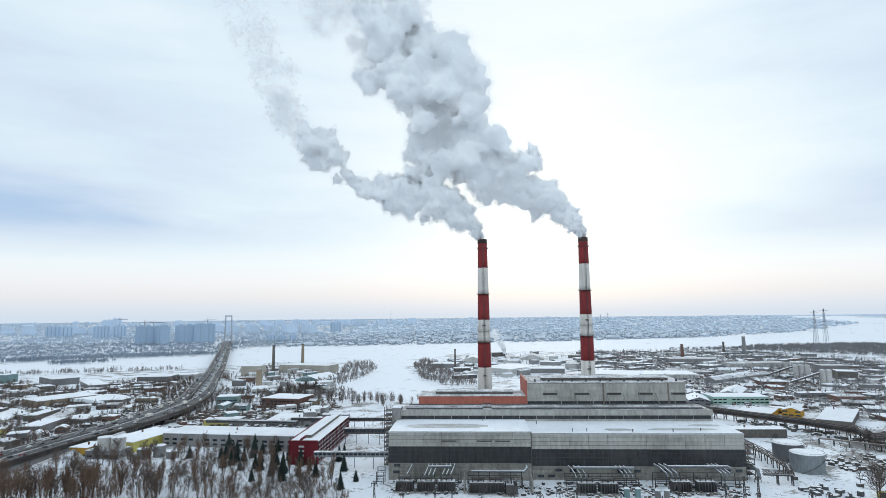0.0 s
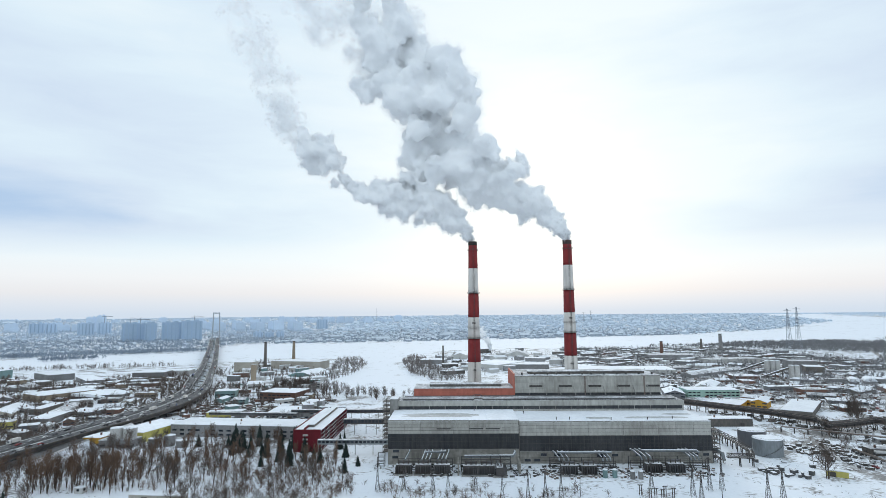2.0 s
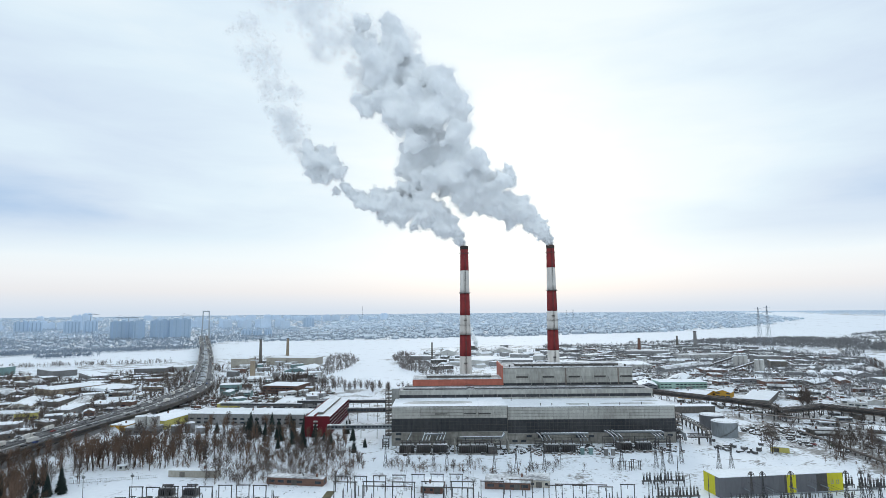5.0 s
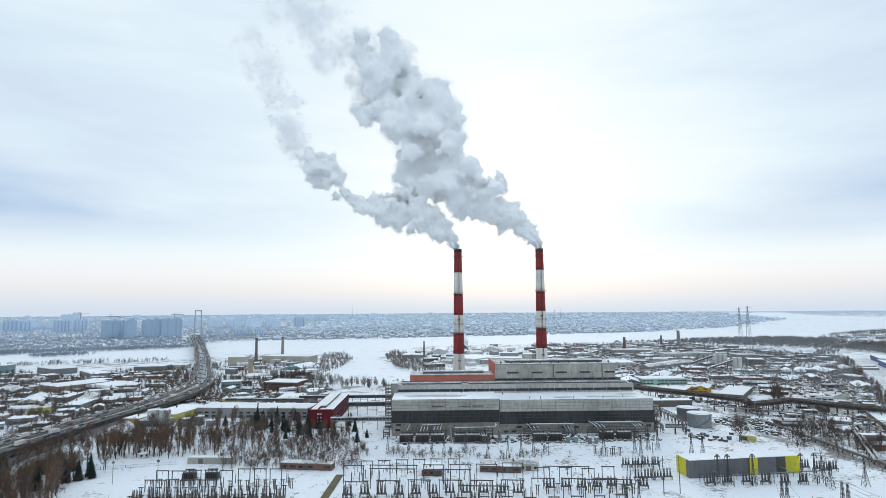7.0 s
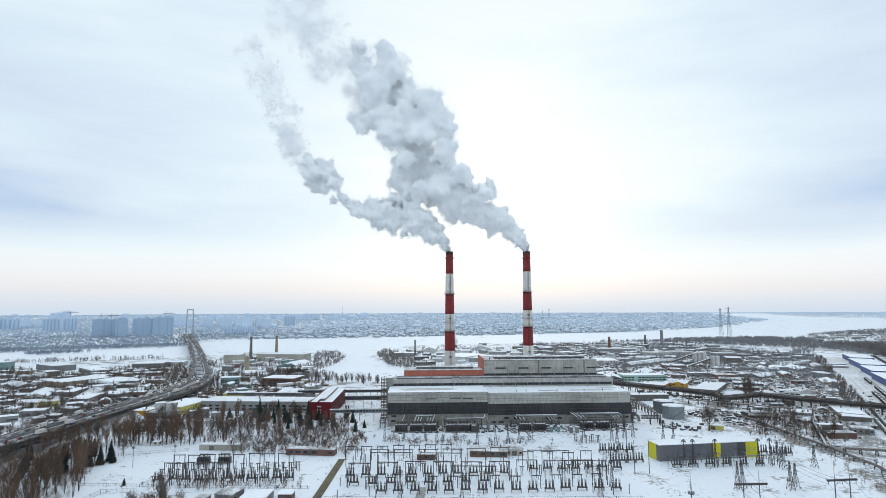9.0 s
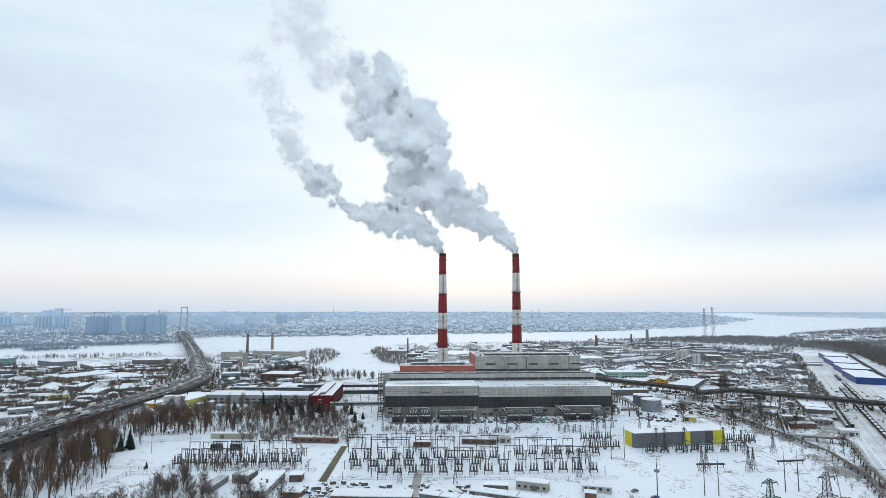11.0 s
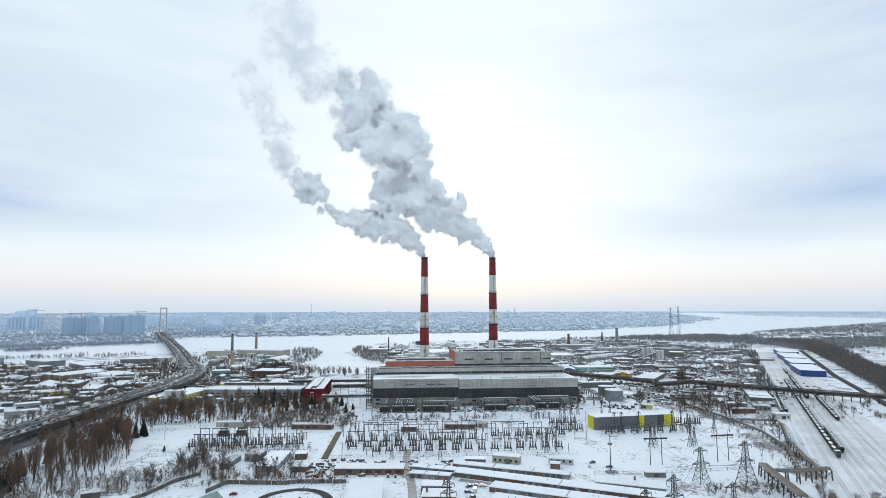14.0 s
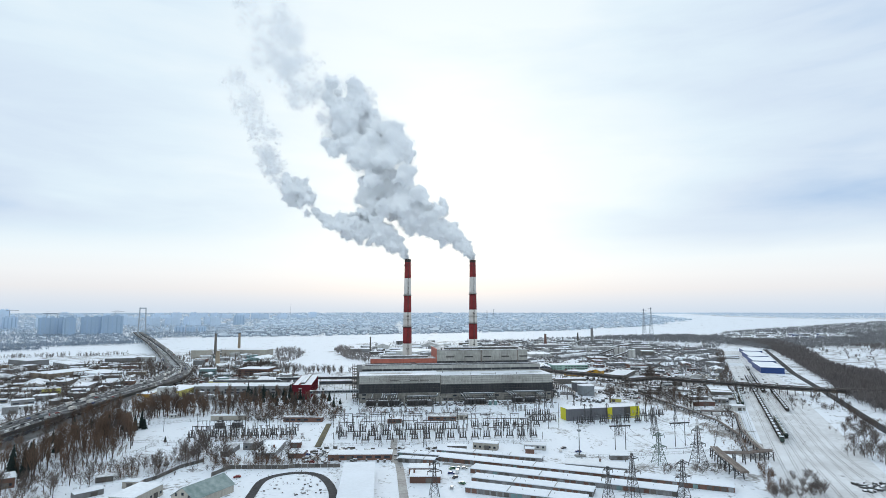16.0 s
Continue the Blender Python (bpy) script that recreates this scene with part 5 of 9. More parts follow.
def make_viaduct():
    v = thing("road_viaduct", "broad road viaduct of dark asphalt curving to a bridge", "viaduct", (0, 0, 0), kind="structure")
    n = len(LEFT)
    def across(k, f, z):
        (ax, ay), (bx, by) = LEFT[k], RIGHT[k]
        y = ay + (by - ay) * f
        return (ax + (bx - ax) * f, y, deck_z(y) + z)
    def gap(k):
        """Half the share of the width that lies open between the two decks."""
        y = (LEFT[k][1] + RIGHT[k][1]) / 2
        return 0.035 + 0.115 * min(max((y - 250) / 120, 0), 1) * (1 - 0.55 * min(max((y - 700) / 500, 0), 1))
    for lane in (0, 1):
        span = [(0.0, 0.5 - gap(k)) if lane == 0 else (0.5 + gap(k), 1.0) for k in range(n)]
        g = Geo()
        for k, (f0, f1) in enumerate(span):
            g.v += [across(k, f0, 0), across(k, f1, 0), across(k, f1, -1.4), across(k, f0, -1.4)]
        for k in range(n - 1):
            a, b = 4 * k, 4 * k + 4
            g.f += [(a, a + 1, b + 1, b), (a + 1, a + 2, b + 2, b + 1), (a + 3, a, b, b + 3), (a + 2, a + 3, b + 3, b + 2)]
        part("carriageway", g, ROAD, v, "grey salted carriageway")
        for third in (1 / 3, 2 / 3):
            m = Geo()
            for k in range(n - 1):
                for t0, t1 in ((0.0, 0.25), (0.5, 0.75)):
                    q = []
                    for t, df in ((t0, -0.003), (t0, 0.003), (t1, 0.003), (t1, -0.003)):
                        p0, p1 = (Vector(across(e, span[e][0] + (span[e][1] - span[e][0]) * third + df, 0.02)) for e in (k, k + 1))
                        q.append(tuple(p0.lerp(p1, t)))
                    m.add(q, [(0, 1, 2, 3)])
            part("lane_marking", m, WHITE_PAINT, v)
        edges = ((0, 1, 1.1, DARK), (1, -1, 0.8, STEEL)) if lane == 0 else ((0, 1, 0.8, STEEL), (1, -1, 1.1, DARK))
        for end, way_, h, m in edges:
            g, snow = Geo(), Geo()
            for k in range(n):
                p, q, w = (across(k, span[k][end] + way_ * o, 0) for o in (0, 0.012, 0.045))
                g.v += [(p[0], p[1], p[2] - 2.4), (p[0], p[1], p[2] + h), (q[0], q[1], q[2] + h), (q[0], q[1], q[2])]
                snow.v += [(q[0], q[1], q[2] + 0.3), (w[0], w[1], w[2] + 0.03)]
            for k in range(n - 1):
                a, b = 4 * k, 4 * k + 4
                g.f += [(a, a + 1, b + 1, b), (a + 1, a + 2, b + 2, b + 1), (a + 2, a + 3, b + 3, b + 2)]
                snow.f.append((2 * k, 2 * k + 1, 2 * k + 3, 2 * k + 2))
            part("parapet", g, m, v)
            part("snow_ridge", snow, ROAD_SNOW, v, "dirty snow ploughed against the parapet")
    near_ = [k for k in range(n) if gap(k) < 0.05 and LEFT[k][1] < 400]
    g = Geo()
    for k in near_:
        g.v += [across(k, 0.462, -0.05), across(k, 0.538, -0.05)]
    g.f = [(2 * k, 2 * k + 1, 2 * k + 3, 2 * k + 2) for k in range(len(near_) - 1)]
    part("median", g, SNOW, v, "snowy central strip")
    for k in range(2, n - 8, 2):
        for f in (0.12, 0.88):
            p = across(k, f, 0)
            part("pier", Geo().box(p[0] - 0.8, p[0] + 0.8, p[1] - 0.8, p[1] + 0.8, -1, p[2] - 1.3), CONCRETE, v)
        p, q = across(k, 0.02, 0), across(k, 0.98, 0)
        part("crossbeam", Geo().beam((p[0], p[1], p[2] - 2.0), (q[0], q[1], q[2] - 2.0), 1.6), CONCRETE, v)
    return v


make_viaduct()
lamp_mesh = mesh("mast", Geo().beam((0, 0, -0.3), (0, 0, 11), 0.28, 0.16, 6).beam((0, 0, 11), (2.2, 0, 11.6), 0.14).beam((0, 0, 11), (-2.2, 0, 11.6), 0.14), STEEL)
head_mesh = mesh("lamp_head", Geo().slab(-0.5, 0.5, -0.18, 0.18, 0, 0.2, 0.1), GALV)
lamp = thing("street_lamp", "grey double-armed street lamp on the viaduct", "street lamp", (-268, -200, deck_z(-200) - 0.1), group="viaduct lamps")
put("mast", lamp_mesh, lamp)
put("lamp_head", head_mesh, lamp, (2.3, 0, 11.5))
put("lamp_head", head_mesh, lamp, (-2.3, 0, 11.5))
for k in range(10, len(LEFT) - 20, 2):
    (ax, ay), (bx, by) = LEFT[k], RIGHT[k]
    x, y = (ax + bx) / 2, (ay + by) / 2
    copy_thing(lamp, Matrix.Translation((x, y, deck_z(y) - 0.1)))


def make_pylon():
    """The bridge's concrete H-shaped tower."""
    p = thing("bridge_pylon", "pale concrete H-shaped bridge pylon", "bridge pylon", (-806, 1567, -4), 23)
    for s in (-1, 1):
        part("leg", Geo().add([(s * 12.5 - 2.4, -3.2, 0), (s * 12.5 + 2.4, -3.2, 0), (s * 12.5 + 2.4, 3.2, 0), (s * 12.5 - 2.4, 3.2, 0),
                               (s * 9.6 - 1.8, -2, 112.5), (s * 9.6 + 1.8, -2, 112.5), (s * 9.6 + 1.8, 2, 112.5), (s * 9.6 - 1.8, 2, 112.5)],
                              [(3, 2, 1, 0), (4, 5, 6, 7), (0, 1, 5, 4), (1, 2, 6, 5), (2, 3, 7, 6), (3, 0, 4, 7)]), HAZED_CONCRETE, p)
    for z, w in ((12, 12), (108, 10)):
        part("crossbeam", Geo().box(-w, w, -1.8, 1.8, z, z + 4), HAZED_CONCRETE, p)
    return p


# Concrete colour lifted and blued with the haze over the river
HAZED_CONCRETE = mat("distant_concrete", (0.42, 0.46, 0.50), (0.34, 0.38, 0.42), 0.9, 0.1, 0.02, 0.5, vary=0.0)
make_pylon()
slip = thing("slip_road", "grey slip road descending beside the viaduct", "road", (0, 0, 0), kind="structure")
low = [k for k in range(len(RIGHT)) if -500 < RIGHT[k][1] < 120]
top, bank, verge = Geo(), Geo(), Geo()
for k in low:
    x, y = RIGHT[k]
    w, z = 15 * min(max((120 - y) / 120, 0.04), 1), DECK - 1.2 - 4.6 * min(max((120 - y) / 260, 0), 1)
    top.v += [(x - 1.2, y, z), (x + w, y, z)]
    verge.v += [(x + w - 1.2, y, z + 0.05), (x + w, y, z + 0.5), (x + w + 1.6, y, z - 0.2)]
    bank.v += [(x + w, y, z - 0.02), (x + w + 2 * z, y, -0.3)]
for i in range(len(low) - 1):
    top.f.append((2 * i, 2 * i + 1, 2 * i + 3, 2 * i + 2))
    bank.f.append((2 * i, 2 * i + 1, 2 * i + 3, 2 * i + 2))
    verge.f += [(3 * i, 3 * i + 1, 3 * i + 4, 3 * i + 3), (3 * i + 1, 3 * i + 2, 3 * i + 5, 3 * i + 4)]
part("carriageway", top, ROAD, slip, "grey salted slip road")
part("verge", verge, ROAD_SNOW, slip, "dirty snow ploughed to the roadside")
part("embankment", bank, SNOW, slip, "snowy embankment")


# ---- vehicles ----
gear = Geo()
for wx in (-1.4, 1.4):
    for wy in (-0.8, 0.8):
        rim = []
        for i in range(8):
            t = 2 * math.pi * i / 8
            rim += [(wx + 0.33 * math.cos(t), wy - 0.12, 0.33 + 0.33 * math.sin(t)), (wx + 0.33 * math.cos(t), wy + 0.12, 0.33 + 0.33 * math.sin(t))]
        gear.add(rim, [(2 * i, 2 * i + 1, (2 * i + 3) % 16, (2 * i + 2) % 16) for i in range(8)] + [tuple(range(0, 16, 2)), tuple(range(15, 0, -2))])
    gear.beam((wx, -0.7, 0.33), (wx, 0.7, 0.33), 0.1)


def add_to(me, geo, material):
    """Add more faces, of another material, to a mesh."""
    bm = bmesh.new()
    bm.from_mesh(me)
    me.materials.append(material)
    vs = [bm.verts.new(v) for v in geo.v]
    for f in geo.f:
        bm.faces.new([vs[i] for i in f]).material_index = len(me.materials) - 1
    bm.to_mesh(me)
    bm.free()


def make_car(paint, van=False):
    if van:
        prof = [(-2.6, 0.35), (-2.6, 2.2), (1.3, 2.25), (2.3, 1.2), (2.7, 1.0), (2.7, 0.35)]
    else:
        prof = [(-2.2, 0.35), (-2.2, 0.9), (-1.9, 1.0), (-1.3, 1.45), (0.4, 1.48), (1.1, 0.98), (2.1, 0.85), (2.2, 0.35)]
    n = len(prof)
    g = Geo()
    g.add([(x, -0.88, z) for x, z in prof] + [(x, 0.88, z) for x, z in prof],
          [tuple(range(n)), tuple(range(2 * n - 1, n - 1, -1))] + [(i, n + i, n + (i + 1) % n, (i + 1) % n) for i in range(n)])
    c = thing("van" if van else "car", ("delivery van" if van else "passenger car") + " standing in the traffic on the viaduct", "van" if van else "car", (0, 0, -50))
    bodied = part("body", g, paint, c)
    add_to(bodied.data, gear, TYRE)
    glass = Geo()
    if van:
        glass.box(0.5, 1.5, -0.9, 0.9, 1.4, 2.0)
    else:
        glass.add([(-1.2, -0.9, 1.0), (0.95, -0.9, 1.0), (0.35, -0.9, 1.4), (-1.0, -0.9, 1.4), (-1.2, 0.9, 1.0), (0.95, 0.9, 1.0), (0.35, 0.9, 1.4), (-1.0, 0.9, 1.4)],
                  [(0, 1, 2, 3), (7, 6, 5, 4), (1, 5, 6, 2), (0, 3, 7, 4)])
    part("glazing", glass, WINDOW, c)
    return c


def make_truck(paint, box_paint, length=10.0):
    c = thing("lorry", "long box lorry with a pale body in the traffic", "lorry", (0, 0, -50))
    part("cab", Geo().slab(length / 2 - 2.2, length / 2, -1.2, 1.2, 0.6, 3.1, 0.3), paint, c)
    part("box", Geo().slab(-length / 2, length / 2 - 2.5, -1.25, 1.25, 1.0, 3.8, 0.1), box_paint, c, "pale box body")
    part("windscreen", Geo().box(length / 2 - 0.1, length / 2 + 0.04, -1.0, 1.0, 1.8, 2.7), WINDOW, c)
    run = Geo().box(-length / 2, length / 2 - 0.4, -0.9, 0.9, 0.5, 1.0)
    for x in (-length / 2 + 1.5, length / 2 - 2.2):
        run.add([(x + u * 0.6, v * 1.25, w * 1.5) for u, v, w in gear.v], gear.f)
    part("chassis", run, DARK_STEEL, c, "dark chassis on its wheels")
    return c


FLEET = [make_car(p) for p in CAR_PAINTS] + [make_car(CAR_PAINTS[0], True)]
TRUCKS = [make_truck(CAR_PAINTS[5], GREY), make_truck(CAR_PAINTS[0], WHITE_PAINT), make_truck(CAR_PAINTS[4], GALV, 13), make_truck(CAR_PAINTS[3], CAR_PAINTS[5], 13)]


def traffic():
    rng = random.Random(8)
    lens = [0.0]
    mid = [((a[0] + b[0]) / 2, (a[1] + b[1]) / 2) for a, b in zip(LEFT, RIGHT)]
    for p, q in zip(mid, mid[1:]):
        lens.append(lens[-1] + math.hypot(q[0] - p[0], q[1] - p[1]))
    used = set()
    for f, way_ in ((0.07, -1), (0.19, -1), (0.31, -1), (0.68, 1), (0.80, 1), (0.93, 1)):
        s = rng.uniform(440, 470)
        while s < lens[-1] - 260:
            k = max(i for i in range(len(lens)) if lens[i] <= s)
            t = (s - lens[k]) / (lens[k + 1] - lens[k])
            pt = []
            for e in (k, k + 1):
                (ax, ay), (bx, by) = LEFT[e], RIGHT[e]
                pt.append((ax + (bx - ax) * f, ay + (by - ay) * f))
            x, y = pt[0][0] + (pt[1][0] - pt[0][0]) * t, pt[0][1] + (pt[1][1] - pt[0][1]) * t
            turn = math.degrees(math.atan2(pt[1][1] - pt[0][1], pt[1][0] - pt[0][0])) + (180 if way_ < 0 else 0)
            src = rng.choices(TRUCKS, (1, 6, 1, 1))[0] if rng.random() < (0.2 if f in (0.31, 0.68) else 0.08) else rng.choices(FLEET, (5, 5, 4, 5, 1, 1, 0.5, 4))[0]
            if src in used:
                copy_thing(src, pose(x, y, deck_z(y) + 0.01, 0, 0, turn))
            else:
                src.matrix_basis = pose(x, y, deck_z(y) + 0.01, 0, 0, turn)
                used.add(src)
            s += (18 if src in TRUCKS else 9) + rng.expovariate(1 / (16 if s < 1000 else 60))
    for src in FLEET + TRUCKS:
        if src not in used:
            src.matrix_basis = pose(-265 + 3 * (FLEET + TRUCKS).index(src), -420, deck_z(0) + 0.01, 0, 0, 90)
    # parked cars in the yards
    for k, (x, y) in enumerate(((-25, -243 + 4), (-33, -214), (-30, -221), (-27, -227), (-36, -206), (-21, -209), (62, -262), (66, -262), (70, -262), (60, -272), (61, -281), (64, -271),
                 (-70, -262), (-12, -222), (-8, -216), (-15, -230), (-20, -218), (-5, -229), (2, -221), (-10, -208), (-28, -234), (56, -300), (63, -293), (151, -221), (146, -229), (158, -232), (300, 6), (307, 10), (318, -10), (325, 2), (330, -14), (312, 16), (404, 62), (412, 58), (420, 66), (336, 42),
                 (-318, 90), (-312, 84), (-330, 82), (-360, 100), (-345, 92), (-352, 110), (470, 190), (462, 200), (478, 208), (500, 232), (508, 226))):
        copy_thing(FLEET[(k * 5) % len(FLEET)], pose(x, y, 0.02, 0, 0, rng.uniform(0, 360)))["label"] = "snow-dusted parked car in a yard"


traffic()


# ---- railway ----
RAIL_WAY = Vector((0.5475, 0.8368, 0))      # the tracks' direction
RAIL_SIDE = Vector((0.8368, -0.5475, 0))


def rail_point(along, side):
    p = Vector((321.9, -228.7, 0)) + RAIL_WAY * along + RAIL_SIDE * side
    return p.x, p.y


ribbon("rail_bed", [rail_point(a, 16 - 0.006 * (a - 100)) for a in range(-200, 1100, 50)], 62, RAIL_BED, "snowed-over railway bed", 0.04, category="railway")


def make_track(side, drift, a0, a1, bend=0.0):
    t = thing("railway_track", "railway track half buried in snow", "railway track", (0, 0, 0), group="railway tracks")
    for s in (-0.76, 0.76):
        pts = [(*rail_point(a, side + drift * max(0, -a) ** 1.4 * 0.01 + s + bend * a), 0.2) for a in range(a0, a1, 25)]
        part("rail", Geo().tube(pts, 0.09, 4), STEEL, t)


for side, drift, a0 in ((-22.5, 0.0, -60), (-18, 0.0, -90), (-8, 0.1, -150), (0, 0.0, -150), (4.6, 0.25, -150), (9.5, 0.5, -150), (14.5, 0.75, -150), (22, 0.9, -150), (27, 1.2, -120), (33, 1.5, -100)):
    make_track(side, drift, a0, 1100)


def make_wagon(kind):
    L = 13.9
    if kind == "gondola":
        w = thing("railway_wagon", "dark open railway wagon heaped with snow", "railway wagon", (0, 0, -60), group="goods wagons")
        a = L / 2 - 0.7
        g = Geo().box(-a, a, -1.5, 1.5, 1.2, 2.6)
        for s in (-1, 1):
            g.box(-a, a, s * 1.5 - 0.12, s * 1.5 + 0.12, 2.6, 3.6).box(s * a - 0.15, s * a + 0.15, -1.5, 1.5, 2.6, 3.6)
            for i in range(9):
                g.box(-a + i * a / 4 - 0.08, -a + i * a / 4 + 0.08, s * 1.62 - 0.08, s * 1.62 + 0.08, 1.2, 3.6)
        part("body", g, WAGON_DARK, w)
        part("snow_load", Geo().slab(-a + 1.2, a - 1.2, -1.15, 1.15, 2.6, 3.35, 0.6), SNOW, w, "heaped snow load")
    elif kind == "tank":
        w = thing("tank_wagon", "dark green railway tank wagon with snow on top", "railway wagon", (0, 0, -60), group="goods wagons")
        g = Geo()
        ring = [(-L / 2 + 0.6, 0.6), (-L / 2 + 0.8, 1.3), (-L / 2 + 1.2, 1.5), (L / 2 - 1.2, 1.5), (L / 2 - 0.8, 1.3), (L / 2 - 0.6, 0.6)]
        for x, r in ring:
            for i in range(16):
                t = 2 * math.pi * i / 16
                g.v.append((x, r * math.cos(t), 2.75 + r * math.sin(t)))
        for k in range(len(ring) - 1):
            for i in range(16):
                j = (i + 1) % 16
                g.f.append((k * 16 + i, k * 16 + j, k * 16 + 16 + j, k * 16 + 16 + i))
        g.f += [tuple(range(16)), tuple(range(len(g.v) - 1, len(g.v) - 17, -1))]
        part("barrel", g, WAGON, w, "", True)
        part("snow_cap", Geo().slab(-L / 2 + 1.2, L / 2 - 1.2, -0.7, 0.7, 4.05, 4.4, 0.4), SNOW, w)
        part("dome", Geo().turned(0, 0, [(0.7, 4.0), (0.7, 4.7), (0.1, 4.9)], 12), WAGON, w)
    else:
        w = thing("locomotive", "dark green diesel shunting locomotive", "locomotive", (0, 0, -60))
        part("hood", Geo().slab(-7, 7, -1.3, 1.3, 1.3, 3.4, 0.3), WAGON, w)
        part("cab", Geo().slab(2, 5.2, -1.5, 1.5, 1.3, 4.4, 0.25), WAGON, w)
        part("cab_window", Geo().box(1.95, 5.25, -1.2, 1.2, 3.2, 4.0), WINDOW, w)
        part("roof", Geo().slab(1.9, 5.3, -1.55, 1.55, 4.4, 4.6, 0.3), SNOW, w)
    g = Geo().box(-L / 2 + 0.3, L / 2 - 0.3, -1.3, 1.3, 0.95, 1.25).box(-L / 2, L / 2, -0.2, 0.2, 0.9, 1.15)
    for x in (-4.6, 4.6):
        g.box(x - 1.5, x + 1.5, -1.0, 1.0, 0.4, 0.95)
        for dx in (-0.95, 0.95):
            for dy in (-0.8, 0.8):
                g.add([(x + dx + 0.46 * math.cos(i * 0.785), dy + e, 0.5 + 0.46 * math.sin(i * 0.785)) for e in (-0.1, 0.1) for i in range(8)],
                      [(i, (i + 1) % 8, 8 + (i + 1) % 8, 8 + i) for i in range(8)] + [tuple(range(8))[::-1], tuple(range(8, 16))])
    part("underframe", g, DARK_STEEL, w, "dark underframe on its bogies")
    return w


GONDOLA, TANKER, LOCO = make_wagon("gondola"), make_wagon("tank"), make_wagon("loco")
RAIL_TURN = math.degrees(math.atan2(RAIL_WAY.y, RAIL_WAY.x))


def train(side, start, count, first=None, src=None, lean=0.0):
    src = src or GONDOLA
    for k in range(count):
        x, y = rail_point(start + 7 + k * 14.3, side + lean * (start + k * 14.3))
        copy_thing(first if (k == 0 and first) else src, pose(x, y, 0.25, 0, 0, RAIL_TURN))


LOCO.matrix_basis = pose(*rail_point(7, 0), 0.25, 0, 0, RAIL_TURN + 180)
train(0, 14.3, 31)
TANKER.matrix_basis = pose(*rail_point(18 + 7, 4.6), 0.25, 0, 0, RAIL_TURN)
train(4.6, 18 + 14.3, 5, src=TANKER)
GONDOLA.matrix_basis = pose(*rail_point(160, 20), 0.25, 0, 0, RAIL_TURN)
train(20, 167.5, 10)
train(9.5, 288, 16)
train(-18, 176, 17, src=TANKER)
train(-22.5, 168, 6, src=TANKER)
train(9.5, 560, 4)

ribbon("service_road", [(1018, 690), (850, 440), (688, 200), (565, -2), (441, -200), (380, -300), (330, -390)], 9, ASPHALT, "dark ploughed road beside the railway")
ribbon("lane", [(1200, 1250), (900, 760), (840, 640)], 9, SLUSH, "snowy forest lane")
ribbon("ring_drive", curve([(-57, -330), (-55, -300), (-53, -269), (-39, -257), (-24, -261), (-15, -278), (-10, -305), (-12, -330)], 6), 5, ASPHALT, "curving dark drive cleared of snow")
ribbon("yard_lane", curve([(30, -171), (26, -232), (29, -247), (28, -310), (26, -400)], 5), 5, SLUSH, "slushy rutted yard lane")
ribbon("garage_lane", [(58, -248), (100, -271), (172, -312)], 5, SLUSH, "slushy lane between garage rows")
ribbon("east_lane", curve([(395, 320), (420, 240), (440, 180), (452, 120), (440, 60)], 5), 8, SLUSH, "slushy lane in the east yard")


# ---- filler sheds of the works districts ----
def filler(poly, count, seed, turns, sizes, heights, walls, far_off=False):
    rng = random.Random(seed)
    made = 0
    for x, y in scatter(rng, poly, count * 4, 14):
        if made >= count:
            break
        length, depth = rng.uniform(*sizes), rng.uniform(sizes[0] * 0.6, sizes[1] * 0.6)
        turn = rng.choice(turns) + rng.uniform(-4, 4)
        c, s = math.cos(radians(turn)), math.sin(radians(turn))
        cx, cy = x + c * length / 2 - s * depth / 2, y + s * length / 2 + c * depth / 2
        r = math.hypot(length, depth) / 2 + 2
        if inside(cx, cy, RIVER) or any(inside(cx, cy, f) or any((cx - a) ** 2 + (cy - b) ** 2 < r * r for a, b in f) for f in FOOTPRINTS):
            continue
        if any(abs(cx - a) + abs(cy - b) < r + 24 for a, b in LEFT + RIGHT):
            continue
        building(x, y, length, depth, rng.uniform(*heights), turn, rng.choice(walls), rng.choice(("flat", "flat", "pitched")), windows=0 if far_off else 1,
                 name=rng.choice(("shed", "store", "workshop")), clutter=not far_off)
        made += 1


WEST = [(-760, 560), (-534, 420), (-430, 600), (-320, 380), (-300, 250), (-300, 40), (-420, 60), (-640, 330)]
EAST = [(300, 330), (430, 190), (560, 190), (780, 520), (860, 700), (760, 1180), (330, 1150), (240, 700)]
filler(WEST, 70, 5, (10, 20, -30, 40, 0), (10, 26), (3, 6), ("GREY", "DARK", "WHITE", "TAN", "BRICK", "GREY", "BEIGE"))
filler([(-230, 190), (-110, 210), (-160, 480), (-300, 780), (-380, 700), (-300, 420)], 30, 6, (-11, 10, 40), (9, 24), (4, 9), ("GREY", "WHITE", "BRICK", "TEAL", "TAN"))
filler(EAST, 136, 7, (-5, 36, 40, -25, 10), (14, 52), (3, 6), ("GREY", "DARK", "WHITE", "GREY", "BRICK", "GREY"))
filler([(20, 500), (160, 560), (300, 760), (300, 1050), (150, 1120), (-20, 900)], 26, 8, (-6, -20, 30), (14, 40), (5, 10), ("GREY", "WHITE", "DARK"), True)
filler([(368, -90), (462, 50), (540, 165), (470, 180), (392, 90), (352, 40)], 16, 9, (-30, -8, 20), (7, 18), (3, 5.5), ("GREY", "DARK", "BRICK", "WHITE"))
filler([(1448, 1510), (1590, 1590), (1748, 1460), (1900, 1440), (1760, 1210), (1424, 1110), (1256, 1126)], 22, 10, (20, -20), (16, 36), (4, 8), ("GREY", "WHITE", "BLUE"), True)
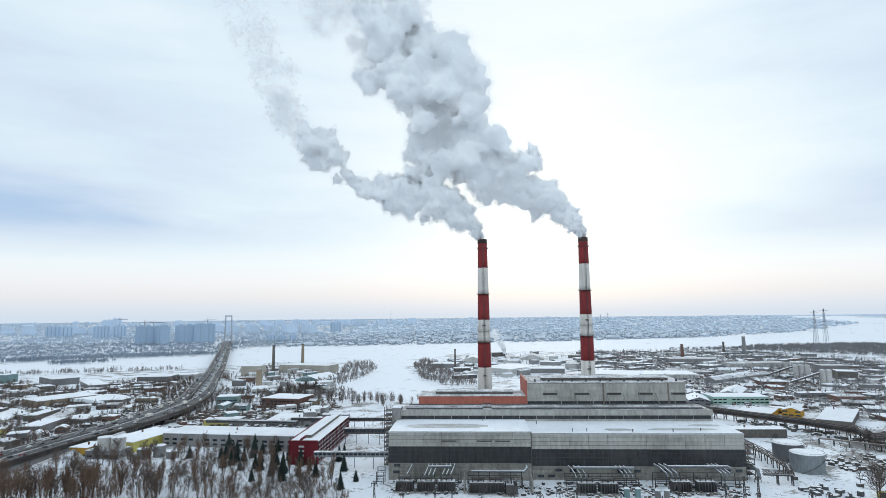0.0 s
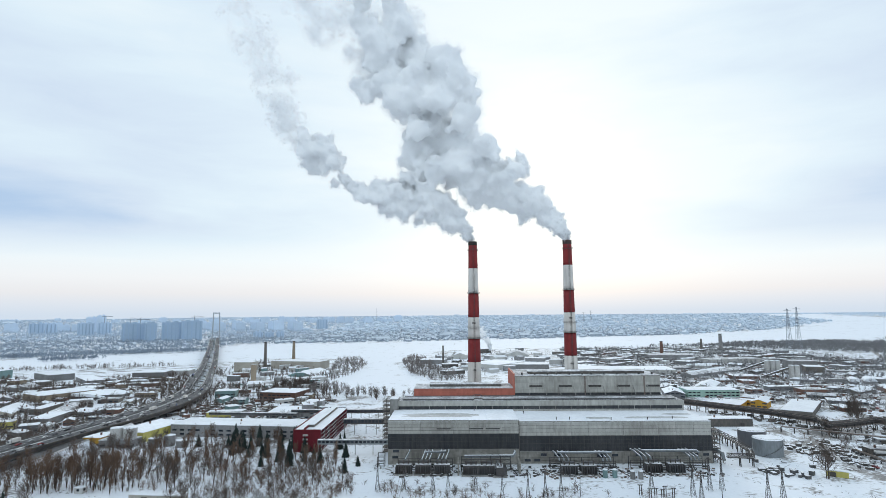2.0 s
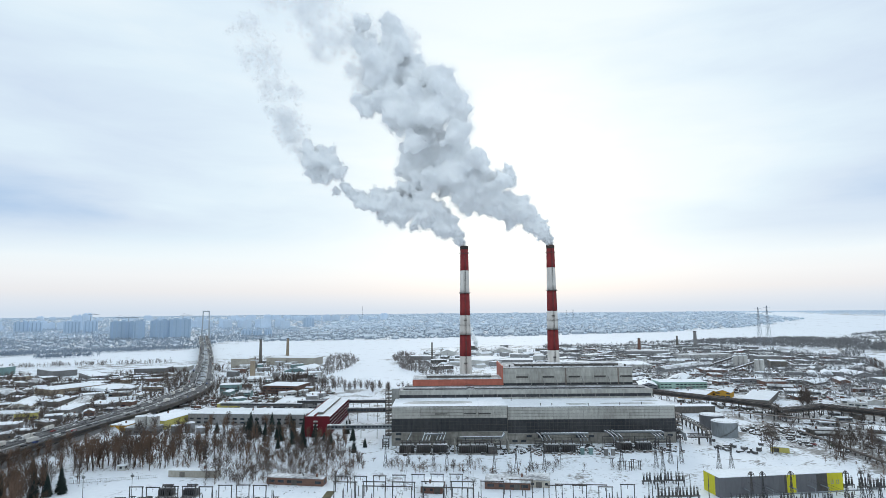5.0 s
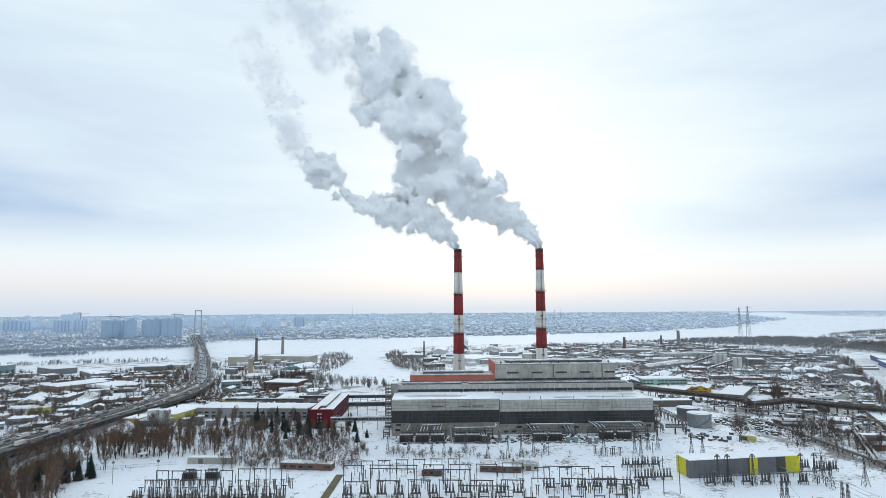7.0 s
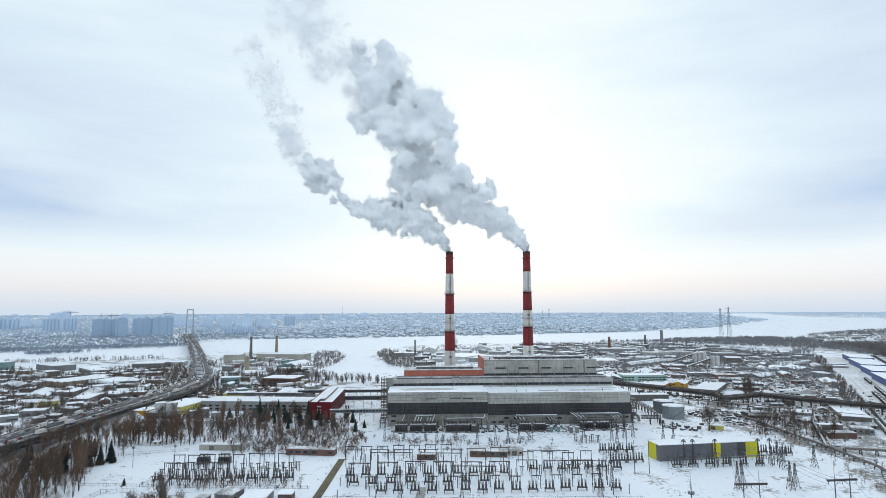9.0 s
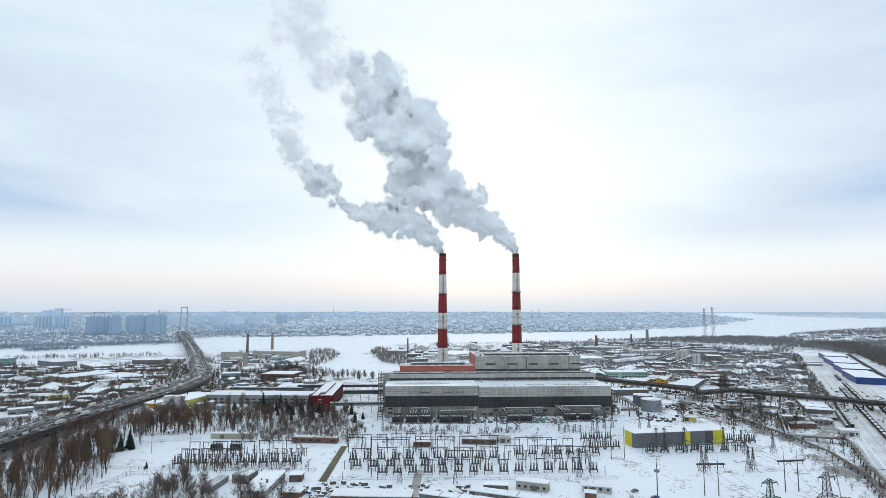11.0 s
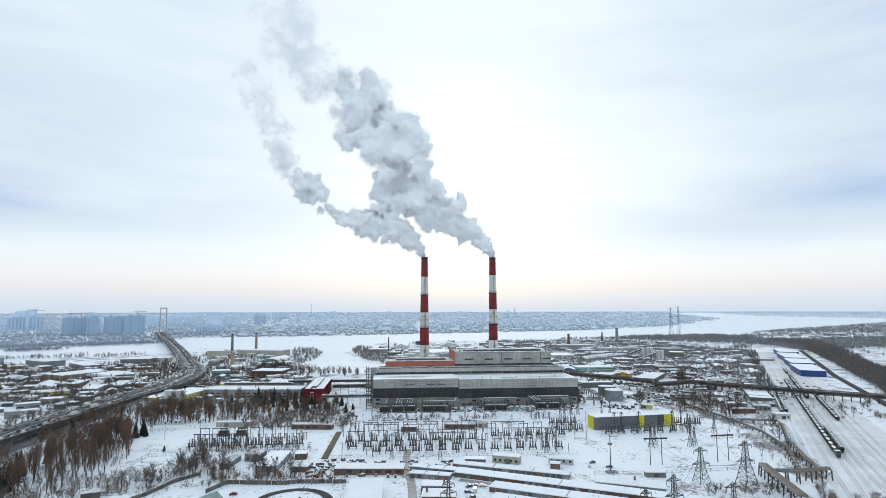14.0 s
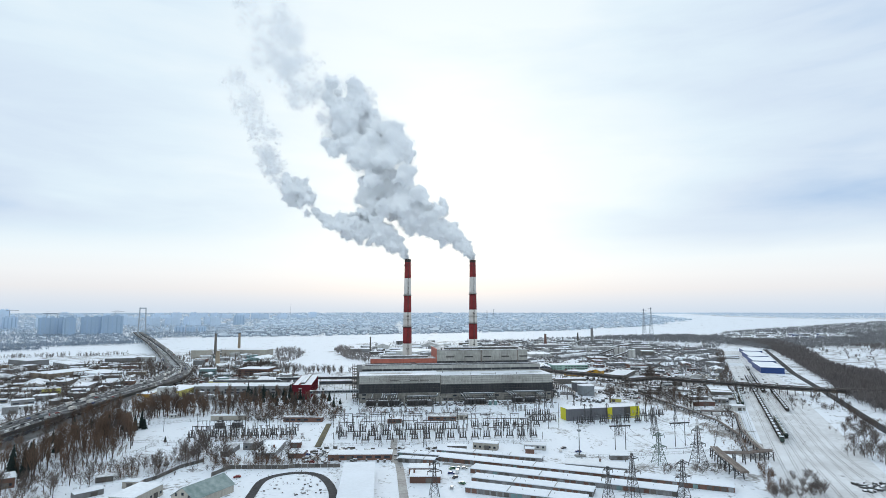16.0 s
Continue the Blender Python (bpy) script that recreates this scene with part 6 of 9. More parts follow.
filler([(-380, -60), (-310, -40), (-306, 90), (-420, 90), (-470, 40)], 14, 11, (20, 35), (9, 22), (4, 7), ("GREY", "BEIGE", "DARK", "WHITE"))


def clutter(name, poly, count, seed, material, size, label):
    """Stacks, boxes and scrap lying about the yards: too many to count."""
    rng = random.Random(seed)
    g = Geo()
    for x, y in scatter(rng, poly, count):
        if inside(x, y, RIVER) or any(inside(x, y, f) for f in FOOTPRINTS):
            continue
        a, l, w, h = rng.uniform(0, math.pi), rng.uniform(*size), rng.uniform(size[0], size[1] * 0.5), rng.uniform(0.5, size[1] * 0.45)
        c, s = math.cos(a), math.sin(a)
        z = rise(x, y)
        q = [(x + c * u - s * v, y + s * u + c * v) for u, v in ((-l / 2, -w / 2), (l / 2, -w / 2), (l / 2, w / 2), (-l / 2, w / 2))]
        g.add([(*p, z - 0.1) for p in q] + [(*p, z + h) for p in q], [(4, 5, 6, 7), (0, 1, 5, 4), (1, 2, 6, 5), (2, 3, 7, 6), (3, 0, 4, 7)])
    single(name, g, snowed(material), label, "clutter", kind="stuff")


clutter("yard_clutter", EAST, 1900, 31, DARK, (1.5, 7), "dark scrap stacks and boxes lying about the yards")
clutter("yard_clutter", EAST, 700, 32, BRICK, (1.5, 6), "rusty boxes and timber lying about the yards")
clutter("timber_stacks", [(482, 134), (511, 132), (583, 226), (559, 242)], 120, 44, TAN, (2, 6), "stacks of pale sawn timber in the east yard")
clutter("yard_clutter", [(-250, 150), (-100, 130), (-100, 280), (-240, 300)], 130, 45, BRICK, (2, 8), "rusty brick-red tanks and stacks behind the works hall")
clutter("yard_clutter", [(-250, 150), (-100, 130), (-100, 280), (-240, 300)], 300, 38, DARK, (1.5, 8), "dark pipework and stacks behind the works hall")
clutter("yard_clutter", [(284, -340), (306, -340), (312, -326), (290, -322)], 46, 39, DARK_STEEL, (0.8, 4), "dark scrap heap beside the tracks")
clutter("yard_clutter", WEST, 800, 33, DARK, (1.5, 6), "dark lean-tos and stacks between the sheds")
clutter("yard_clutter", [(330, -100), (560, 60), (600, 180), (440, 190), (290, 30)], 300, 34, DARK, (1.2, 4), "dark scrap and parked machines in the yard")
clutter("yard_clutter", [(240, -10), (330, -40), (340, 60), (250, 80)], 24, 35, STEEL, (1.0, 5), "steel crates beside the tanks")
clutter("yard_clutter", [(240, -10), (270, -8), (270, -24), (255, -40), (240, -20)], 24, 135, STEEL, (1.2, 6), "steel crates and cabins on the snow")
# dark boxes added to fill the dark band beneath the pipe bridge
clutter("yard_clutter", [(290, 192), (346, 116), (364, 96), (374, 104), (352, 140), (312, 192)], 70, 137, DARK, (1.5, 7), "dark snow-topped boxes beneath the pipe bridge")
clutter("yard_clutter", [(280, 40), (330, 60), (345, 20), (310, -10), (296, 10)], 52, 136, DARK, (1.0, 5), "dark scrap and pipework beyond the tanks")
clutter("yard_clutter", [(-35, -240), (60, -240), (60, -205), (-35, -192)], 120, 36, DARK, (0.8, 4.2), "scrap and snowed-in cars round the sheds")
clutter("yard_clutter", [(-52, -300), (-14, -300), (-18, -268), (-46, -268)], 26, 37, DARK, (0.4, 1.6), "rubble lying in the snow")


# ---- trees ----
def bare_tree(seed, h, spread, lift, branches, twigs, thick, low=0.25):
    """Trunk and crown of a leafless tree. lift: how steeply its branches climb (0 level, 1 upright)."""
    rng = random.Random(seed)
    trunk, crown = Geo(), Geo()
    bend = [(0, 0, -0.4)]
    for k in range(1, 6):
        bend.append((rng.uniform(-0.02, 0.02) * h * k / 2, rng.uniform(-0.02, 0.02) * h * k / 2, h * 0.86 * k / 5))
    trunk.limb(bend, [thick * (1 - 0.17 * k) for k in range(6)])
    def at(f):
        f = f * 5
        k = min(4, int(f))
        return Vector(bend[k]).lerp(Vector(bend[k + 1]), f - k)
    for b in range(branches):
        f = low + (0.98 - low) * (b / branches) ** 0.85
        p = at(f)
        a = rng.uniform(0, 2 * math.pi)
        reach = spread * (1.05 - 0.75 * f) * rng.uniform(0.6, 1.15)
        up = reach * lift * rng.uniform(1.2, 2.2) + 0.05 * h
        q = p + Vector((math.cos(a) * reach, math.sin(a) * reach, up))
        m = p.lerp(q, 0.5) + Vector((0, 0, -0.08 * up))
        w = thick * 0.32 * (1.1 - f)
        crown.twig(p, m, w + 0.05, w * 0.7 + 0.04).twig(m, q, w * 0.7 + 0.04, 0.03)
        for t in range(twigs):
            u = rng.uniform(0.25, 1.0)
            s = p.lerp(q, u)
            d = Vector((rng.uniform(-1, 1), rng.uniform(-1, 1), rng.uniform(0.1, 1.0 + lift))).normalized()
            e = s + d * (reach * rng.uniform(0.3, 0.65) + 0.4)
            crown.twig(s, e, 0.14, 0.03)
            if rng.random() < 0.35:
                s2 = s.lerp(e, 0.5)
                crown.twig(s2, s2 + (d + Vector((rng.uniform(-1, 1), rng.uniform(-1, 1), 0.4))) * reach * 0.3, 0.09, 0.025)
    return trunk, crown


def spruce(seed, h, r):
    rng = random.Random(seed)
    trunk, crown = Geo().beam((0, 0, -0.4), (0, 0, h * 0.9), h * 0.03, 0.05, 5), Geo()
    layers = int(h * 1.6)
    for k in range(layers):
        f = k / layers
        z = h * (0.06 + 0.92 * f)
        rr = r * (1 - f) ** 0.85 + 0.15
        n = max(5, int(13 * (1 - f) + 4))
        for i in range(n):
            a = 2 * math.pi * (i + rng.random() * 0.8) / n
            q = rr * rng.uniform(0.65, 1.15)
            droop = q * rng.uniform(0.15, 0.5)
            c, s = math.cos(a), math.sin(a)
            w = 0.16 * q + 0.18
            crown.add([(0.05 * c, 0.05 * s, z + 0.25), (q * 0.6 * c - w * s, q * 0.6 * s + w * c, z - droop * 0.4), (q * c, q * s, z - droop), (q * 0.6 * c + w * s, q * 0.6 * s - w * c, z - droop * 0.4),
                       (q * 0.55 * c, q * 0.55 * s, z + 0.28 - droop * 0.3)],
                      [(0, 1, 4), (1, 2, 4), (2, 3, 4), (3, 0, 4), (0, 3, 2, 1)])
    crown.turned(0, 0, [(r * 0.45, h * 0.08), (r * 0.32, h * 0.4), (0.05, h * 0.97)], 7)
    return trunk, crown


def kinds(prefix, specs, crown_material):
    out = []
    for sp in specs:
        t, c = bare_tree(*sp)
        out.append((mesh("trunk", t, BARK), mesh("crown", c, crown_material)))
    return out


def vase_tree(seed, h, spread, lift, branches, twigs, thick, low):
    """A leafless poplar of several stems that part near the ground."""
    rng = random.Random(seed)
    trunk, crown = Geo(), Geo()
    turn = rng.uniform(0, 6.3)
    for k in range(3):
        t, c = bare_tree(seed * 7 + k, h * rng.uniform(0.78, 1.0), spread * 0.8, lift, branches // 3 + 4, twigs, thick * 0.62, low)
        lean, a = rng.uniform(0.06, 0.15), turn + k * 2.1 + rng.uniform(-0.4, 0.4)
        dx, dy = lean * math.cos(a), lean * math.sin(a)
        bent = [(x + dx * (z + 0.4), y + dy * (z + 0.4), z) for x, y, z in t.v]
        if k == 0:
            trunk.add(bent, t.f)
        else:
            # the stems part from one foot
            base = len(trunk.v) - 5
            trunk.v += bent[5:]
            trunk.f += [tuple(i if i < 5 else i + base for i in f) for f in t.f]
        crown.add([(x + dx * (z + 0.4), y + dy * (z + 0.4), z) for x, y, z in c.v], c.f)
    return trunk, crown


def poplars(specs):
    out = []
    for sp in specs:
        t, c = vase_tree(*sp)
        out.append((mesh("trunk", t, BARK), mesh("crown", c, RUSSET)))
    return out


POPLARS = poplars([(1, 18, 3.4, 1.5, 54, 4, 0.6, 0.3), (2, 16, 3.0, 1.6, 48, 4, 0.55, 0.26), (3, 19, 3.8, 1.3, 60, 4, 0.65, 0.32), (4, 14, 3.0, 1.4, 45, 4, 0.5, 0.28)])
BARE = kinds("bare", [(11, 13, 5.6, 0.6, 30, 5, 0.45, 0.22), (12, 11, 5.0, 0.65, 26, 4, 0.38, 0.2), (13, 15, 6.0, 0.7, 40, 7, 0.5, 0.24), (14, 10, 4.8, 0.5, 26, 4, 0.35, 0.18)], TWIG)
SHRUBS = kinds("shrub", [(21, 3.0, 2.6, 0.5, 18, 3, 0.12, 0.02), (22, 2.4, 2.2, 0.45, 16, 3, 0.1, 0.02), (23, 4.0, 3.0, 0.6, 20, 3, 0.16, 0.03)], TWIG)
SPRUCES = [(mesh("trunk", t, BARK), mesh("crown", c, NEEDLE)) for t, c in (spruce(41, 12, 3.3), spruce(42, 15, 3.9), spruce(43, 9, 3.0))]
TREE_WORDS = {"poplar": ("poplar", "tall leafless russet poplar in the snow"), "bare": ("bare_tree", "leafless spreading tree in the snow"),
              "shrub": ("shrub", "leafless bushy shrub in the snow"), "spruce": ("spruce", "dark green spruce in the snow")}


def plant(kind, variants, x, y, scale, turn, group=""):
    name, label = TREE_WORDS[kind]
    if kind == "shrub":
        return tagged(put(name, variants[1], None, (x, y, -0.1), turn, size=(scale,) * 3), label, "shrub", group)
    t = tagged(put(name, variants[0], None, (x, y, 0), turn, size=(scale,) * 3), label, "tree", group)
    put("crown", variants[1], t)
    return t


def grove(poly, count, seed, mix, gap=2.5, sizes=(0.75, 1.2), group=""):
    rng = random.Random(seed)
    pools = {"poplar": POPLARS, "bare": BARE, "shrub": SHRUBS, "spruce": SPRUCES}
    for x, y in scatter(rng, poly, count, gap, FOOTPRINTS):
        kind = rng.choices(list(mix), list(mix.values()))[0]
        plant(kind, rng.choice(pools[kind]), x, y, rng.uniform(*sizes), rng.uniform(0, 360), group)


grove([(-222, -240), (-200, -254), (-166, -250), (-160, -205), (-163, -168), (-178, -130), (-188, -98), (-214, -104), (-222, -140), (-212, -186)], 108, 51, {"poplar": 8, "bare": 2, "shrub": 1}, 3.4, (0.95, 1.3))
grove([(-256, -262), (-222, -240), (-212, -186), (-222, -140), (-214, -104), (-238, -110), (-252, -150)], 24, 250, {"bare": 3, "shrub": 4, "poplar": 2}, 5, (0.7, 1.05))
grove([(-250, -306), (-150, -300), (-140, -250), (-190, -246), (-235, -262)], 64, 52, {"bare": 4, "shrub": 4, "poplar": 1}, 3)
grove([(-222, -50), (-212, -62), (-144, -63), (-142, -50), (-176, -40), (-206, -38)], 40, 53, {"poplar": 8, "bare": 1}, 3.0, (1.0, 1.35), group="row of poplars")
grove([(-176, -40), (-142, -48), (-118, -60), (-124, -20), (-160, -6)], 18, 153, {"poplar": 4, "bare": 3, "shrub": 3}, 4, (0.8, 1.1))
grove([(-262, -60), (-244, -66), (-226, -50), (-222, -24), (-238, -20)], 26, 154, {"bare": 4, "shrub": 4, "poplar": 4}, 3, (0.7, 1.0))
grove([(-226, -28), (-150, -38), (-60, -60), (-30, -40), (-34, 4), (-84, 24), (-96, 70), (-160, 72), (-236, 34), (-246, -14)], 165, 54, {"bare": 5, "shrub": 2, "poplar": 6}, 3.6, (0.65, 1.1))
grove([(-252, -128), (-196, -94), (-190, -86), (-214, -74), (-236, -60)], 36, 251, {"poplar": 5, "bare": 3, "spruce": 2}, 3, (0.8, 1.15))
grove([(-140, 30), (-80, 14), (-80, 30), (-96, 76), (-130, 76)], 22, 55, {"spruce": 1}, 3)
for x, y, s in ((-59.6, 8, 1.0), (-48, 6, 0.95), (-25.9, -19, 0.75), (-81, 22.6, 1.1), (-95, 25, 0.9), (-67, -3, 1.0), (-56, 20, 0.8), (-42, 44, 1.0), (-78, 8, 0.9), (-72, 14, 1.2), (-86, -4, 0.9), (-42, 60, 0.8),
                (-210, -88, 1.0), (-206, -86, 1.1), (-202, -90, 0.9), (-186, -111, 1.1), (-191, -115, 1.2), (-184, -102, 1.0), (-195, -109, 1.1), (-180, -107, 0.9), (-202, -125, 1.1), (-206, -122, 1.0), (-199, -129, 1.2), (-211, -233, 1.2), (-211, -212, 1.1), (-199, -243, 1.1), (-205, -226, 1.2), (-224, -128, 1.1), (-218, -140, 1.2), (-230, -150, 1.1), (-212, -182, 1.2), (-218, -222, 1.2), (-155, 52, 1.1), (-131, 51, 1.0), (-127, 55, 1.2), (-79, 49, 1.1), (-76, 45, 1.2), (-66, 32, 1.1), (-62, 36, 1.2), (-20, -3, 0.8), (-33, 20, 1.0), (-146, -158, 0.5)):
    plant("spruce", SPRUCES[int(abs(x)) % 3], x, y, s, x * 7 % 360)
grove([(-118, -228), (-40, -236), (-36, -222), (-70, -226), (-100, -208), (-112, -180), (-124, -196)], 58, 56, {"bare": 5, "shrub": 3}, 2.6, (0.65, 1.0))
grove([(-150, -168), (-60, -172), (-40, -172), (-40, -152), (-110, -148), (-140, -150)], 18, 57, {"shrub": 4, "bare": 1}, 2.6, (0.6, 0.9))
grove([(318, -72), (352, -84), (392, -44), (404, -10), (372, 20), (336, 6)], 26, 364, {"poplar": 3, "bare": 4}, 4, (0.65, 1.0))
grove([(300, 40), (380, 30), (430, 62), (410, 110), (330, 90)], 22, 365, {"bare": 4, "shrub": 2}, 5, (0.6, 0.95))
grove([(-110, -88), (-66, -90), (-60, -76), (-108, -70)], 13, 58, {"shrub": 3, "bare": 2}, 2.6, (0.7, 1.0))
grove([(-150, -262), (-112, -250), (-114, -226), (-160, -232)], 26, 59, {"shrub": 3, "bare": 3}, 2.8, (0.6, 0.9))
grove([(-40, -100), (110, -112), (110, -78), (-30, -76)], 14, 60, {"shrub": 5, "bare": 1}, 4, (0.6, 0.95))
grove([(196, -276), (236, -290), (240, -300), (190, -292)], 24, 61, {"shrub": 1}, 1.8, (0.8, 1.2))
grove([(255, -300), (290, -250), (318, -190), (336, -140), (328, -140), (296, -210), (268, -262), (244, -310)], 10, 62, {"shrub": 6, "bare": 1}, 2.2, (0.6, 1.1))
grove([(240, -330), (268, -330), (300, -280), (286, -286)], 12, 63, {"shrub": 1}, 2, (0.8, 1.2))
grove([(296, -60), (330, -90), (392, -40), (370, 8), (320, -10)], 25, 64, {"bare": 4, "shrub": 4}, 3, (0.6, 0.9))
grove([(420, -110), (470, -90), (540, -40), (520, -24), (450, -70)], 20, 65, {"shrub": 5, "bare": 1}, 3, (0.7, 1.2))
grove([(398, -180), (440, -170), (420, -230), (370, -280), (340, -330), (330, -320)], 33, 66, {"bare": 5, "shrub": 3}, 3, (0.6, 1.0))
for x, y, s in ((273, -33, 1.6), (273.7, -32.4, 1.5), (272.2, -32.6, 1.45), (-182.2, -88.4, 1.25), (312, -36, 1.2), (315, -42, 1.2), (319, 21, 1.0), (338, -20, 1.2), (-183, -89, 1.35), (282, -4, 0.8), (421, 163, 1.5), (330, 232, 0.7), (-16, -62, 0.5), (46, -70, 0.5)):
    plant("bare", BARE[int(abs(y)) % 4], x, y, s, x * 3 % 360)
grove([(224, -344), (262, -344), (264, -328), (236, -328)], 26, 261, {"shrub": 1}, 1.8, (1.0, 1.5))
grove([(495, -90), (515, -66), (440, -200), (420, -196)], 16, 262, {"shrub": 3, "bare": 3}, 3, (0.8, 1.1))
grove([(335, -262), (360, -270), (365, -290), (345, -290)], 9, 263, {"bare": 1}, 3, (0.8, 1.1))
for x, y in ((-33, -12), (-36, 2), (-40, 20)):
    plant("poplar", POPLARS[1], x, y, 0.75, x * 9 % 360)


def wood(name, spots, seed, height, material, label, spikes=12, width=0.05, spread_=0.30):
    """Bare trees too many to count: each a stem and a spray of thin slivers with a rounded outline."""
    rng = random.Random(seed)
    g = Geo()
    for x, y in spots:
        h = rng.uniform(*height)
        z = rise(x, y)
        d = h * width * 0.35
        b = rng.uniform(0, math.pi)
        g.add([(x - d * math.cos(b), y - d * math.sin(b), z - 0.2), (x + d * math.cos(b), y + d * math.sin(b), z - 0.2), (x, y, z + h * 0.9)], [(0, 1, 2)])
        for k in range(spikes):
            a = rng.uniform(0, 2 * math.pi)
            if width < 0.03:
                # slender forked twigs
                lo = rng.uniform(0.03, 0.6)
                hi = min(1.0, lo + rng.uniform(0.12, 0.45))
                r, w, b = h * spread_ * math.sin(math.pi * (0.2 + 0.65 * hi)) * rng.uniform(0.4, 1.1), h * width * rng.uniform(0.35, 0.7), rng.uniform(0, math.pi)
                c, s, ca, sa = math.cos(b) * w, math.sin(b) * w, math.cos(a), math.sin(a)
                f, e = rng.uniform(0.3, 0.6), a + rng.choice((-0.9, 0.9)) * rng.uniform(0.5, 1.2)
                mx, my, mz = x + f * r * ca, y + f * r * sa, z + h * (lo + (hi - lo) * f)
                q = r * rng.uniform(0.35, 0.6)
                g.add([(x + c, y + s, z + h * lo), (x - c, y - s, z + h * lo), (x + r * ca, y + r * sa, z + h * hi),
                       (mx + c * 0.7, my + s * 0.7, mz), (mx - c * 0.7, my - s * 0.7, mz), (mx + q * math.cos(e), my + q * math.sin(e), mz + h * rng.uniform(0.05, 0.25))], [(0, 1, 2), (3, 4, 5)])
                continue
            lo = rng.uniform(0.15, 0.55)
            hi = min(1.0, lo + rng.uniform(0.25, 0.5))
            r = h * spread_ * math.sin(math.pi * (0.2 + 0.65 * hi)) * rng.uniform(0.5, 1.1)
            w = h * width * rng.uniform(0.4, 1.0)
            b = rng.uniform(0, math.pi)
            c, s = math.cos(b) * w, math.sin(b) * w
            mx, my = x + 0.6 * r * math.cos(a), y + 0.6 * r * math.sin(a)
            qx, qy = x + r * math.cos(a), y + r * math.sin(a)
            g.add([(x, y, z + h * lo), (mx + c, my + s, z + h * (lo * 0.45 + hi * 0.55)), (qx, qy, z + h * hi), (mx - c, my - s, z + h * (lo * 0.55 + hi * 0.45))], [(0, 1, 2, 3)])
    single(name, g, material, label, "woodland", kind="stuff")


def tufts(polys, seed, material, label):
    """Dry grass, weeds and clods that poke through the snow."""
    rng = random.Random(seed)
    g = Geo()
    for poly, count in polys:
        spots = scatter(rng, poly, count, 0)
        for x, y in [(a + rng.gauss(0, 2.0), b + rng.gauss(0, 2.0)) for a, b in spots for _ in range(4)]:
            if any(inside(x, y, f) for f in FOOTPRINTS):
                continue
            for _ in range(4):
                a, h, w = rng.uniform(0, 6.3), rng.uniform(0.15, 0.6), rng.uniform(0.08, 0.22)
                px, py = x + rng.gauss(0, 0.4), y + rng.gauss(0, 0.4)
                z = rise(px, py) - 0.05
                c, s = math.cos(a) * w, math.sin(a) * w
                g.add([(px - c, py - s, z), (px + c, py + s, z), (px + c * 0.4 - s, py + s * 0.4 + c, z + h), (px - s * 0.6, py + c * 0.6, z)], [(0, 1, 2), (1, 3, 2), (3, 0, 2)])
    single("dry_tufts", g, material, label, "dry grass", kind="stuff")


tufts([([(-215, -235), (300, -235), (240, -60), (235, 10), (-30, 10), (-120, -40), (-215, -60)], 300), ([(-200, -330), (30, -330), (30, -235), (-160, -235)], 130), ([(250, -345), (330, -345), (560, 0), (690, 180), (540, 60), (400, -70)], 150),
       ([(70, -345), (250, -345), (250, -235), (80, -240)], 60), ([(230, -100), (330, -120), (520, 60), (420, 170), (240, 60)], 160), ([(-240, -60), (-30, -60), (-30, 60), (-230, 70)], 160)], 140, TWIG, "dry grass and weeds poking through the snow")


def wood_spots(poly, count, seed):
    rng = random.Random(seed)
    return [p for p in scatter(rng, poly, count, 0) if not any(inside(*p, f) for f in FOOTPRINTS)]


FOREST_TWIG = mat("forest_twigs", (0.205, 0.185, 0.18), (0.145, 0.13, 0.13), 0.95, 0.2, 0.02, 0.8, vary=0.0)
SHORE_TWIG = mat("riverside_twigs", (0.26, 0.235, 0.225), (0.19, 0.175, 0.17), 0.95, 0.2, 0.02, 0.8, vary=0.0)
# Twig colour greyed and lightened by painted-in haze, for the remoter trees
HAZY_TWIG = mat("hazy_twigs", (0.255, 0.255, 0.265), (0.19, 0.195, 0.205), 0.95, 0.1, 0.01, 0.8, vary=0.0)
CLEARING = [(1448, 1522), (1590, 1614), (1748, 1480), (1933, 1455), (1782, 1194), (1424, 1090), (1236, 1116)]
GLADE = [(1026, 630), (1300, 737), (1221, 548), (805, 150), (899, 318), (811, 298)]
wood("woodland", wood_spots([(590, -10), (716, 196), (880, 430), (1035, 690), (1150, 860), (1090, 700), (1020, 640), (812, 300), (795, 145), (720, 60), (640, -60)], 2000, 71)
     + wood_spots([(1000, 640), (1118, 874), (1181, 1050), (1300, 1000), (1091, 640), (880, 350), (740, 150), (600, 10), (640, 75)], 1700, 371)
     + wood_spots([(572, -14), (632, 70), (668, 40), (640, -40), (560, -160), (500, -190), (508, -125)], 620, 372)
     + wood_spots([(470, -190), (600, 0), (720, 60), (800, 145), (860, 160), (900, 60), (700, -160), (560, -300)], 2100, 72)
     + wood_spots([(1240, 560), (1310, 740), (1500, 760), (1900, 900), (1800, 500), (1300, 300), (900, 130), (860, 160)], 3200, 75)
     + wood_spots([(1020, 671), (870, 436), (704, 181), (630, 71), (565, -26), (506, -125), (550, -152), (612, -54), (678, 43), (750, 153), (916, 408), (1062, 644)], 1500, 373)
     + wood_spots(GLADE, 60, 74), 73, (9, 15), FOREST_TWIG, "dense leafless woodland beside the railway", 14, 0.034, 0.34)
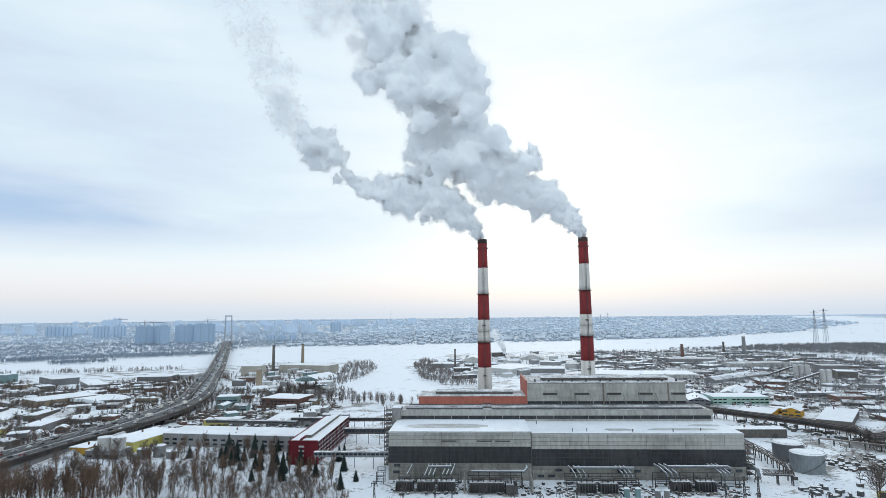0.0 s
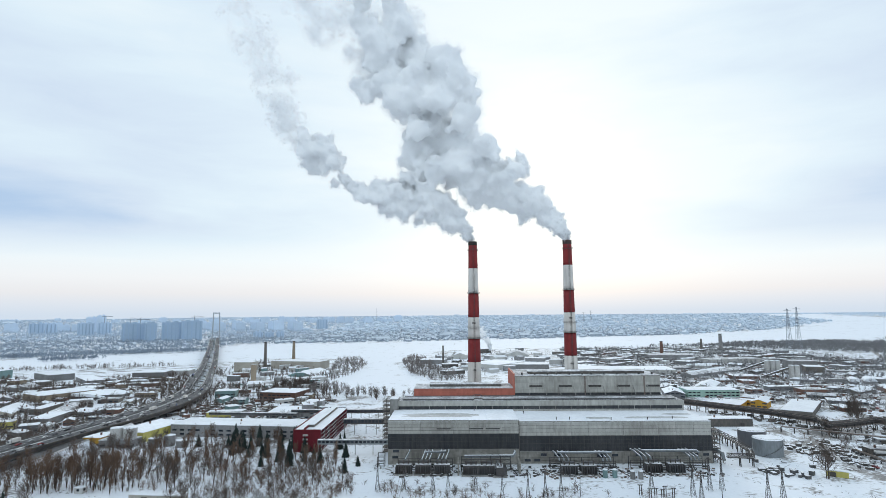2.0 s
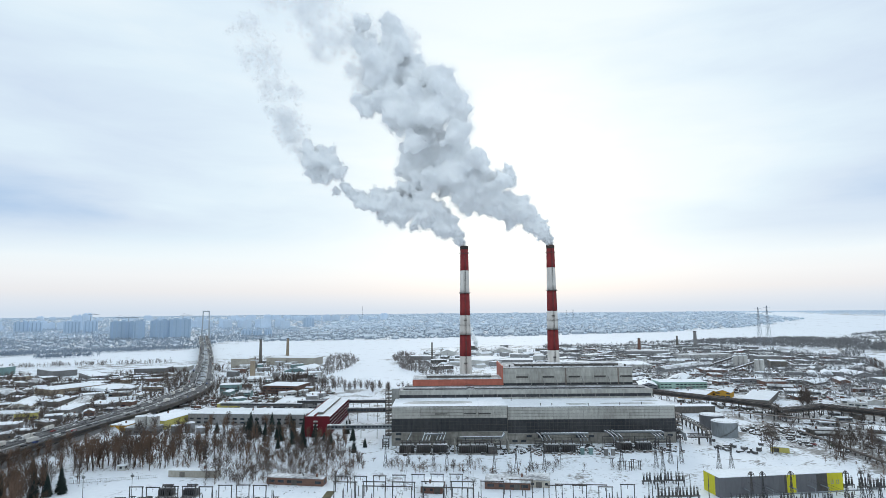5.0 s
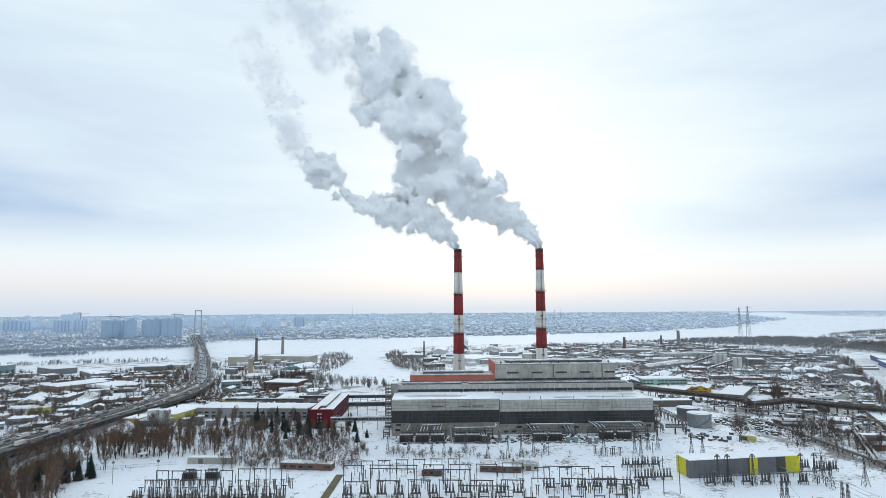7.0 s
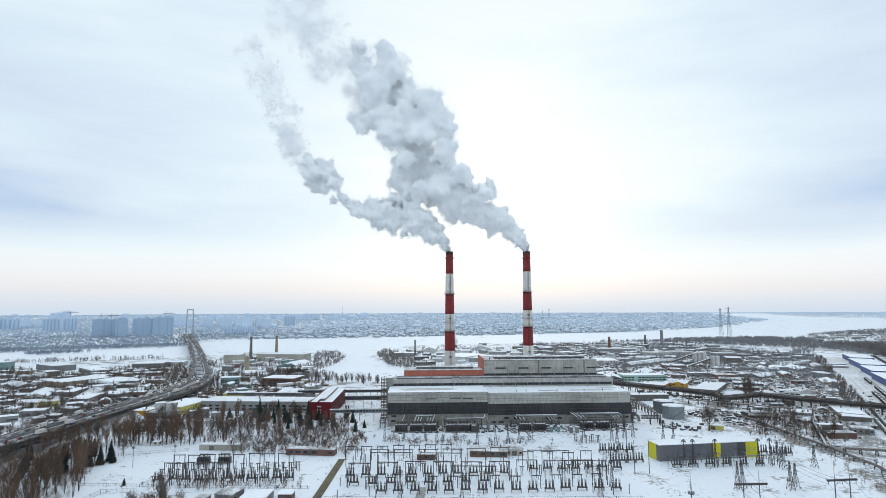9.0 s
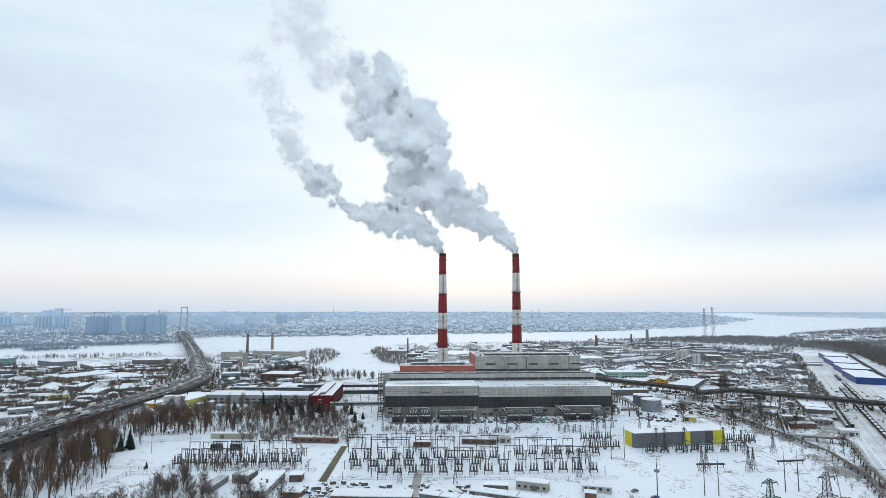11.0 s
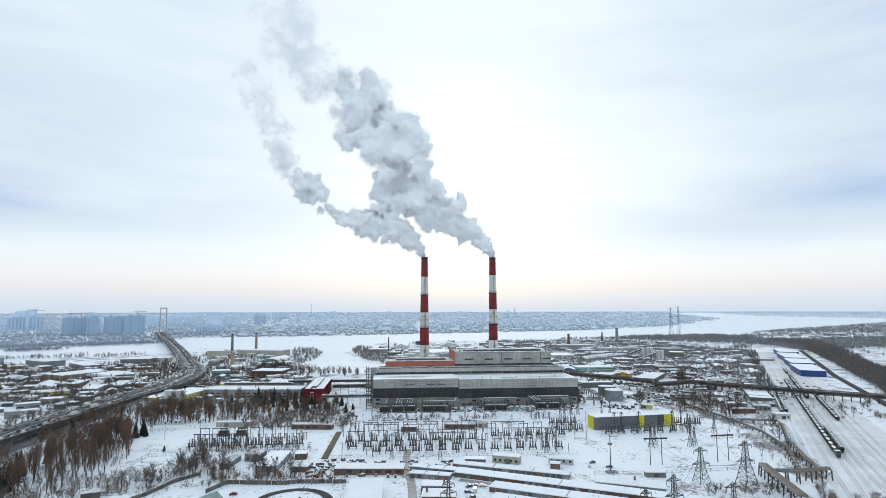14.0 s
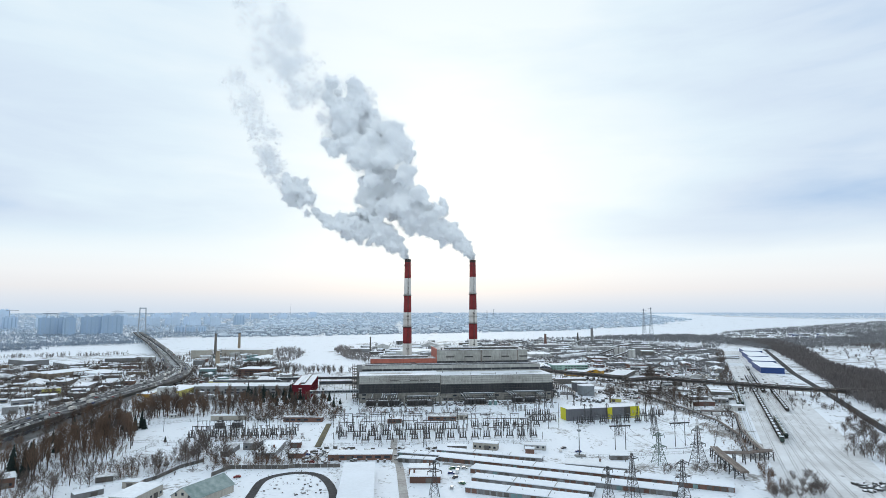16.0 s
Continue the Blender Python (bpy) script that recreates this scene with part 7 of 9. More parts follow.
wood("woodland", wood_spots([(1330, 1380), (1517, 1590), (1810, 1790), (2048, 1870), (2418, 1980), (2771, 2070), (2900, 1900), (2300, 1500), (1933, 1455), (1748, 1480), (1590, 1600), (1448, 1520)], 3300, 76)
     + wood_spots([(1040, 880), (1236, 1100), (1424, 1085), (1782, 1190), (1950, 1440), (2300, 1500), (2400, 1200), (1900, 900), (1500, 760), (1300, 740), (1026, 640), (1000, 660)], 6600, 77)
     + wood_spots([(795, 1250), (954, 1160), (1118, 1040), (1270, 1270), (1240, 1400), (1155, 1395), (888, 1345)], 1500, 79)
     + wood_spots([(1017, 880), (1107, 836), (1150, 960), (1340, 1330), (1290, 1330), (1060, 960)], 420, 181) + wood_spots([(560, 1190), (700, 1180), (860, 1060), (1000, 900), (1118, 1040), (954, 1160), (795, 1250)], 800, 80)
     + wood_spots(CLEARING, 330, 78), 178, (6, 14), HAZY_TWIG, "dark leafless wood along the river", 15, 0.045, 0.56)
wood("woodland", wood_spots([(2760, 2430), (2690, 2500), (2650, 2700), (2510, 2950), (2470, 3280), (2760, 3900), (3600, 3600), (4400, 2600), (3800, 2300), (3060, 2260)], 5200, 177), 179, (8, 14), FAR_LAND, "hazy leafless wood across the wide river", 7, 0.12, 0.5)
wood("riverside_trees", wood_spots([(-71, 800), (-40, 570), (14, 450), (60, 470), (20, 600), (-20, 820), (-60, 930)], 520, 81)
     + wood_spots([(-150, 450), (-130, 545), (-128, 700), (-170, 860), (-215, 850), (-190, 640), (-190, 470)], 330, 82)
     + wood_spots([(-145, 400), (-128, 350), (-100, 320), (-20, 300), (-10, 330), (-90, 345), (-120, 400), (-140, 440)], 75, 83)
     + wood_spots([(-200, 300), (-130, 300), (-130, 400), (-190, 430)], 160, 84)
     + wood_spots([(-860, 610), (-640, 670), (-520, 720), (-520, 750), (-650, 708), (-830, 650)], 170, 85), 86, (6, 13), SHORE_TWIG, "leafless trees along the frozen bay", 30, 0.028, 0.38)
wood("riverside_trees", wood_spots([(-150, 310), (-60, 280), (-8, 262), (4, 296), (-40, 312), (-100, 326)], 24, 294) + wood_spots([(-205, 330), (-150, 320), (-146, 400), (-180, 440)], 60, 295), 296, (11, 20), TWIG, "tall leafless trees round the bay's end", 60, 0.02, 0.34)
wood("undergrowth", wood_spots([(-226, -28), (-150, -38), (-60, -60), (-30, -40), (-34, 4), (-84, 24), (-96, 70), (-160, 72), (-236, 34), (-246, -10)], 430, 190) + wood_spots([(-262, -130), (-215, -96), (-208, -62), (-236, -40), (-258, -60)], 22, 290)
     + wood_spots([(-222, -240), (-200, -254), (-166, -250), (-160, -205), (-163, -168), (-178, -130), (-188, -98), (-214, -104), (-222, -140)], 150, 191) + wood_spots([(-240, -300), (-165, -300), (-165, -258), (-240, -262)], 130, 192)
     + wood_spots([(-222, -50), (-212, -62), (-144, -63), (-118, -56), (-122, -36), (-172, -36), (-206, -38)], 80, 193) + wood_spots([(-126, -228), (-40, -236), (-36, -222), (-70, -226), (-100, -208), (-112, -180), (-124, -196)], 90, 194)
     + wood_spots([(-100, -94), (-22, -97), (-16, -30), (-40, -8), (-92, -20)], 260, 298) + wood_spots([(300, -50), (330, -90), (470, -60), (560, 60), (420, 60), (320, -10)], 170, 195) + wood_spots([(256, 20), (330, 20), (420, 150), (300, 150)], 60, 196) + wood_spots([(290, -40), (316, -60), (312, -140), (284, -250), (262, -250), (296, -150)], 50, 198) + wood_spots([(-130, -172), (-36, -176), (-36, -160), (-128, -158)], 60, 199) + wood_spots([(-62, -66), (-20, -66), (100, -86), (100, -76), (-30, -50), (-120, -64), (-118, -74)], 90, 200) + wood_spots([(255, -300), (290, -250), (318, -190), (336, -140), (328, -140), (296, -210), (268, -262), (244, -310)], 15, 292) + wood_spots([(-88, -246), (-10, -243), (-8, -230), (-92, -228)], 130, 299) + wood_spots([(-150, -262), (-112, -250), (-114, -226), (-160, -232)], 70, 300) + wood_spots([(256, -288), (266, -284), (238, -336), (226, -336)], 70, 297) + wood_spots([(398, -180), (440, -170), (420, -230), (370, -280), (340, -330), (330, -320)], 70, 293), 197, (2.5, 7.5), RUSSET, "thin leafless saplings and scrub in the snow", 30, 0.02, 0.46)
wood("scrub", wood_spots([(-110, -96), (-22, -99), (-16, -34), (-40, -8), (-92, -20)], 300, 501) + wood_spots([(-226, -28), (-150, -38), (-60, -60), (-34, 4), (-84, 24), (-96, 70), (-160, 72), (-236, 34)], 220, 502)
     + wood_spots([(458, -108), (474, -114), (500, -94), (488, -84)], 26, 506) + wood_spots([(446, -152), (452, -164), (412, -226), (398, -216)], 34, 507) + wood_spots([(366, -246), (372, -252), (352, -276), (344, -268)], 14, 508) + wood_spots([(-20, -62), (100, -84), (160, -70), (100, -50), (-10, -44)], 60, 503) + wood_spots([(-150, -262), (-40, -240), (-36, -222), (-120, -200), (-160, -232)], 90, 504), 505, (2.5, 7), TWIG, "rounded leafless bushes in the snow", 44, 0.024, 0.6)
wood("district_trees", wood_spots([(-250, 180), (-110, 150), (-100, 280), (-250, 420), (-300, 400)], 480, 291) + wood_spots(WEST, 2300, 91) + wood_spots([(-420, 60), (-300, 40), (-300, 120), (-420, 160)], 120, 191) + wood_spots([(-380, 560), (-300, 420), (-230, 300), (-120, 300), (-250, 760), (-380, 780)], 420, 94)
     + wood_spots([(-320, -100), (-300, -100), (-300, 60), (-330, 60)], 60, 95)
     + [rail_point(a, random.Random(a).uniform(-36, -20)) for a in range(330, 1000, 3)] + wood_spots([(300, -60), (336, -96), (400, -60), (480, 40), (430, 80), (330, 20)], 60, 396), 393, (6, 13), TWIG, "leafless brown trees among the western sheds", 30, 0.026, 0.36)
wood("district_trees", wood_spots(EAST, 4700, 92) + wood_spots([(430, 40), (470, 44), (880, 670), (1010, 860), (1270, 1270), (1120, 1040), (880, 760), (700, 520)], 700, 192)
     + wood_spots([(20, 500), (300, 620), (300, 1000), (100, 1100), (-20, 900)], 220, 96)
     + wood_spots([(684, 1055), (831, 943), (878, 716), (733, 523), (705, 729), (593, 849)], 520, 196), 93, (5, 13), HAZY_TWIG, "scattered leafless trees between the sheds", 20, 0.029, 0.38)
wood("thicket", wood_spots([(415, 152), (429, 152), (430, 168), (417, 170)], 15, 601), 602, (15, 27), TWIG, "dense clump of tall brown leafless trees", 60, 0.011, 0.24)
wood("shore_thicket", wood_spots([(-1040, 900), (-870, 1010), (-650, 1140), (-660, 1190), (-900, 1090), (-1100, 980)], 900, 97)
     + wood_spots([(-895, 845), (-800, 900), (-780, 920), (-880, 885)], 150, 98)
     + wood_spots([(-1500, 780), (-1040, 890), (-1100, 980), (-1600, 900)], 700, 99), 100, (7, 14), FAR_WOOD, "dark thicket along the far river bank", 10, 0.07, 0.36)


# ---- the far bank ----
FAR = [(-4300, 1100), (-1100, 960), (-868, 1080), (-660, 1190), (-700, 1330), (-632, 1515), (-196, 1565), (69, 1692), (384, 1756), (652, 1884), (954, 1978), (1267, 2166), (1549, 2284), (1870, 2566),
       (2080, 2730), (2115, 3340), (2310, 4400), (2500, 4900), (-3000, 4600), (-4600, 2600)]


def far_bank():
    rng = random.Random(111)
    walls, roofs, spots, n = (Geo(), Geo()), (Geo(), Geo()), [], 0
    while n < 6000:
        r = 1750 + 3180 * rng.random() ** 0.8
        a = rng.uniform(-58, 43)
        x, y = 30 + r * math.sin(radians(a)), -450 + r * math.cos(radians(a))
        if r > 4930 or not inside(x, y, FAR):
            continue
        if x < -620 and rng.random() < 0.88:
            spots += [(x + rng.uniform(-40, 40), y + rng.uniform(-12, 12)) for _ in range(2)]
            continue
        n += 1
        for _ in range(3):
            spots.append((x + rng.uniform(-30, 30), y + rng.uniform(-30, 30)))
        t = rng.uniform(0, math.pi)
        c, s = math.cos(t), math.sin(t)
        l, w, h = rng.uniform(5, 9), rng.uniform(4, 6), rng.uniform(3, 6.5)
        if rng.random() < 0.02:
            l, w, h = l * 3, w * 2, h * 1.6
        z = rise(x, y)
        q = [(x + c * u - s * v, y + s * u + c * v) for u, v in ((-l, -w), (l, -w), (l, w), (-l, w))]
        # past about 2900 m, materials with more haze in their colour
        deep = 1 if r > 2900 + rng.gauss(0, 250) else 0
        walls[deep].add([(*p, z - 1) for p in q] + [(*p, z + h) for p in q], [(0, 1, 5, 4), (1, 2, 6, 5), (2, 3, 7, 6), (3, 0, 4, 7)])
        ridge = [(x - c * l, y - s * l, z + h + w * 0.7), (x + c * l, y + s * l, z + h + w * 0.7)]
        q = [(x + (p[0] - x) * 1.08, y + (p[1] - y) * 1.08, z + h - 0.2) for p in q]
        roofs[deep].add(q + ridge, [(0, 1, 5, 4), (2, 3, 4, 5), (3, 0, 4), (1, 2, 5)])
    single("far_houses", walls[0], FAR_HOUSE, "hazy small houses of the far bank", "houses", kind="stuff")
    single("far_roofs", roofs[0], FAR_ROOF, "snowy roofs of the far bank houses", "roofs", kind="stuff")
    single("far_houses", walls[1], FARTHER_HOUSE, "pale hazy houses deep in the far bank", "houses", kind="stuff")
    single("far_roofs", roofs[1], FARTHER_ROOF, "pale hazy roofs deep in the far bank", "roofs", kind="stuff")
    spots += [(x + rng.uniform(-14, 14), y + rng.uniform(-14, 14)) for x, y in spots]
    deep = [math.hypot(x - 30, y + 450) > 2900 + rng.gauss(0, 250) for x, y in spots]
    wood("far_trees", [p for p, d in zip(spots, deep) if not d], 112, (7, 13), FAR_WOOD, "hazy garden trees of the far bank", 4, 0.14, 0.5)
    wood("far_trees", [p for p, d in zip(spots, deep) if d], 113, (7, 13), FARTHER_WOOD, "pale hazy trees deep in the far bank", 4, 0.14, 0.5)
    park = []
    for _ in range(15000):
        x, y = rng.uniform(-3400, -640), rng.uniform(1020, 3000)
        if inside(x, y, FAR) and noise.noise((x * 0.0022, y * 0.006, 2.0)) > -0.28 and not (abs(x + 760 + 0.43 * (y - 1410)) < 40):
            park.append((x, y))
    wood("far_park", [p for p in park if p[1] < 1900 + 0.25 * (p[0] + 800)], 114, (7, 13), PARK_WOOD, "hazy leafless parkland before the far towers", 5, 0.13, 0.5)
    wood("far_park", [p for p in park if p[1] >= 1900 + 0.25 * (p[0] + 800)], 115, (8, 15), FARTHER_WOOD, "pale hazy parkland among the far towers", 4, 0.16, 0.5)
    # a ridge coloured to match the bluish haze, closing the distance
    g, m = Geo(), 160
    for i in range(m + 1):
        a = radians(-75 + 150 * i / m)
        x, y = 30 + 4960 * math.sin(a), -450 + 4960 * math.cos(a)
        z = 74 + 7 * noise.noise((i * 0.07, 1.3, 0)) + 3 * noise.noise((i * 0.3, 4.3, 0))
        g.v += [(x, y, 20), (x, y, z), (x * 1.01, y * 1.012, z)]
    for i in range(m):
        g.f += [(3 * i, 3 * i + 3, 3 * i + 4, 3 * i + 1), (3 * i + 1, 3 * i + 4, 3 * i + 5, 3 * i + 2)]
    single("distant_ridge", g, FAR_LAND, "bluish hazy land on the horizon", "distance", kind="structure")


far_bank()


def high_rise(x, y, w, d, top, turn, wall, crown=False):
    z = rise(x, y)
    h = top - z
    b = thing("tower_block", "hazy blue-grey high-rise block across the river", "tower block", (x, y, z), turn, "far tower blocks")
    part("wall", Geo().box(-w / 2, w / 2, 0, d, -2, h), HAZED_TOWER_WALLS[wall], b)
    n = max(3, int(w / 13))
    sm = mesh("window_strip", Geo().box(-2.4, 2.4, -0.25, 0.05, 4, h - 3), HAZED_TOWER_GLASS)
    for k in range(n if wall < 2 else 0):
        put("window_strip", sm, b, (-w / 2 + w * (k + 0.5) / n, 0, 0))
    part("roof_block", Geo().box(-w * 0.3, -w * 0.1, d * 0.2, d * 0.8, h, h + 4).box(w * 0.1, w * 0.32, d * 0.2, d * 0.8, h, h + 5), HAZED_TOWER_WALLS[wall], b)
    if crown:
        g = Geo()
        for k in range(6):
            g.box(-w / 2 + w * k / 5.001 - 0.7, -w / 2 + w * k / 5.001 + 0.7, 0, 1.5, h, h + 9)
        g.box(-w / 2 - 0.7, w / 2 + 0.7, 0, 1.5, h + 8, h + 9.5)
        part("crown_frame", g, HAZED_TOWER_WALLS[wall], b)
    return b


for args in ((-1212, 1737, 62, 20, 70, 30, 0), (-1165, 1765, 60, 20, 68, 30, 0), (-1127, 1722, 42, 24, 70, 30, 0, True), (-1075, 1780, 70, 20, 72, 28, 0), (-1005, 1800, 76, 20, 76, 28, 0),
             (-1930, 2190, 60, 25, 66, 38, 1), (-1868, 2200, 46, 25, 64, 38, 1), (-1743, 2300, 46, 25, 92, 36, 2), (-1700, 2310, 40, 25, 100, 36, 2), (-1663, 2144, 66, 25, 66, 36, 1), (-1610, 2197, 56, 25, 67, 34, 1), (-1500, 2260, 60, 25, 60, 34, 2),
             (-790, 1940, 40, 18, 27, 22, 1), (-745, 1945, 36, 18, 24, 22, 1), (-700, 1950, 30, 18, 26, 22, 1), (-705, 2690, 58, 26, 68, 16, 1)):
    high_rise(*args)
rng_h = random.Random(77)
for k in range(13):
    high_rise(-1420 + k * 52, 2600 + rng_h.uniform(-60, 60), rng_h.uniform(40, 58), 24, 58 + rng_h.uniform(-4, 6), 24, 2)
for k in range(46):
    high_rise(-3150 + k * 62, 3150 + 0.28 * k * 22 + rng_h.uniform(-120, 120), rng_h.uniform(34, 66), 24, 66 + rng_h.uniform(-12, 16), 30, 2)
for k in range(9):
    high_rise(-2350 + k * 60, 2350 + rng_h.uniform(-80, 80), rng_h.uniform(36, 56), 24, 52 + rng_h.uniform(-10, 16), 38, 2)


def mast(x, y, h, w, material, label, name="radio_mast", arms=()):
    """A slender lattice mast."""
    m = thing(name, label, "mast", (x, y, rise(x, y)))
    for i in range(4):
        t = math.pi / 4 + i * math.pi / 2
        part("leg", Geo().beam((w * math.cos(t), w * math.sin(t), -0.5), (w * 0.12 * math.cos(t), w * 0.12 * math.sin(t), h), max(0.5, w * 0.09)), material, m)
    g = Geo()
    n = 12
    for k in range(n):
        z0, z1 = h * k / n, h * (k + 1) / n
        r0, r1 = w * (1 - 0.88 * k / n), w * (1 - 0.88 * (k + 1) / n)
        for i in range(4):
            t0, t1 = math.pi / 4 + i * math.pi / 2, math.pi / 4 + (i + 1) * math.pi / 2
            g.beam((r0 * math.cos(t0), r0 * math.sin(t0), z0), (r1 * math.cos(t1), r1 * math.sin(t1), z1), max(0.3, w * 0.05), n=3)
    for z, a in arms:
        g.beam((-a, 0, z), (a, 0, z), max(0.5, w * 0.07)).beam((-a, 0, z), (0, 0, z + a * 0.25), 0.4).beam((a, 0, z), (0, 0, z + a * 0.25), 0.4)
    tagged(part("bracing", g, material, m), "thin lattice bracing", kind="stuff")
    return m


# Steel colour paled by haze mixed in, for far masts and cranes
FAR_STEEL = mat("distant_steel", (0.24, 0.27, 0.31), (0.30, 0.33, 0.36), 0.7, vary=0.0)
mast(887, 1063, 104, 8, FAR_STEEL, "tall river-crossing transmission tower", "transmission_tower", ((99, 10), (86, 13), (73, 10)))
mast(921, 1081, 108, 8, FAR_STEEL, "tall river-crossing transmission tower", "transmission_tower", ((103, 10), (89, 13), (76, 10)))
mast(844, 3200, 62, 7, FAR_STEEL, "distant transmission tower on the far bank", "transmission_tower", ((58, 10), (48, 14)))
mast(893, 3220, 70, 7, FAR_STEEL, "distant transmission tower on the far bank", "transmission_tower", ((66, 10), (55, 14)))
mast(-560, 3760, 85, 4, FAR_STEEL, "thin radio mast far across the river")
for x, y, top in ((-1240, 1780, 86), (-1190, 1760, 84), (-1010, 1830, 92), (-1640, 2240, 84)):
    c = thing("tower_crane", "hazy tower crane over the high-rise blocks", "crane", (x, y, rise(x, y)), 30)
    part("tower", Geo().box(-1, 1, -1, 1, -1, top), FAR_STEEL, c)
    part("jib", Geo().box(-12, 34, -0.8, 0.8, top - 1, top + 0.8), FAR_STEEL, c)
    part("apex", Geo().beam((0, 0, top), (0, 0, top + 8), 1.2).beam((0, 0, top + 8), (28, 0, top), 0.5), FAR_STEEL, c)


# ---- pipe bridges ----
def pipe_rack(name, pts, z, pipes, label, step=11.0, width=5.0, truss=True, lower=True):
    """Pipes carried on trestles along points. pipes: (offset, height over the beam, radius, material)."""
    r = thing(name, label, "pipe bridge", (0, 0, 0))
    pts = [Vector((*p, 0)) for p in pts]
    def frame_at(k):
        d = (pts[min(k + 1, len(pts) - 1)] - pts[max(k - 1, 0)]).normalized()
        return Vector((-d.y, d.x, 0))
    for off, up, rad, m in pipes:
        part("pipe", Geo().tube([pts[k] + frame_at(k) * off + Vector((0, 0, z + up + rad)) for k in range(len(pts))], rad, 8), m, r)
    for a, b in zip(pts, pts[1:]):
        d = b - a
        n = max(1, round(d.length / step))
        u = d.normalized()
        s = Vector((-u.y, u.x, 0))
        for i in range(n):
            p = a + d * (i / n)
            g = Geo()
            for e in (-1, 1):
                g.beam(p + s * (e * width * 0.55) + Vector((0, 0, -0.5)), p + s * (e * width * 0.42) + Vector((0, 0, z)), 0.75)
            g.beam(p - s * width * 0.6 + Vector((0, 0, z - 0.2)), p + s * width * 0.6 + Vector((0, 0, z - 0.2)), 0.5)
            if lower:
                g.beam(p - s * width * 0.55 + Vector((0, 0, 1)), p + s * width * 0.45 + Vector((0, 0, z - 1)), 0.36)
                g.beam(p + s * width * 0.55 + Vector((0, 0, 1)), p - s * width * 0.45 + Vector((0, 0, z - 1)), 0.36)
            part("trestle", g, DARK_STEEL, r)
        if truss:
            for e in (-1, 1):
                g = Geo()
                o = s * (e * width * 0.5)
                g.beam(a + o + Vector((0, 0, z)), b + o + Vector((0, 0, z)), 0.7).beam(a + o + Vector((0, 0, z + 2.4)), b + o + Vector((0, 0, z + 2.4)), 0.55)
                m = max(2, round(d.length / 3.2))
                for i in range(m):
                    p, q = a + d * (i / m) + o, a + d * ((i + 1) / m) + o
                    g.beam(p + Vector((0, 0, z if i % 2 else z + 2.4)), q + Vector((0, 0, z + 2.4 if i % 2 else z)), 0.32)
                g.beam(a + o + Vector((0, 0, z + 1.2)), b + o + Vector((0, 0, z + 1.2)), 0.4)
                part("truss", g, DARK_STEEL, r)
    return r


DARK_PIPE = mat("dark_lagging", (0.085, 0.075, 0.07), (0.20, 0.19, 0.185), 0.7, 0.5, 0.1, 0.6, vary=0.15)
RACK = [(-1.5, 0, 0.6, DARK_PIPE), (0.1, 0, 0.7, RUST_PIPE), (1.6, 0, 0.6, DARK_PIPE), (0.4, 2.4, 0.3, DARK_PIPE), (-1.7, 2.3, 0.28, RUST_PIPE), (-0.9, -2.6, 0.4, DARK_PIPE), (1.0, -2.6, 0.45, DARK_PIPE), (-2.1, -2.6, 0.4, RUST_PIPE), (2.1, -2.6, 0.4, DARK_PIPE), (0.0, -1.5, 0.5, DARK_PIPE)]
pipe_rack("pipe_bridge", [(262, 262), (280, 212), (310, 177), (337, 145), (357, 110), (350, 85), (374, 93), (403, 106), (428, 74), (470, 33), (502, -2), (540, -31), (580, -54), (720, -130)], 8.0, RACK, "long dark steel pipe bridge on trestles", 8.5)
pipe_rack("pipe_bridge", [(254, 92), (252.5, 41), (249, 12), (242, -6), (226, -4)], 5.5, [(-0.7, 0, 0.35, PIPE), (0.5, 0, 0.35, PIPE)], "narrow pipe bridge from the hall's corner", 9, 2.4, True, False)
pipe_rack("pipe_run", [(320, 100), (366, 66), (408, 30), (440, 2)], 4.0, [(-0.9, 0, 0.45, RUST_PIPE), (0.6, 0, 0.5, PIPE)], "low pipe run on short trestles", 9, 3, False, False)
pipe_rack("pipe_run", [(336, 15), (361, 8), (386, -1), (352, -58), (324, -104)], 3.4, [(-1.6, 0, 0.75, PIPE), (1.4, 0, 0.75, PIPE)], "pair of snowy lagged pipes on low trestles", 10, 4.5, False, False)
pipe_rack("pipe_run", [(332, 30), (328, -50), (326, -100), (321, -150), (302, -206), (271, -257)], 1.8, [(-1.0, 0, 0.5, DARK_PIPE), (0.8, 0, 0.5, RUST_PIPE)], "rusty pipe pair along the fence", 10, 3.4, False, False)
pipe_rack("pipe_run", [(330, -111), (357, -121), (350, -138), (316, -191), (294, -233), (279, -267)], 3.2, [(-1.3, 0, 0.75, RUST_PIPE), (1.0, 0, 0.8, PIPE)], "thick lagged pipes beside the railway", 10, 4, False, False)
pipe_rack("pipe_run", [(279, -271), (256, -275), (244, -272)], 6.0, [(-0.9, 0, 0.8, RUST_PIPE), (0.9, 0, 0.8, RUST_PIPE)], "thick rusty pipes on a high trestle", 8, 4, False, True)
pipe_rack("pipe_run", [(246, -258), (244.7, -262), (238, -281), (233, -297), (227, -316)], 6.0, [(-1.7, 0, 0.8, RUST_PIPE), (0.0, 0, 0.8, RUST_PIPE), (1.7, 0, 0.8, RUST_PIPE)], "three thick rusty pipes on a high trestle", 8, 5, False, True)


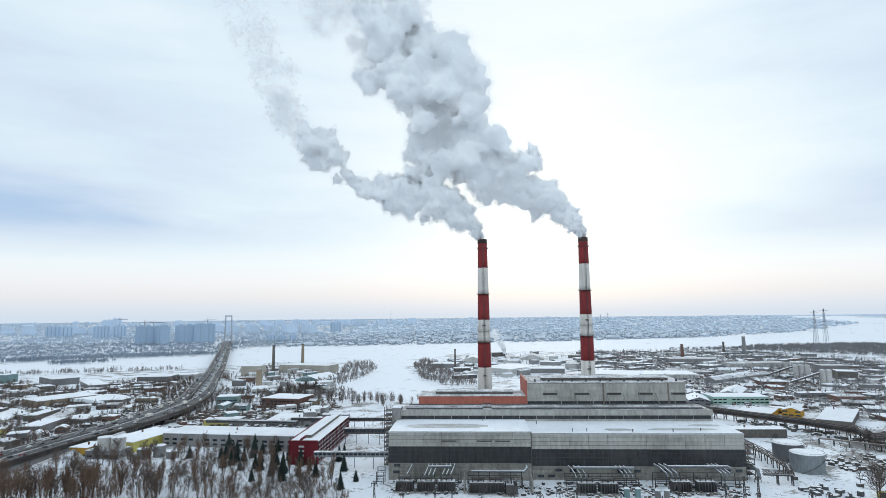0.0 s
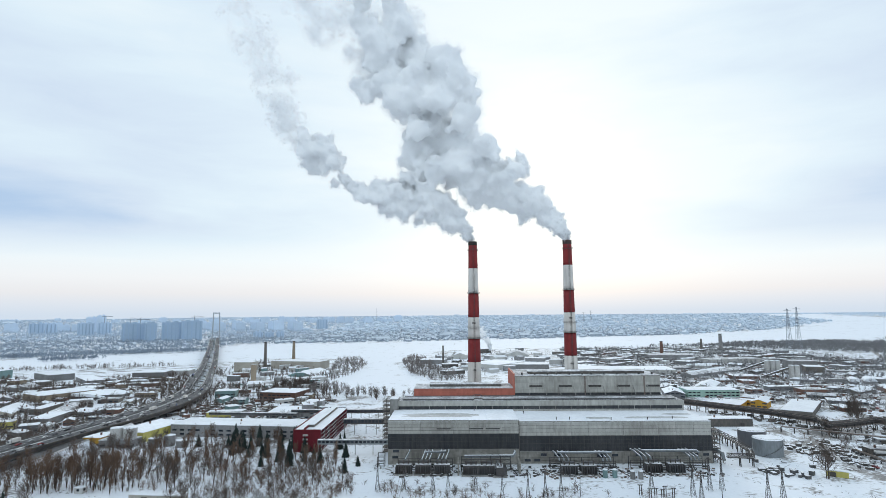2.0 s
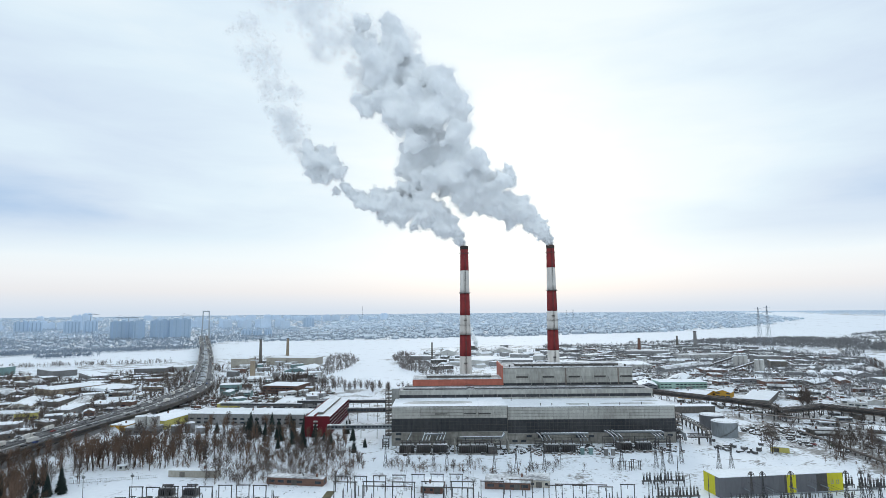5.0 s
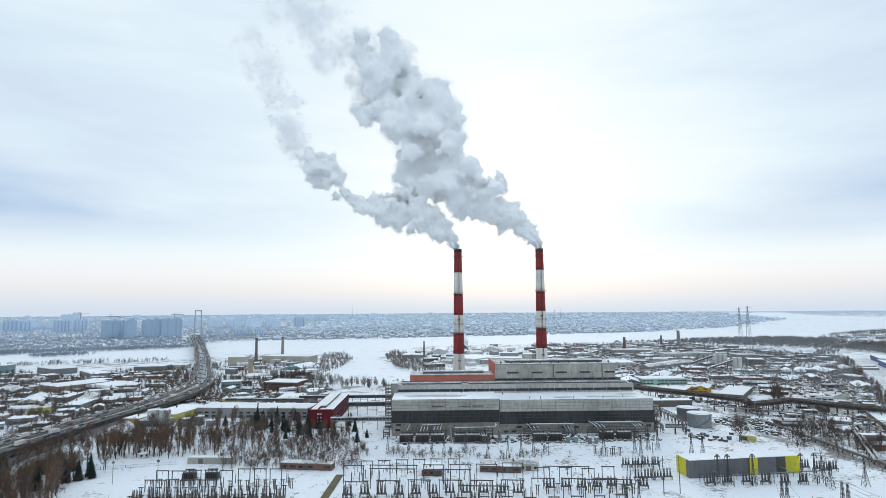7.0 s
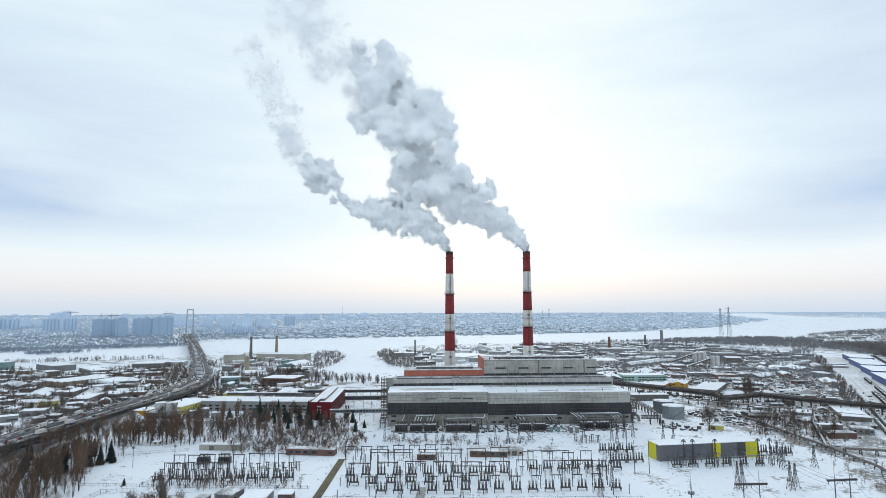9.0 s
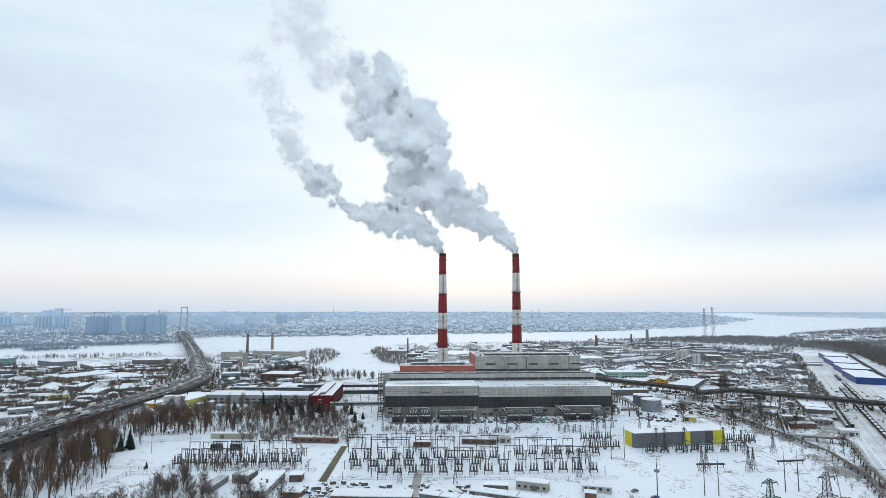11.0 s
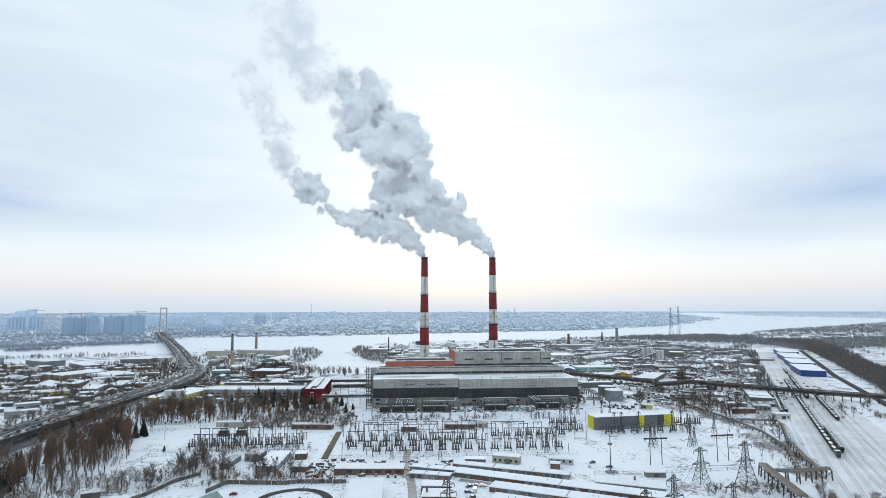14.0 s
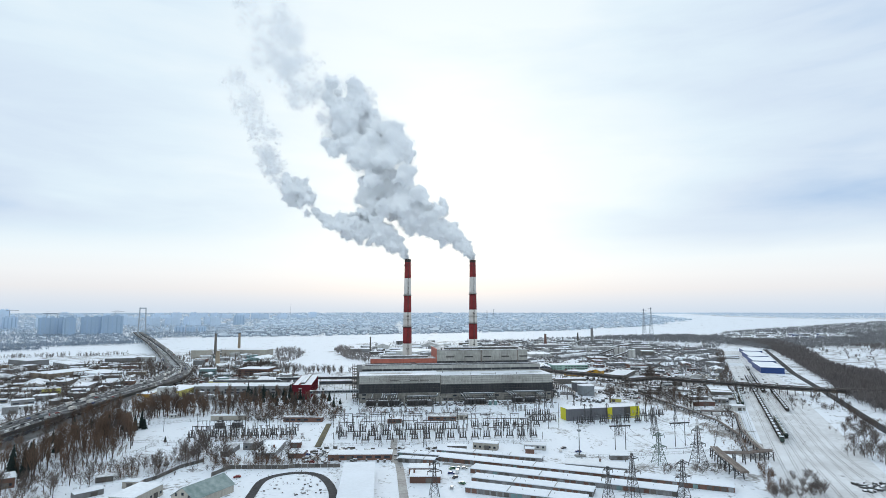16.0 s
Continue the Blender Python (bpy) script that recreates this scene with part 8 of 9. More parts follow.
# ---- lattice towers, portals and masts ----
def lattice_tower(x, y, h, w, arms, material=DARK_STEEL, turn=0.0, label="grey lattice transmission tower on the snow", name="transmission_tower"):
    t = thing(name, label, "lattice tower", (x, y, 0), turn)
    waist = h * 0.55
    def half(z):
        return w / 2 * (1 - 0.66 * z / waist) if z < waist else w / 2 * (0.34 - 0.18 * (z - waist) / (h - waist))
    for sx, sy in ((-1, -1), (1, -1), (1, 1), (-1, 1)):
        g = Geo()
        for a, b in ((-0.4, waist), (waist, h)):
            g.beam((sx * half(max(a, 0)), sy * half(max(a, 0)), a), (sx * half(b), sy * half(b), b), 0.17 + 0.026 * w, 0.13 + 0.02 * w)
        part("leg", g, material, t)
    n = max(5, int(h / 2.6))
    corners = ((-1, -1), (1, -1), (1, 1), (-1, 1))
    g = Geo()
    for i in range(4):
        (ax, ay), (bx, by) = corners[i], corners[(i + 1) % 4]
        for k in range(n):
            z0, z1 = h * (k / n) ** 0.9, h * ((k + 1) / n) ** 0.9
            a0, a1 = half(z0), half(z1)
            g.beam((ax * a0, ay * a0, z0), (bx * a1, by * a1, z1), 0.09 + 0.011 * w, n=3).beam((bx * a0, by * a0, z0), (ax * a1, ay * a1, z1), 0.09 + 0.011 * w, n=3)
            g.beam((ax * a1, ay * a1, z1), (bx * a1, by * a1, z1), 0.08 + 0.011 * w, n=3)
    tagged(part("bracing", g, material, t), "thin lattice bracing", kind="stuff")
    for z, a in arms:
        g = Geo()
        b = half(z)
        for s in (-1, 1):
            for e in (-1, 1):
                g.beam((s * b, e * b, z), (s * a, 0, z + 0.2), 0.34).beam((s * b, e * b, z + 1.5), (s * a, 0, z + 0.25), 0.3)
                g.beam((s * (b + a) / 2, e * b / 2, z + 0.1), (s * b, e * b, z + 1.4), 0.1)
        arm = tagged(part("crossarm", g, material, t), "lattice crossarm", kind="stuff")
        for s in (-1, 1):
            part("insulator", Geo().turned(s * a, 0, [(0.12, z - 1.6), (0.2, z - 1.3), (0.12, z - 0.9), (0.2, z - 0.6), (0.1, z)], 6), PORCELAIN, arm)
    return t


GREEN_STEEL = mat("green_painted_steel", (0.05, 0.11, 0.08), (0.08, 0.09, 0.08), 0.6, vary=0.1)
lattice_tower(223, -276, 25, 9.0, ((13.5, 6.0), (22.5, 4.6)), turn=8)
lattice_tower(200, -268, 20, 7.5, ((10.5, 6.0), (18, 4.6)), GREEN_STEEL, 8, "lattice transmission tower, its lower half painted green")
lattice_tower(150, -331, 24, 6.5, ((14, 5), (21, 4)), turn=8)
lattice_tower(137, -329, 17, 5, ((11, 4), (15, 3)), turn=8)
lattice_tower(44.5, -312, 19, 5, ((13, 4), (17, 3)), turn=8)
lattice_tower(174, -340, 22, 6, ((13, 5), (20, 4)), turn=8)
for x, y, h in ((239, -187, 16), (209, -186, 16), (214, -182, 15), (284, -144, 14), (244, -184, 14), (270, -128, 13), (262, -146, 14)):
    lattice_tower(x, y, h, 3.4, (), label="slim lattice lightning mast on the snow", name="lattice_mast")
for x, y, h in ((18, -197, 17), (51, -201, 15), (128, -192, 17), (140, -176, 15), (96, -70, 15), (105, -68, 15), (1, -56, 15), (16, -54, 12), (33, -54, 12), (42, -54, 12), (58, -56, 13), (72, -74, 15), (86, -74, 15),
                (178, -66, 17), (192, -55, 18), (199, -55, 18), (179, -75, 15), (160, -52, 14), (217, -70, 15), (225, -70, 15)):
    lattice_tower(x, y, h, 2.6, ((h - 1.2, 1.6),), label="slim lattice line mast before the hall", name="lattice_mast")


for x in (202, 208, 223, 252, 260):
    lattice_tower(x, -136, 17, 2.2, ((15.5, 1.6),), label="slim lattice line mast before the switchgear hall", name="lattice_mast")


def h_frame(x, y, gap, h, turn=0.0):
    f = thing("line_portal", "dark timber H-frame power line portal", "portal", (x, y, 0), turn)
    for s in (-1, 1):
        part("post", Geo().beam((s * gap / 2, 0, -0.5), (s * gap / 2, 0, h), 0.6, 0.45, 6), DARK_STEEL, f)
        part("spike", Geo().beam((s * gap / 2, 0, h), (s * gap / 2, 0, h + 6), 0.3, 0.1, 4), STEEL, f)
    part("beam", Geo().box(-gap, gap, -0.4, 0.4, h - 1.0, h - 0.1), DARK_STEEL, f)
    part("brace", Geo().beam((-gap / 2, 0, h - 3.2), (0, 0, h - 0.6), 0.22).beam((gap / 2, 0, h - 3.2), (0, 0, h - 0.6), 0.22), DARK_STEEL, f)
    for s in (-1, -0.0, 1):
        part("insulator", Geo().turned(s * gap * 0.92, 0, [(0.1, h - 2.6), (0.2, h - 2.2), (0.12, h - 1.7), (0.2, h - 1.3), (0.1, h - 0.8)], 6), PORCELAIN, f)


h_frame(191, -230, 8, 17.5)
h_frame(240, -226, 8.2, 17.5, 4)
for x, y in ((162, -154), (172, -152), (170, -120)):
    p = thing("steel_pole", "tall plain dark steel pole", "pole", (x, y, 0))
    part("shaft", Geo().beam((0, 0, -0.4), (0, 0, 21), 0.5, 0.3, 8), DARK_STEEL, p)
    part("collar", Geo().turned(0, 0, [(0.35, 15), (0.35, 15.4)], 8), STEEL, p)
f = thing("flood_light_mast", "tall floodlight mast on a snowy base", "light mast", (154.6, -243, 0))
part("shaft", Geo().beam((0, 0, 0), (0, 0, 22), 0.7, 0.4, 8), STEEL, f)
part("base", Geo().slab(-3, 4, -2, 2, -0.3, 1.0, 0.3), CONCRETE, f, "snowy concrete base")
part("platform", Geo().turned(0, 0, [(1.4, 17), (1.4, 17.2), (0.3, 17.2)], 12), DARK_STEEL, f)
for a in range(6):
    part("floodlight", Geo().box(1.2 * math.cos(a) - 0.3, 1.2 * math.cos(a) + 0.3, 1.2 * math.sin(a) - 0.3, 1.2 * math.sin(a) + 0.3, 17.3, 18.0), GALV, f)
part("rod", Geo().beam((0, 0, 22), (0, 0, 26), 0.16, 0.05), STEEL, f)
for x, y in ((-22, -44), (-134, -118), (-160, -120), (116, -66), (-131, -52)):
    q = thing("lamp_mast", "lamp mast with a small round platform", "light mast", (x, y, 0))
    part("shaft", Geo().beam((0, 0, -0.3), (0, 0, 14), 0.35, 0.22, 6), STEEL, q)
    part("platform", Geo().turned(0, 0, [(0.9, 12.2), (0.9, 12.4), (0.2, 12.4)], 10), DARK_STEEL, q)
    part("floodlight", Geo().box(-0.8, 0.8, -0.4, 0.4, 12.5, 13.2), GALV, q)


# ---- switchyard ----
def gantry(w, h, label="dark steel busbar gantry in the switchyard", strings=1):
    g = thing("busbar_gantry", label, "gantry", (0, 0, -70), group="switchyard gantries")
    post = mesh("post", Geo().box(-0.2, 0.2, -0.2, 0.2, -0.4, h), DARK_STEEL)
    put("post", post, g, (-w / 2, 0, 0))
    put("post", post, g, (w / 2, 0, 0))
    part("beam", Geo().box(-w / 2 - 0.5, w / 2 + 0.5, -0.25, 0.25, h, h + 0.45), DARK_STEEL, g)
    sm = mesh("insulator", Geo().turned(0, 0, [(0.06, -2.0), (0.16, -1.7), (0.08, -1.3), (0.16, -1.0), (0.06, 0)], 6), PORCELAIN)
    for k in range(strings):
        put("insulator", sm, g, (-w / 2 + w * (k + 0.5) / strings, 0, h))
    return g


def breaker():
    b = thing("circuit_breaker", "three-pole oil circuit breaker on a steel frame", "switchgear", (0, 0, -70), group="circuit breakers")
    g = Geo().box(-2.9, 2.9, -0.9, 0.9, 1.5, 2.1)
    for x in (-2.6, 2.6):
        for y in (-0.7, 0.7):
            g.box(x - 0.16, x + 0.16, y - 0.16, y + 0.16, -0.3, 1.5)
    part("frame", g, STEEL, b)
    pole = mesh("pole", Geo().turned(0, 0, [(0.52, 1.5), (0.52, 2.9), (0.28, 3.1), (0.28, 3.3)], 10).turned(-0.3, 0, [(0.14, 3.1), (0.26, 3.5), (0.14, 3.8), (0.26, 4.2), (0.12, 4.6), (0.1, 5.2)], 6).turned(0.3, 0, [(0.14, 3.1), (0.26, 3.5), (0.14, 3.8), (0.26, 4.2), (0.12, 4.6), (0.1, 5.0)], 6), DARK_STEEL)
    for x in (-1.5, 0, 1.5):
        put("pole", pole, b, (x * 1.3, 0, 0), size=(1.05, 1.05, 1.35))
    return b


def disconnector():
    d = thing("disconnector", "pair of dark posts with a short crossbar", "switchgear", (0, 0, -70), group="disconnectors")
    post = mesh("post", Geo().turned(0, 0, [(0.22, -0.3), (0.22, 2.6), (0.3, 2.7), (0.2, 3.1), (0.32, 3.4), (0.2, 3.8), (0.32, 4.1), (0.2, 4.5), (0.3, 5.3)], 6), PORCELAIN)
    put("post", post, d, (-0.55, 0, 0))
    put("post", post, d, (0.55, 0, 0))
    part("crossbar", Geo().box(-1.5, 1.5, -0.22, 0.22, 5.3, 5.65), STEEL, d)
    return d


def tank_transformer():
    t = thing("transformer", "boxy dark power transformer with cooling fins", "transformer", (0, 0, -70), group="power transformers")
    part("tank", Geo().slab(-4, 4, -1.8, 1.8, 0.5, 4.6, 0.3), DARK_STEEL, t)
    part("plinth", Geo().box(-4.6, 4.6, -3.4, 3.4, -0.3, 0.5), CONCRETE, t)
    fin = mesh("radiator", Geo().box(-0.1, 0.1, -0.75, 0.75, 0.9, 4.2), STEEL)
    for k in range(7):
        put("radiator", fin, t, (-3.6 + k * 1.2, -2.6, 0))
    part("conservator", Geo().tube([(-3, 0.9, 5.7), (3, 0.9, 5.7)], 0.5, 10), STEEL, t)
    bush = mesh("bushing", Geo().turned(0, 0, [(0.35, 4.5), (0.35, 5.0), (0.22, 5.1), (0.3, 5.6), (0.2, 6.0), (0.28, 6.4), (0.12, 6.9)], 8), PORCELAIN)
    for k in range(3):
        put("bushing", bush, t, (-2.4 + k * 2.4, -0.7, 0))
    part("snow_cap", Geo().slab(-3.9, 3.9, -1.6, 1.6, 4.6, 4.85, 0.3), THIN_SNOW, t)
    return t


def spread(src, places, size=1.0):
    """Put the first of a kind at the first place and copies of it at the rest."""
    first = True
    for x, y, turn in places:
        m = pose(x, y, 0, 0, 0, turn)
        if first:
            src.matrix_basis, first = m @ Matrix.Scale(size, 4), False
        else:
            copy_thing(src, m)


jit = random.Random(131)
j = lambda s: jit.uniform(-s, s)
spread(gantry(7, 8.5), [(-128 + k * 9.6, -124 + j(2), -2 + j(2)) for k in range(8)] + [(-19 + k * 11, -107 + j(2), -5) for k in range(7)] + [(100 + k * 13, -130 + j(2), -5) for k in range(4)])
spread(gantry(12, 10.5), [(-14 + k * 16, -126 + j(1.5), -5) for k in range(7)] + [(-8 + k * 17, -158 + j(1.5), -5) for k in range(9)])
spread(gantry(26, 11.0, strings=5), [(10, -136, -5), (42, -139, -5), (112, -136, -5), (128, -162, -5), (60, -170, -5)])
spread(gantry(5, 6.5, strings=2), [(-130 + k * 7, -137 + j(1), -2) for k in range(6)] + [(0 + k * 12, -174 + j(1.5), -5) for k in range(12)])
spread(disconnector(), [(-131 + k * 4.6, -131 + j(1.2), -2 + j(4)) for k in range(9)] + [(-84 + k * 5, -134 + j(1.5), -4 + j(4)) for k in range(8)] + [(-130 + k * 5.0, -146 + j(1.2), -4 + j(4)) for k in range(17)]
       + [(-128 + k * 5, -160 + j(1), -4) for k in range(16)] + [(-14 + k * 9, -140 + j(1.5), -5) for k in range(12)] + [(92 + k * 6, -150 + j(2), -5) for k in range(10)] + [(150 + k * 3.2, -66 + j(6), 0) for k in range(6)])
spread(breaker(), [(-88 + k * 7.5, -153 + j(1), -4 + j(3)) for k in range(6)] + [(-128 + k * 8, -153 + j(1), -3) for k in range(5)] + [(-14 + k * 9.5, -150 + j(1.2), -5 + j(3)) for k in range(11)]
       + [(101 + k * 9, -142 + j(1.5), -5 + j(3)) for k in range(7)] + [(7 + k * 9.5, -182 + j(1.2), -5 + j(3)) for k in range(15)] + [(-10 + k * 11, -166 + j(1.5), -5) for k in range(8)]
       + [(160 + k * 6.5, -98 + j(1), 6) for k in range(4)] + [(158 + k * 6, -126 + j(1), 6) for k in range(4)] + [(262 + k * 5, -112 + j(4), 10) for k in range(6)] + [(196 + k * 11, -138 + j(1), 6) for k in range(6)])
post_thing = single("busbar_post", Geo().turned(0, 0, [(0.22, -0.3), (0.22, 3.2), (0.28, 3.3), (0.16, 3.7), (0.28, 4.0), (0.16, 4.4), (0.28, 4.7), (0.1, 5.4)], 6), DARK_STEEL, "slim dark insulator post in the switchyard", "switchgear", (0, 0, -70), group="busbar posts")
spread(post_thing, [(-18 + 166 * jit.random(), -190 + 76 * jit.random(), 0) for _ in range(70)] + [(-132 + 88 * jit.random(), -166 + 46 * jit.random(), 0) for _ in range(36)] + [(192 + 74 * jit.random(), -142 + 10 * jit.random(), 0) for _ in range(24)]
       + [(152 + 28 * jit.random(), -130 + 36 * jit.random(), 0) for _ in range(16)])
TR = tank_transformer()
spread(TR, [(13, -22, 0), (25.5, -22, 0), (37.5, -22, 0), (56, -24, 0), (66, -24, 0), (74, -25, 90), (118, -24, 0), (130, -24, 0), (172, -20, 0), (186, -20, 0)], 1.3)
for x, y in ((-117, -112), (-103, -112)):
    copy_thing(TR, pose(x, y, 0) @ Matrix.Scale(0.75, 4))


def bus_trunk(pts, r, label):
    d = thing("bus_duct", label, "duct", (0, 0, 0), group="hall ducts")
    part("tube", Geo().tube(pts, r, 8), GALV, d)
    part("snow_strip", Geo().tube([(x, y, z + r * 0.72) for x, y, z in pts], r * 0.5, 6), ROOF_SNOW, d)
    return d


for x in (15, 36.5, 39, 41.5):
    bus_trunk([(x, 0, 9.6), (x, -3, 9.2), (x - 2.0, -12, 6.4)], 0.55, "snow-topped duct sloping from the hall wall")
for x in (24, 26.5, 29):
    bus_trunk([(x + 1.5, 0, 9.6), (x + 1.5, -3, 9.2), (x, -15, 6.8)], 0.5, "snow-topped duct sloping from the hall wall")
bus_trunk([(26, -6, 9.5), (40, -6, 9.8)], 0.7, "snow-topped duct along the hall wall")
bus_trunk([(52, -8, 7.2), (80, -8, 7.4), (84, -8, 7.4), (86, -4, 8.5), (86, 0, 8.5)], 0.9, "fat snow-topped duct along the hall wall")
for x in (112, 115, 118, 140.5, 143, 145.5):
    bus_trunk([(x, 1.6, 8.4), (x + 1, -2, 8.0), (x + 2.5, -9, 6.0), (x + 2.5, -10, 4.6)], 0.5, "snow-topped duct sloping from the hall wall")
bus_trunk([(114, -5, 9.0), (150, -5, 9.0)], 0.75, "snow-topped duct along the hall wall")
for x in (164, 167, 170, 196, 198.5, 201):
    bus_trunk([(x, 1.6, 9.6), (x + 1.5, -3, 9.2), (x + 4, -9, 7.0), (x + 4.5, -10, 4.6)], 0.6, "snow-topped duct sloping from the hall wall")
bus_trunk([(170, -6, 10.2), (205, -6, 10.2), (207, -6, 9.0)], 0.8, "snow-topped duct along the hall wall")
bus_trunk([(219.5, 8, 8.5), (224, 6, 8.2), (226, 2, 6.5), (226, 0, 2)], 1.2, "fat bent duct at the hall's corner")


def steel_frame(x0, x1, y, h, bays):
    f = thing("equipment_frame", "rusty steel equipment frame before the hall", "steel frame", (x0, y, 0), group="frames before the hall")
    w = x1 - x0
    for k in range(bays + 1):
        part("column", Geo().box(w * k / bays - 0.22, w * k / bays + 0.22, -0.22, 0.22, -0.4, h), DARK_STEEL, f)
        part("column", Geo().box(w * k / bays - 0.22, w * k / bays + 0.22, -5.2, -4.8, -0.4, h * 0.8), DARK_STEEL, f)
    for z in (h * 0.45, h * 0.75, h):
        part("girder", Geo().box(0, w, -0.2, 0.2, z - 0.3, z).box(0, w, -5.1, -4.9, z * 0.8 - 0.25, z * 0.8).box(0, w, -8.1, -7.7, z * 0.6 - 0.3, z * 0.6), DARK_STEEL, f)


steel_frame(50, 82, -12, 8.5, 5)
steel_frame(8, 44, -10, 6.5, 5)
steel_frame(108, 150, -9, 7, 6)
steel_frame(160, 208, -8, 7.5, 6)
steel_frame(-6, -1.5, -4, 9, 1)
for x in (48, 87):
    s = thing("barrier_wall", "tall narrow blast wall between transformers", "wall", (x, -19, 0), group="blast walls")
    part("panel", Geo().box(-0.5, 0.5, -7, 7, -0.4, 8), LOWER, s)
for x, y in ((155, -33), (160, -33), (139, -30), (145, -30)):
    tank(x, y, 1.5, 4.6, TEAL if x < 150 else GREY, "small upright cylinder before the hall", False)
clutter("yard_clutter", [(4, -30), (214, -28), (214, -4), (4, -4)], 300, 141, DARK_STEEL, (0.5, 3.2), "pipework and cabinets before the hall")
clutter("yard_clutter", [(104, -34), (214, -30), (214, -10), (104, -10)], 110, 142, RUST_PIPE, (0.4, 3.0), "rusty pipework before the hall")


# ---- sagging lines ----
def wire(p, q, sag, label="thin sagging overhead power line"):
    w = thing("power_line", label, "cable", (0, 0, 0), group="power lines")
    pts = [(p[0] + (q[0] - p[0]) * t, p[1] + (q[1] - p[1]) * t, p[2] + (q[2] - p[2]) * t - 4 * sag * t * (1 - t)) for t in [k / 10 for k in range(11)]]
    part("conductor", Geo().tube(pts, 0.07, 3), DARK_STEEL, w)


for s in (-1, 0, 1):
    wire((191 + s * 7, -230, 15), (209 + s * 3, -186, 15.5), 1.2)
    wire((240 + s * 7, -226, 15), (239 + s * 3, -187, 15.5), 1.2)
    wire((223 + s * 5.5, -276, 12), (240 + s * 7, -226, 15), 2)
    wire((200 + s * 5.5, -268, 9.5), (191 + s * 7, -230, 15), 2)
    wire((209 + s * 3, -186, 15.5), (206 + s * 3, -130, 10), 1.5)
    wire((239 + s * 3, -187, 15.5), (240 + s * 3, -128, 10), 1.5)
    wire((223 + s * 5.5, -276, 12), (200 + s * 5.5, -268, 9.5), 0.5)
    wire((150 + s * 4.5, -331, 13), (200 + s * 5.5, -268, 9.5), 3)
    wire((18 + s * 1.5, -197, 15.5), (16 + s * 1.2, -54, 11), 4)
    wire((51 + s * 1.5, -201, 13.5), (58 + s * 1.2, -56, 12), 4)
    wire((96 + s * 1.4, -70, 13.8), (60 + s * 5, -8, 14), 2)


# ---- garages ----
def garage_row(x, y, length, depth, turn, label="row of lock-up garages under one snowy roof", wall=GREY):
    b = thing("garage_row", label, "garages", (x, y, 0), turn, "lock-up garages")
    c, s = math.cos(radians(turn)), math.sin(radians(turn))
    FOOTPRINTS.append([(x + c * u - s * v, y + s * u + c * v) for u, v in ((0, 0), (length, 0), (length, depth), (0, depth))])
    part("wall", Geo().box(0, length, 0, depth, -0.4, 2.7), wall, b)
    part("roof", Geo().slab(-0.3, length + 0.3, -0.3, depth + 0.3, 2.7, 3.15, 0.4), SNOW, b, "flat roof under deep snow")
    n = int(length / 3.6)
    dm = [mesh("door", Geo().box(-1.35, 1.35, -0.08, 0.03, 0.05, 2.3), m) for m in (DARK, BRICK, GREY, TEAL)]
    rng = random.Random(int(x * 10 + length))
    for k in range(n):
        put("door", rng.choice(dm[:3] if rng.random() < 0.85 else dm), b, (length * (k + 0.5) / n, -0.02, 0))
    vm = mesh("vent_pipe", Geo().beam((0, 0, 0), (0, 0, 0.9), 0.22, 0.22, 5), DARK_STEEL)
    for k in range(n):
        if rng.random() < 0.2:
            put("vent_pipe", vm, b, (length * (k + rng.uniform(0.3, 0.7)) / n, depth * rng.choice((0.3, 0.5, 0.75)), 3.0))
    part("parting_wall", Geo().box(length * 0.36, length * 0.36 + 0.3, -0.1, depth, 3.0, 3.4).box(length * 0.7, length * 0.7 + 0.3, -0.1, depth, 3.0, 3.4), CONCRETE, b)


garage_row(29.6, -226, 31, 7, -24)
garage_row(57, -222.5, 74, 8, -26)
garage_row(56, -241.5, 178, 11, -29.5, wall=BRICK)
garage_row(28.5, -240.5, 25, 6.5, -20)
garage_row(72, -271.3, 120, 11, -30)
garage_row(69.3, -290, 70, 9.5, -30)
garage_row(62.3, -307.5, 66, 11, -29)


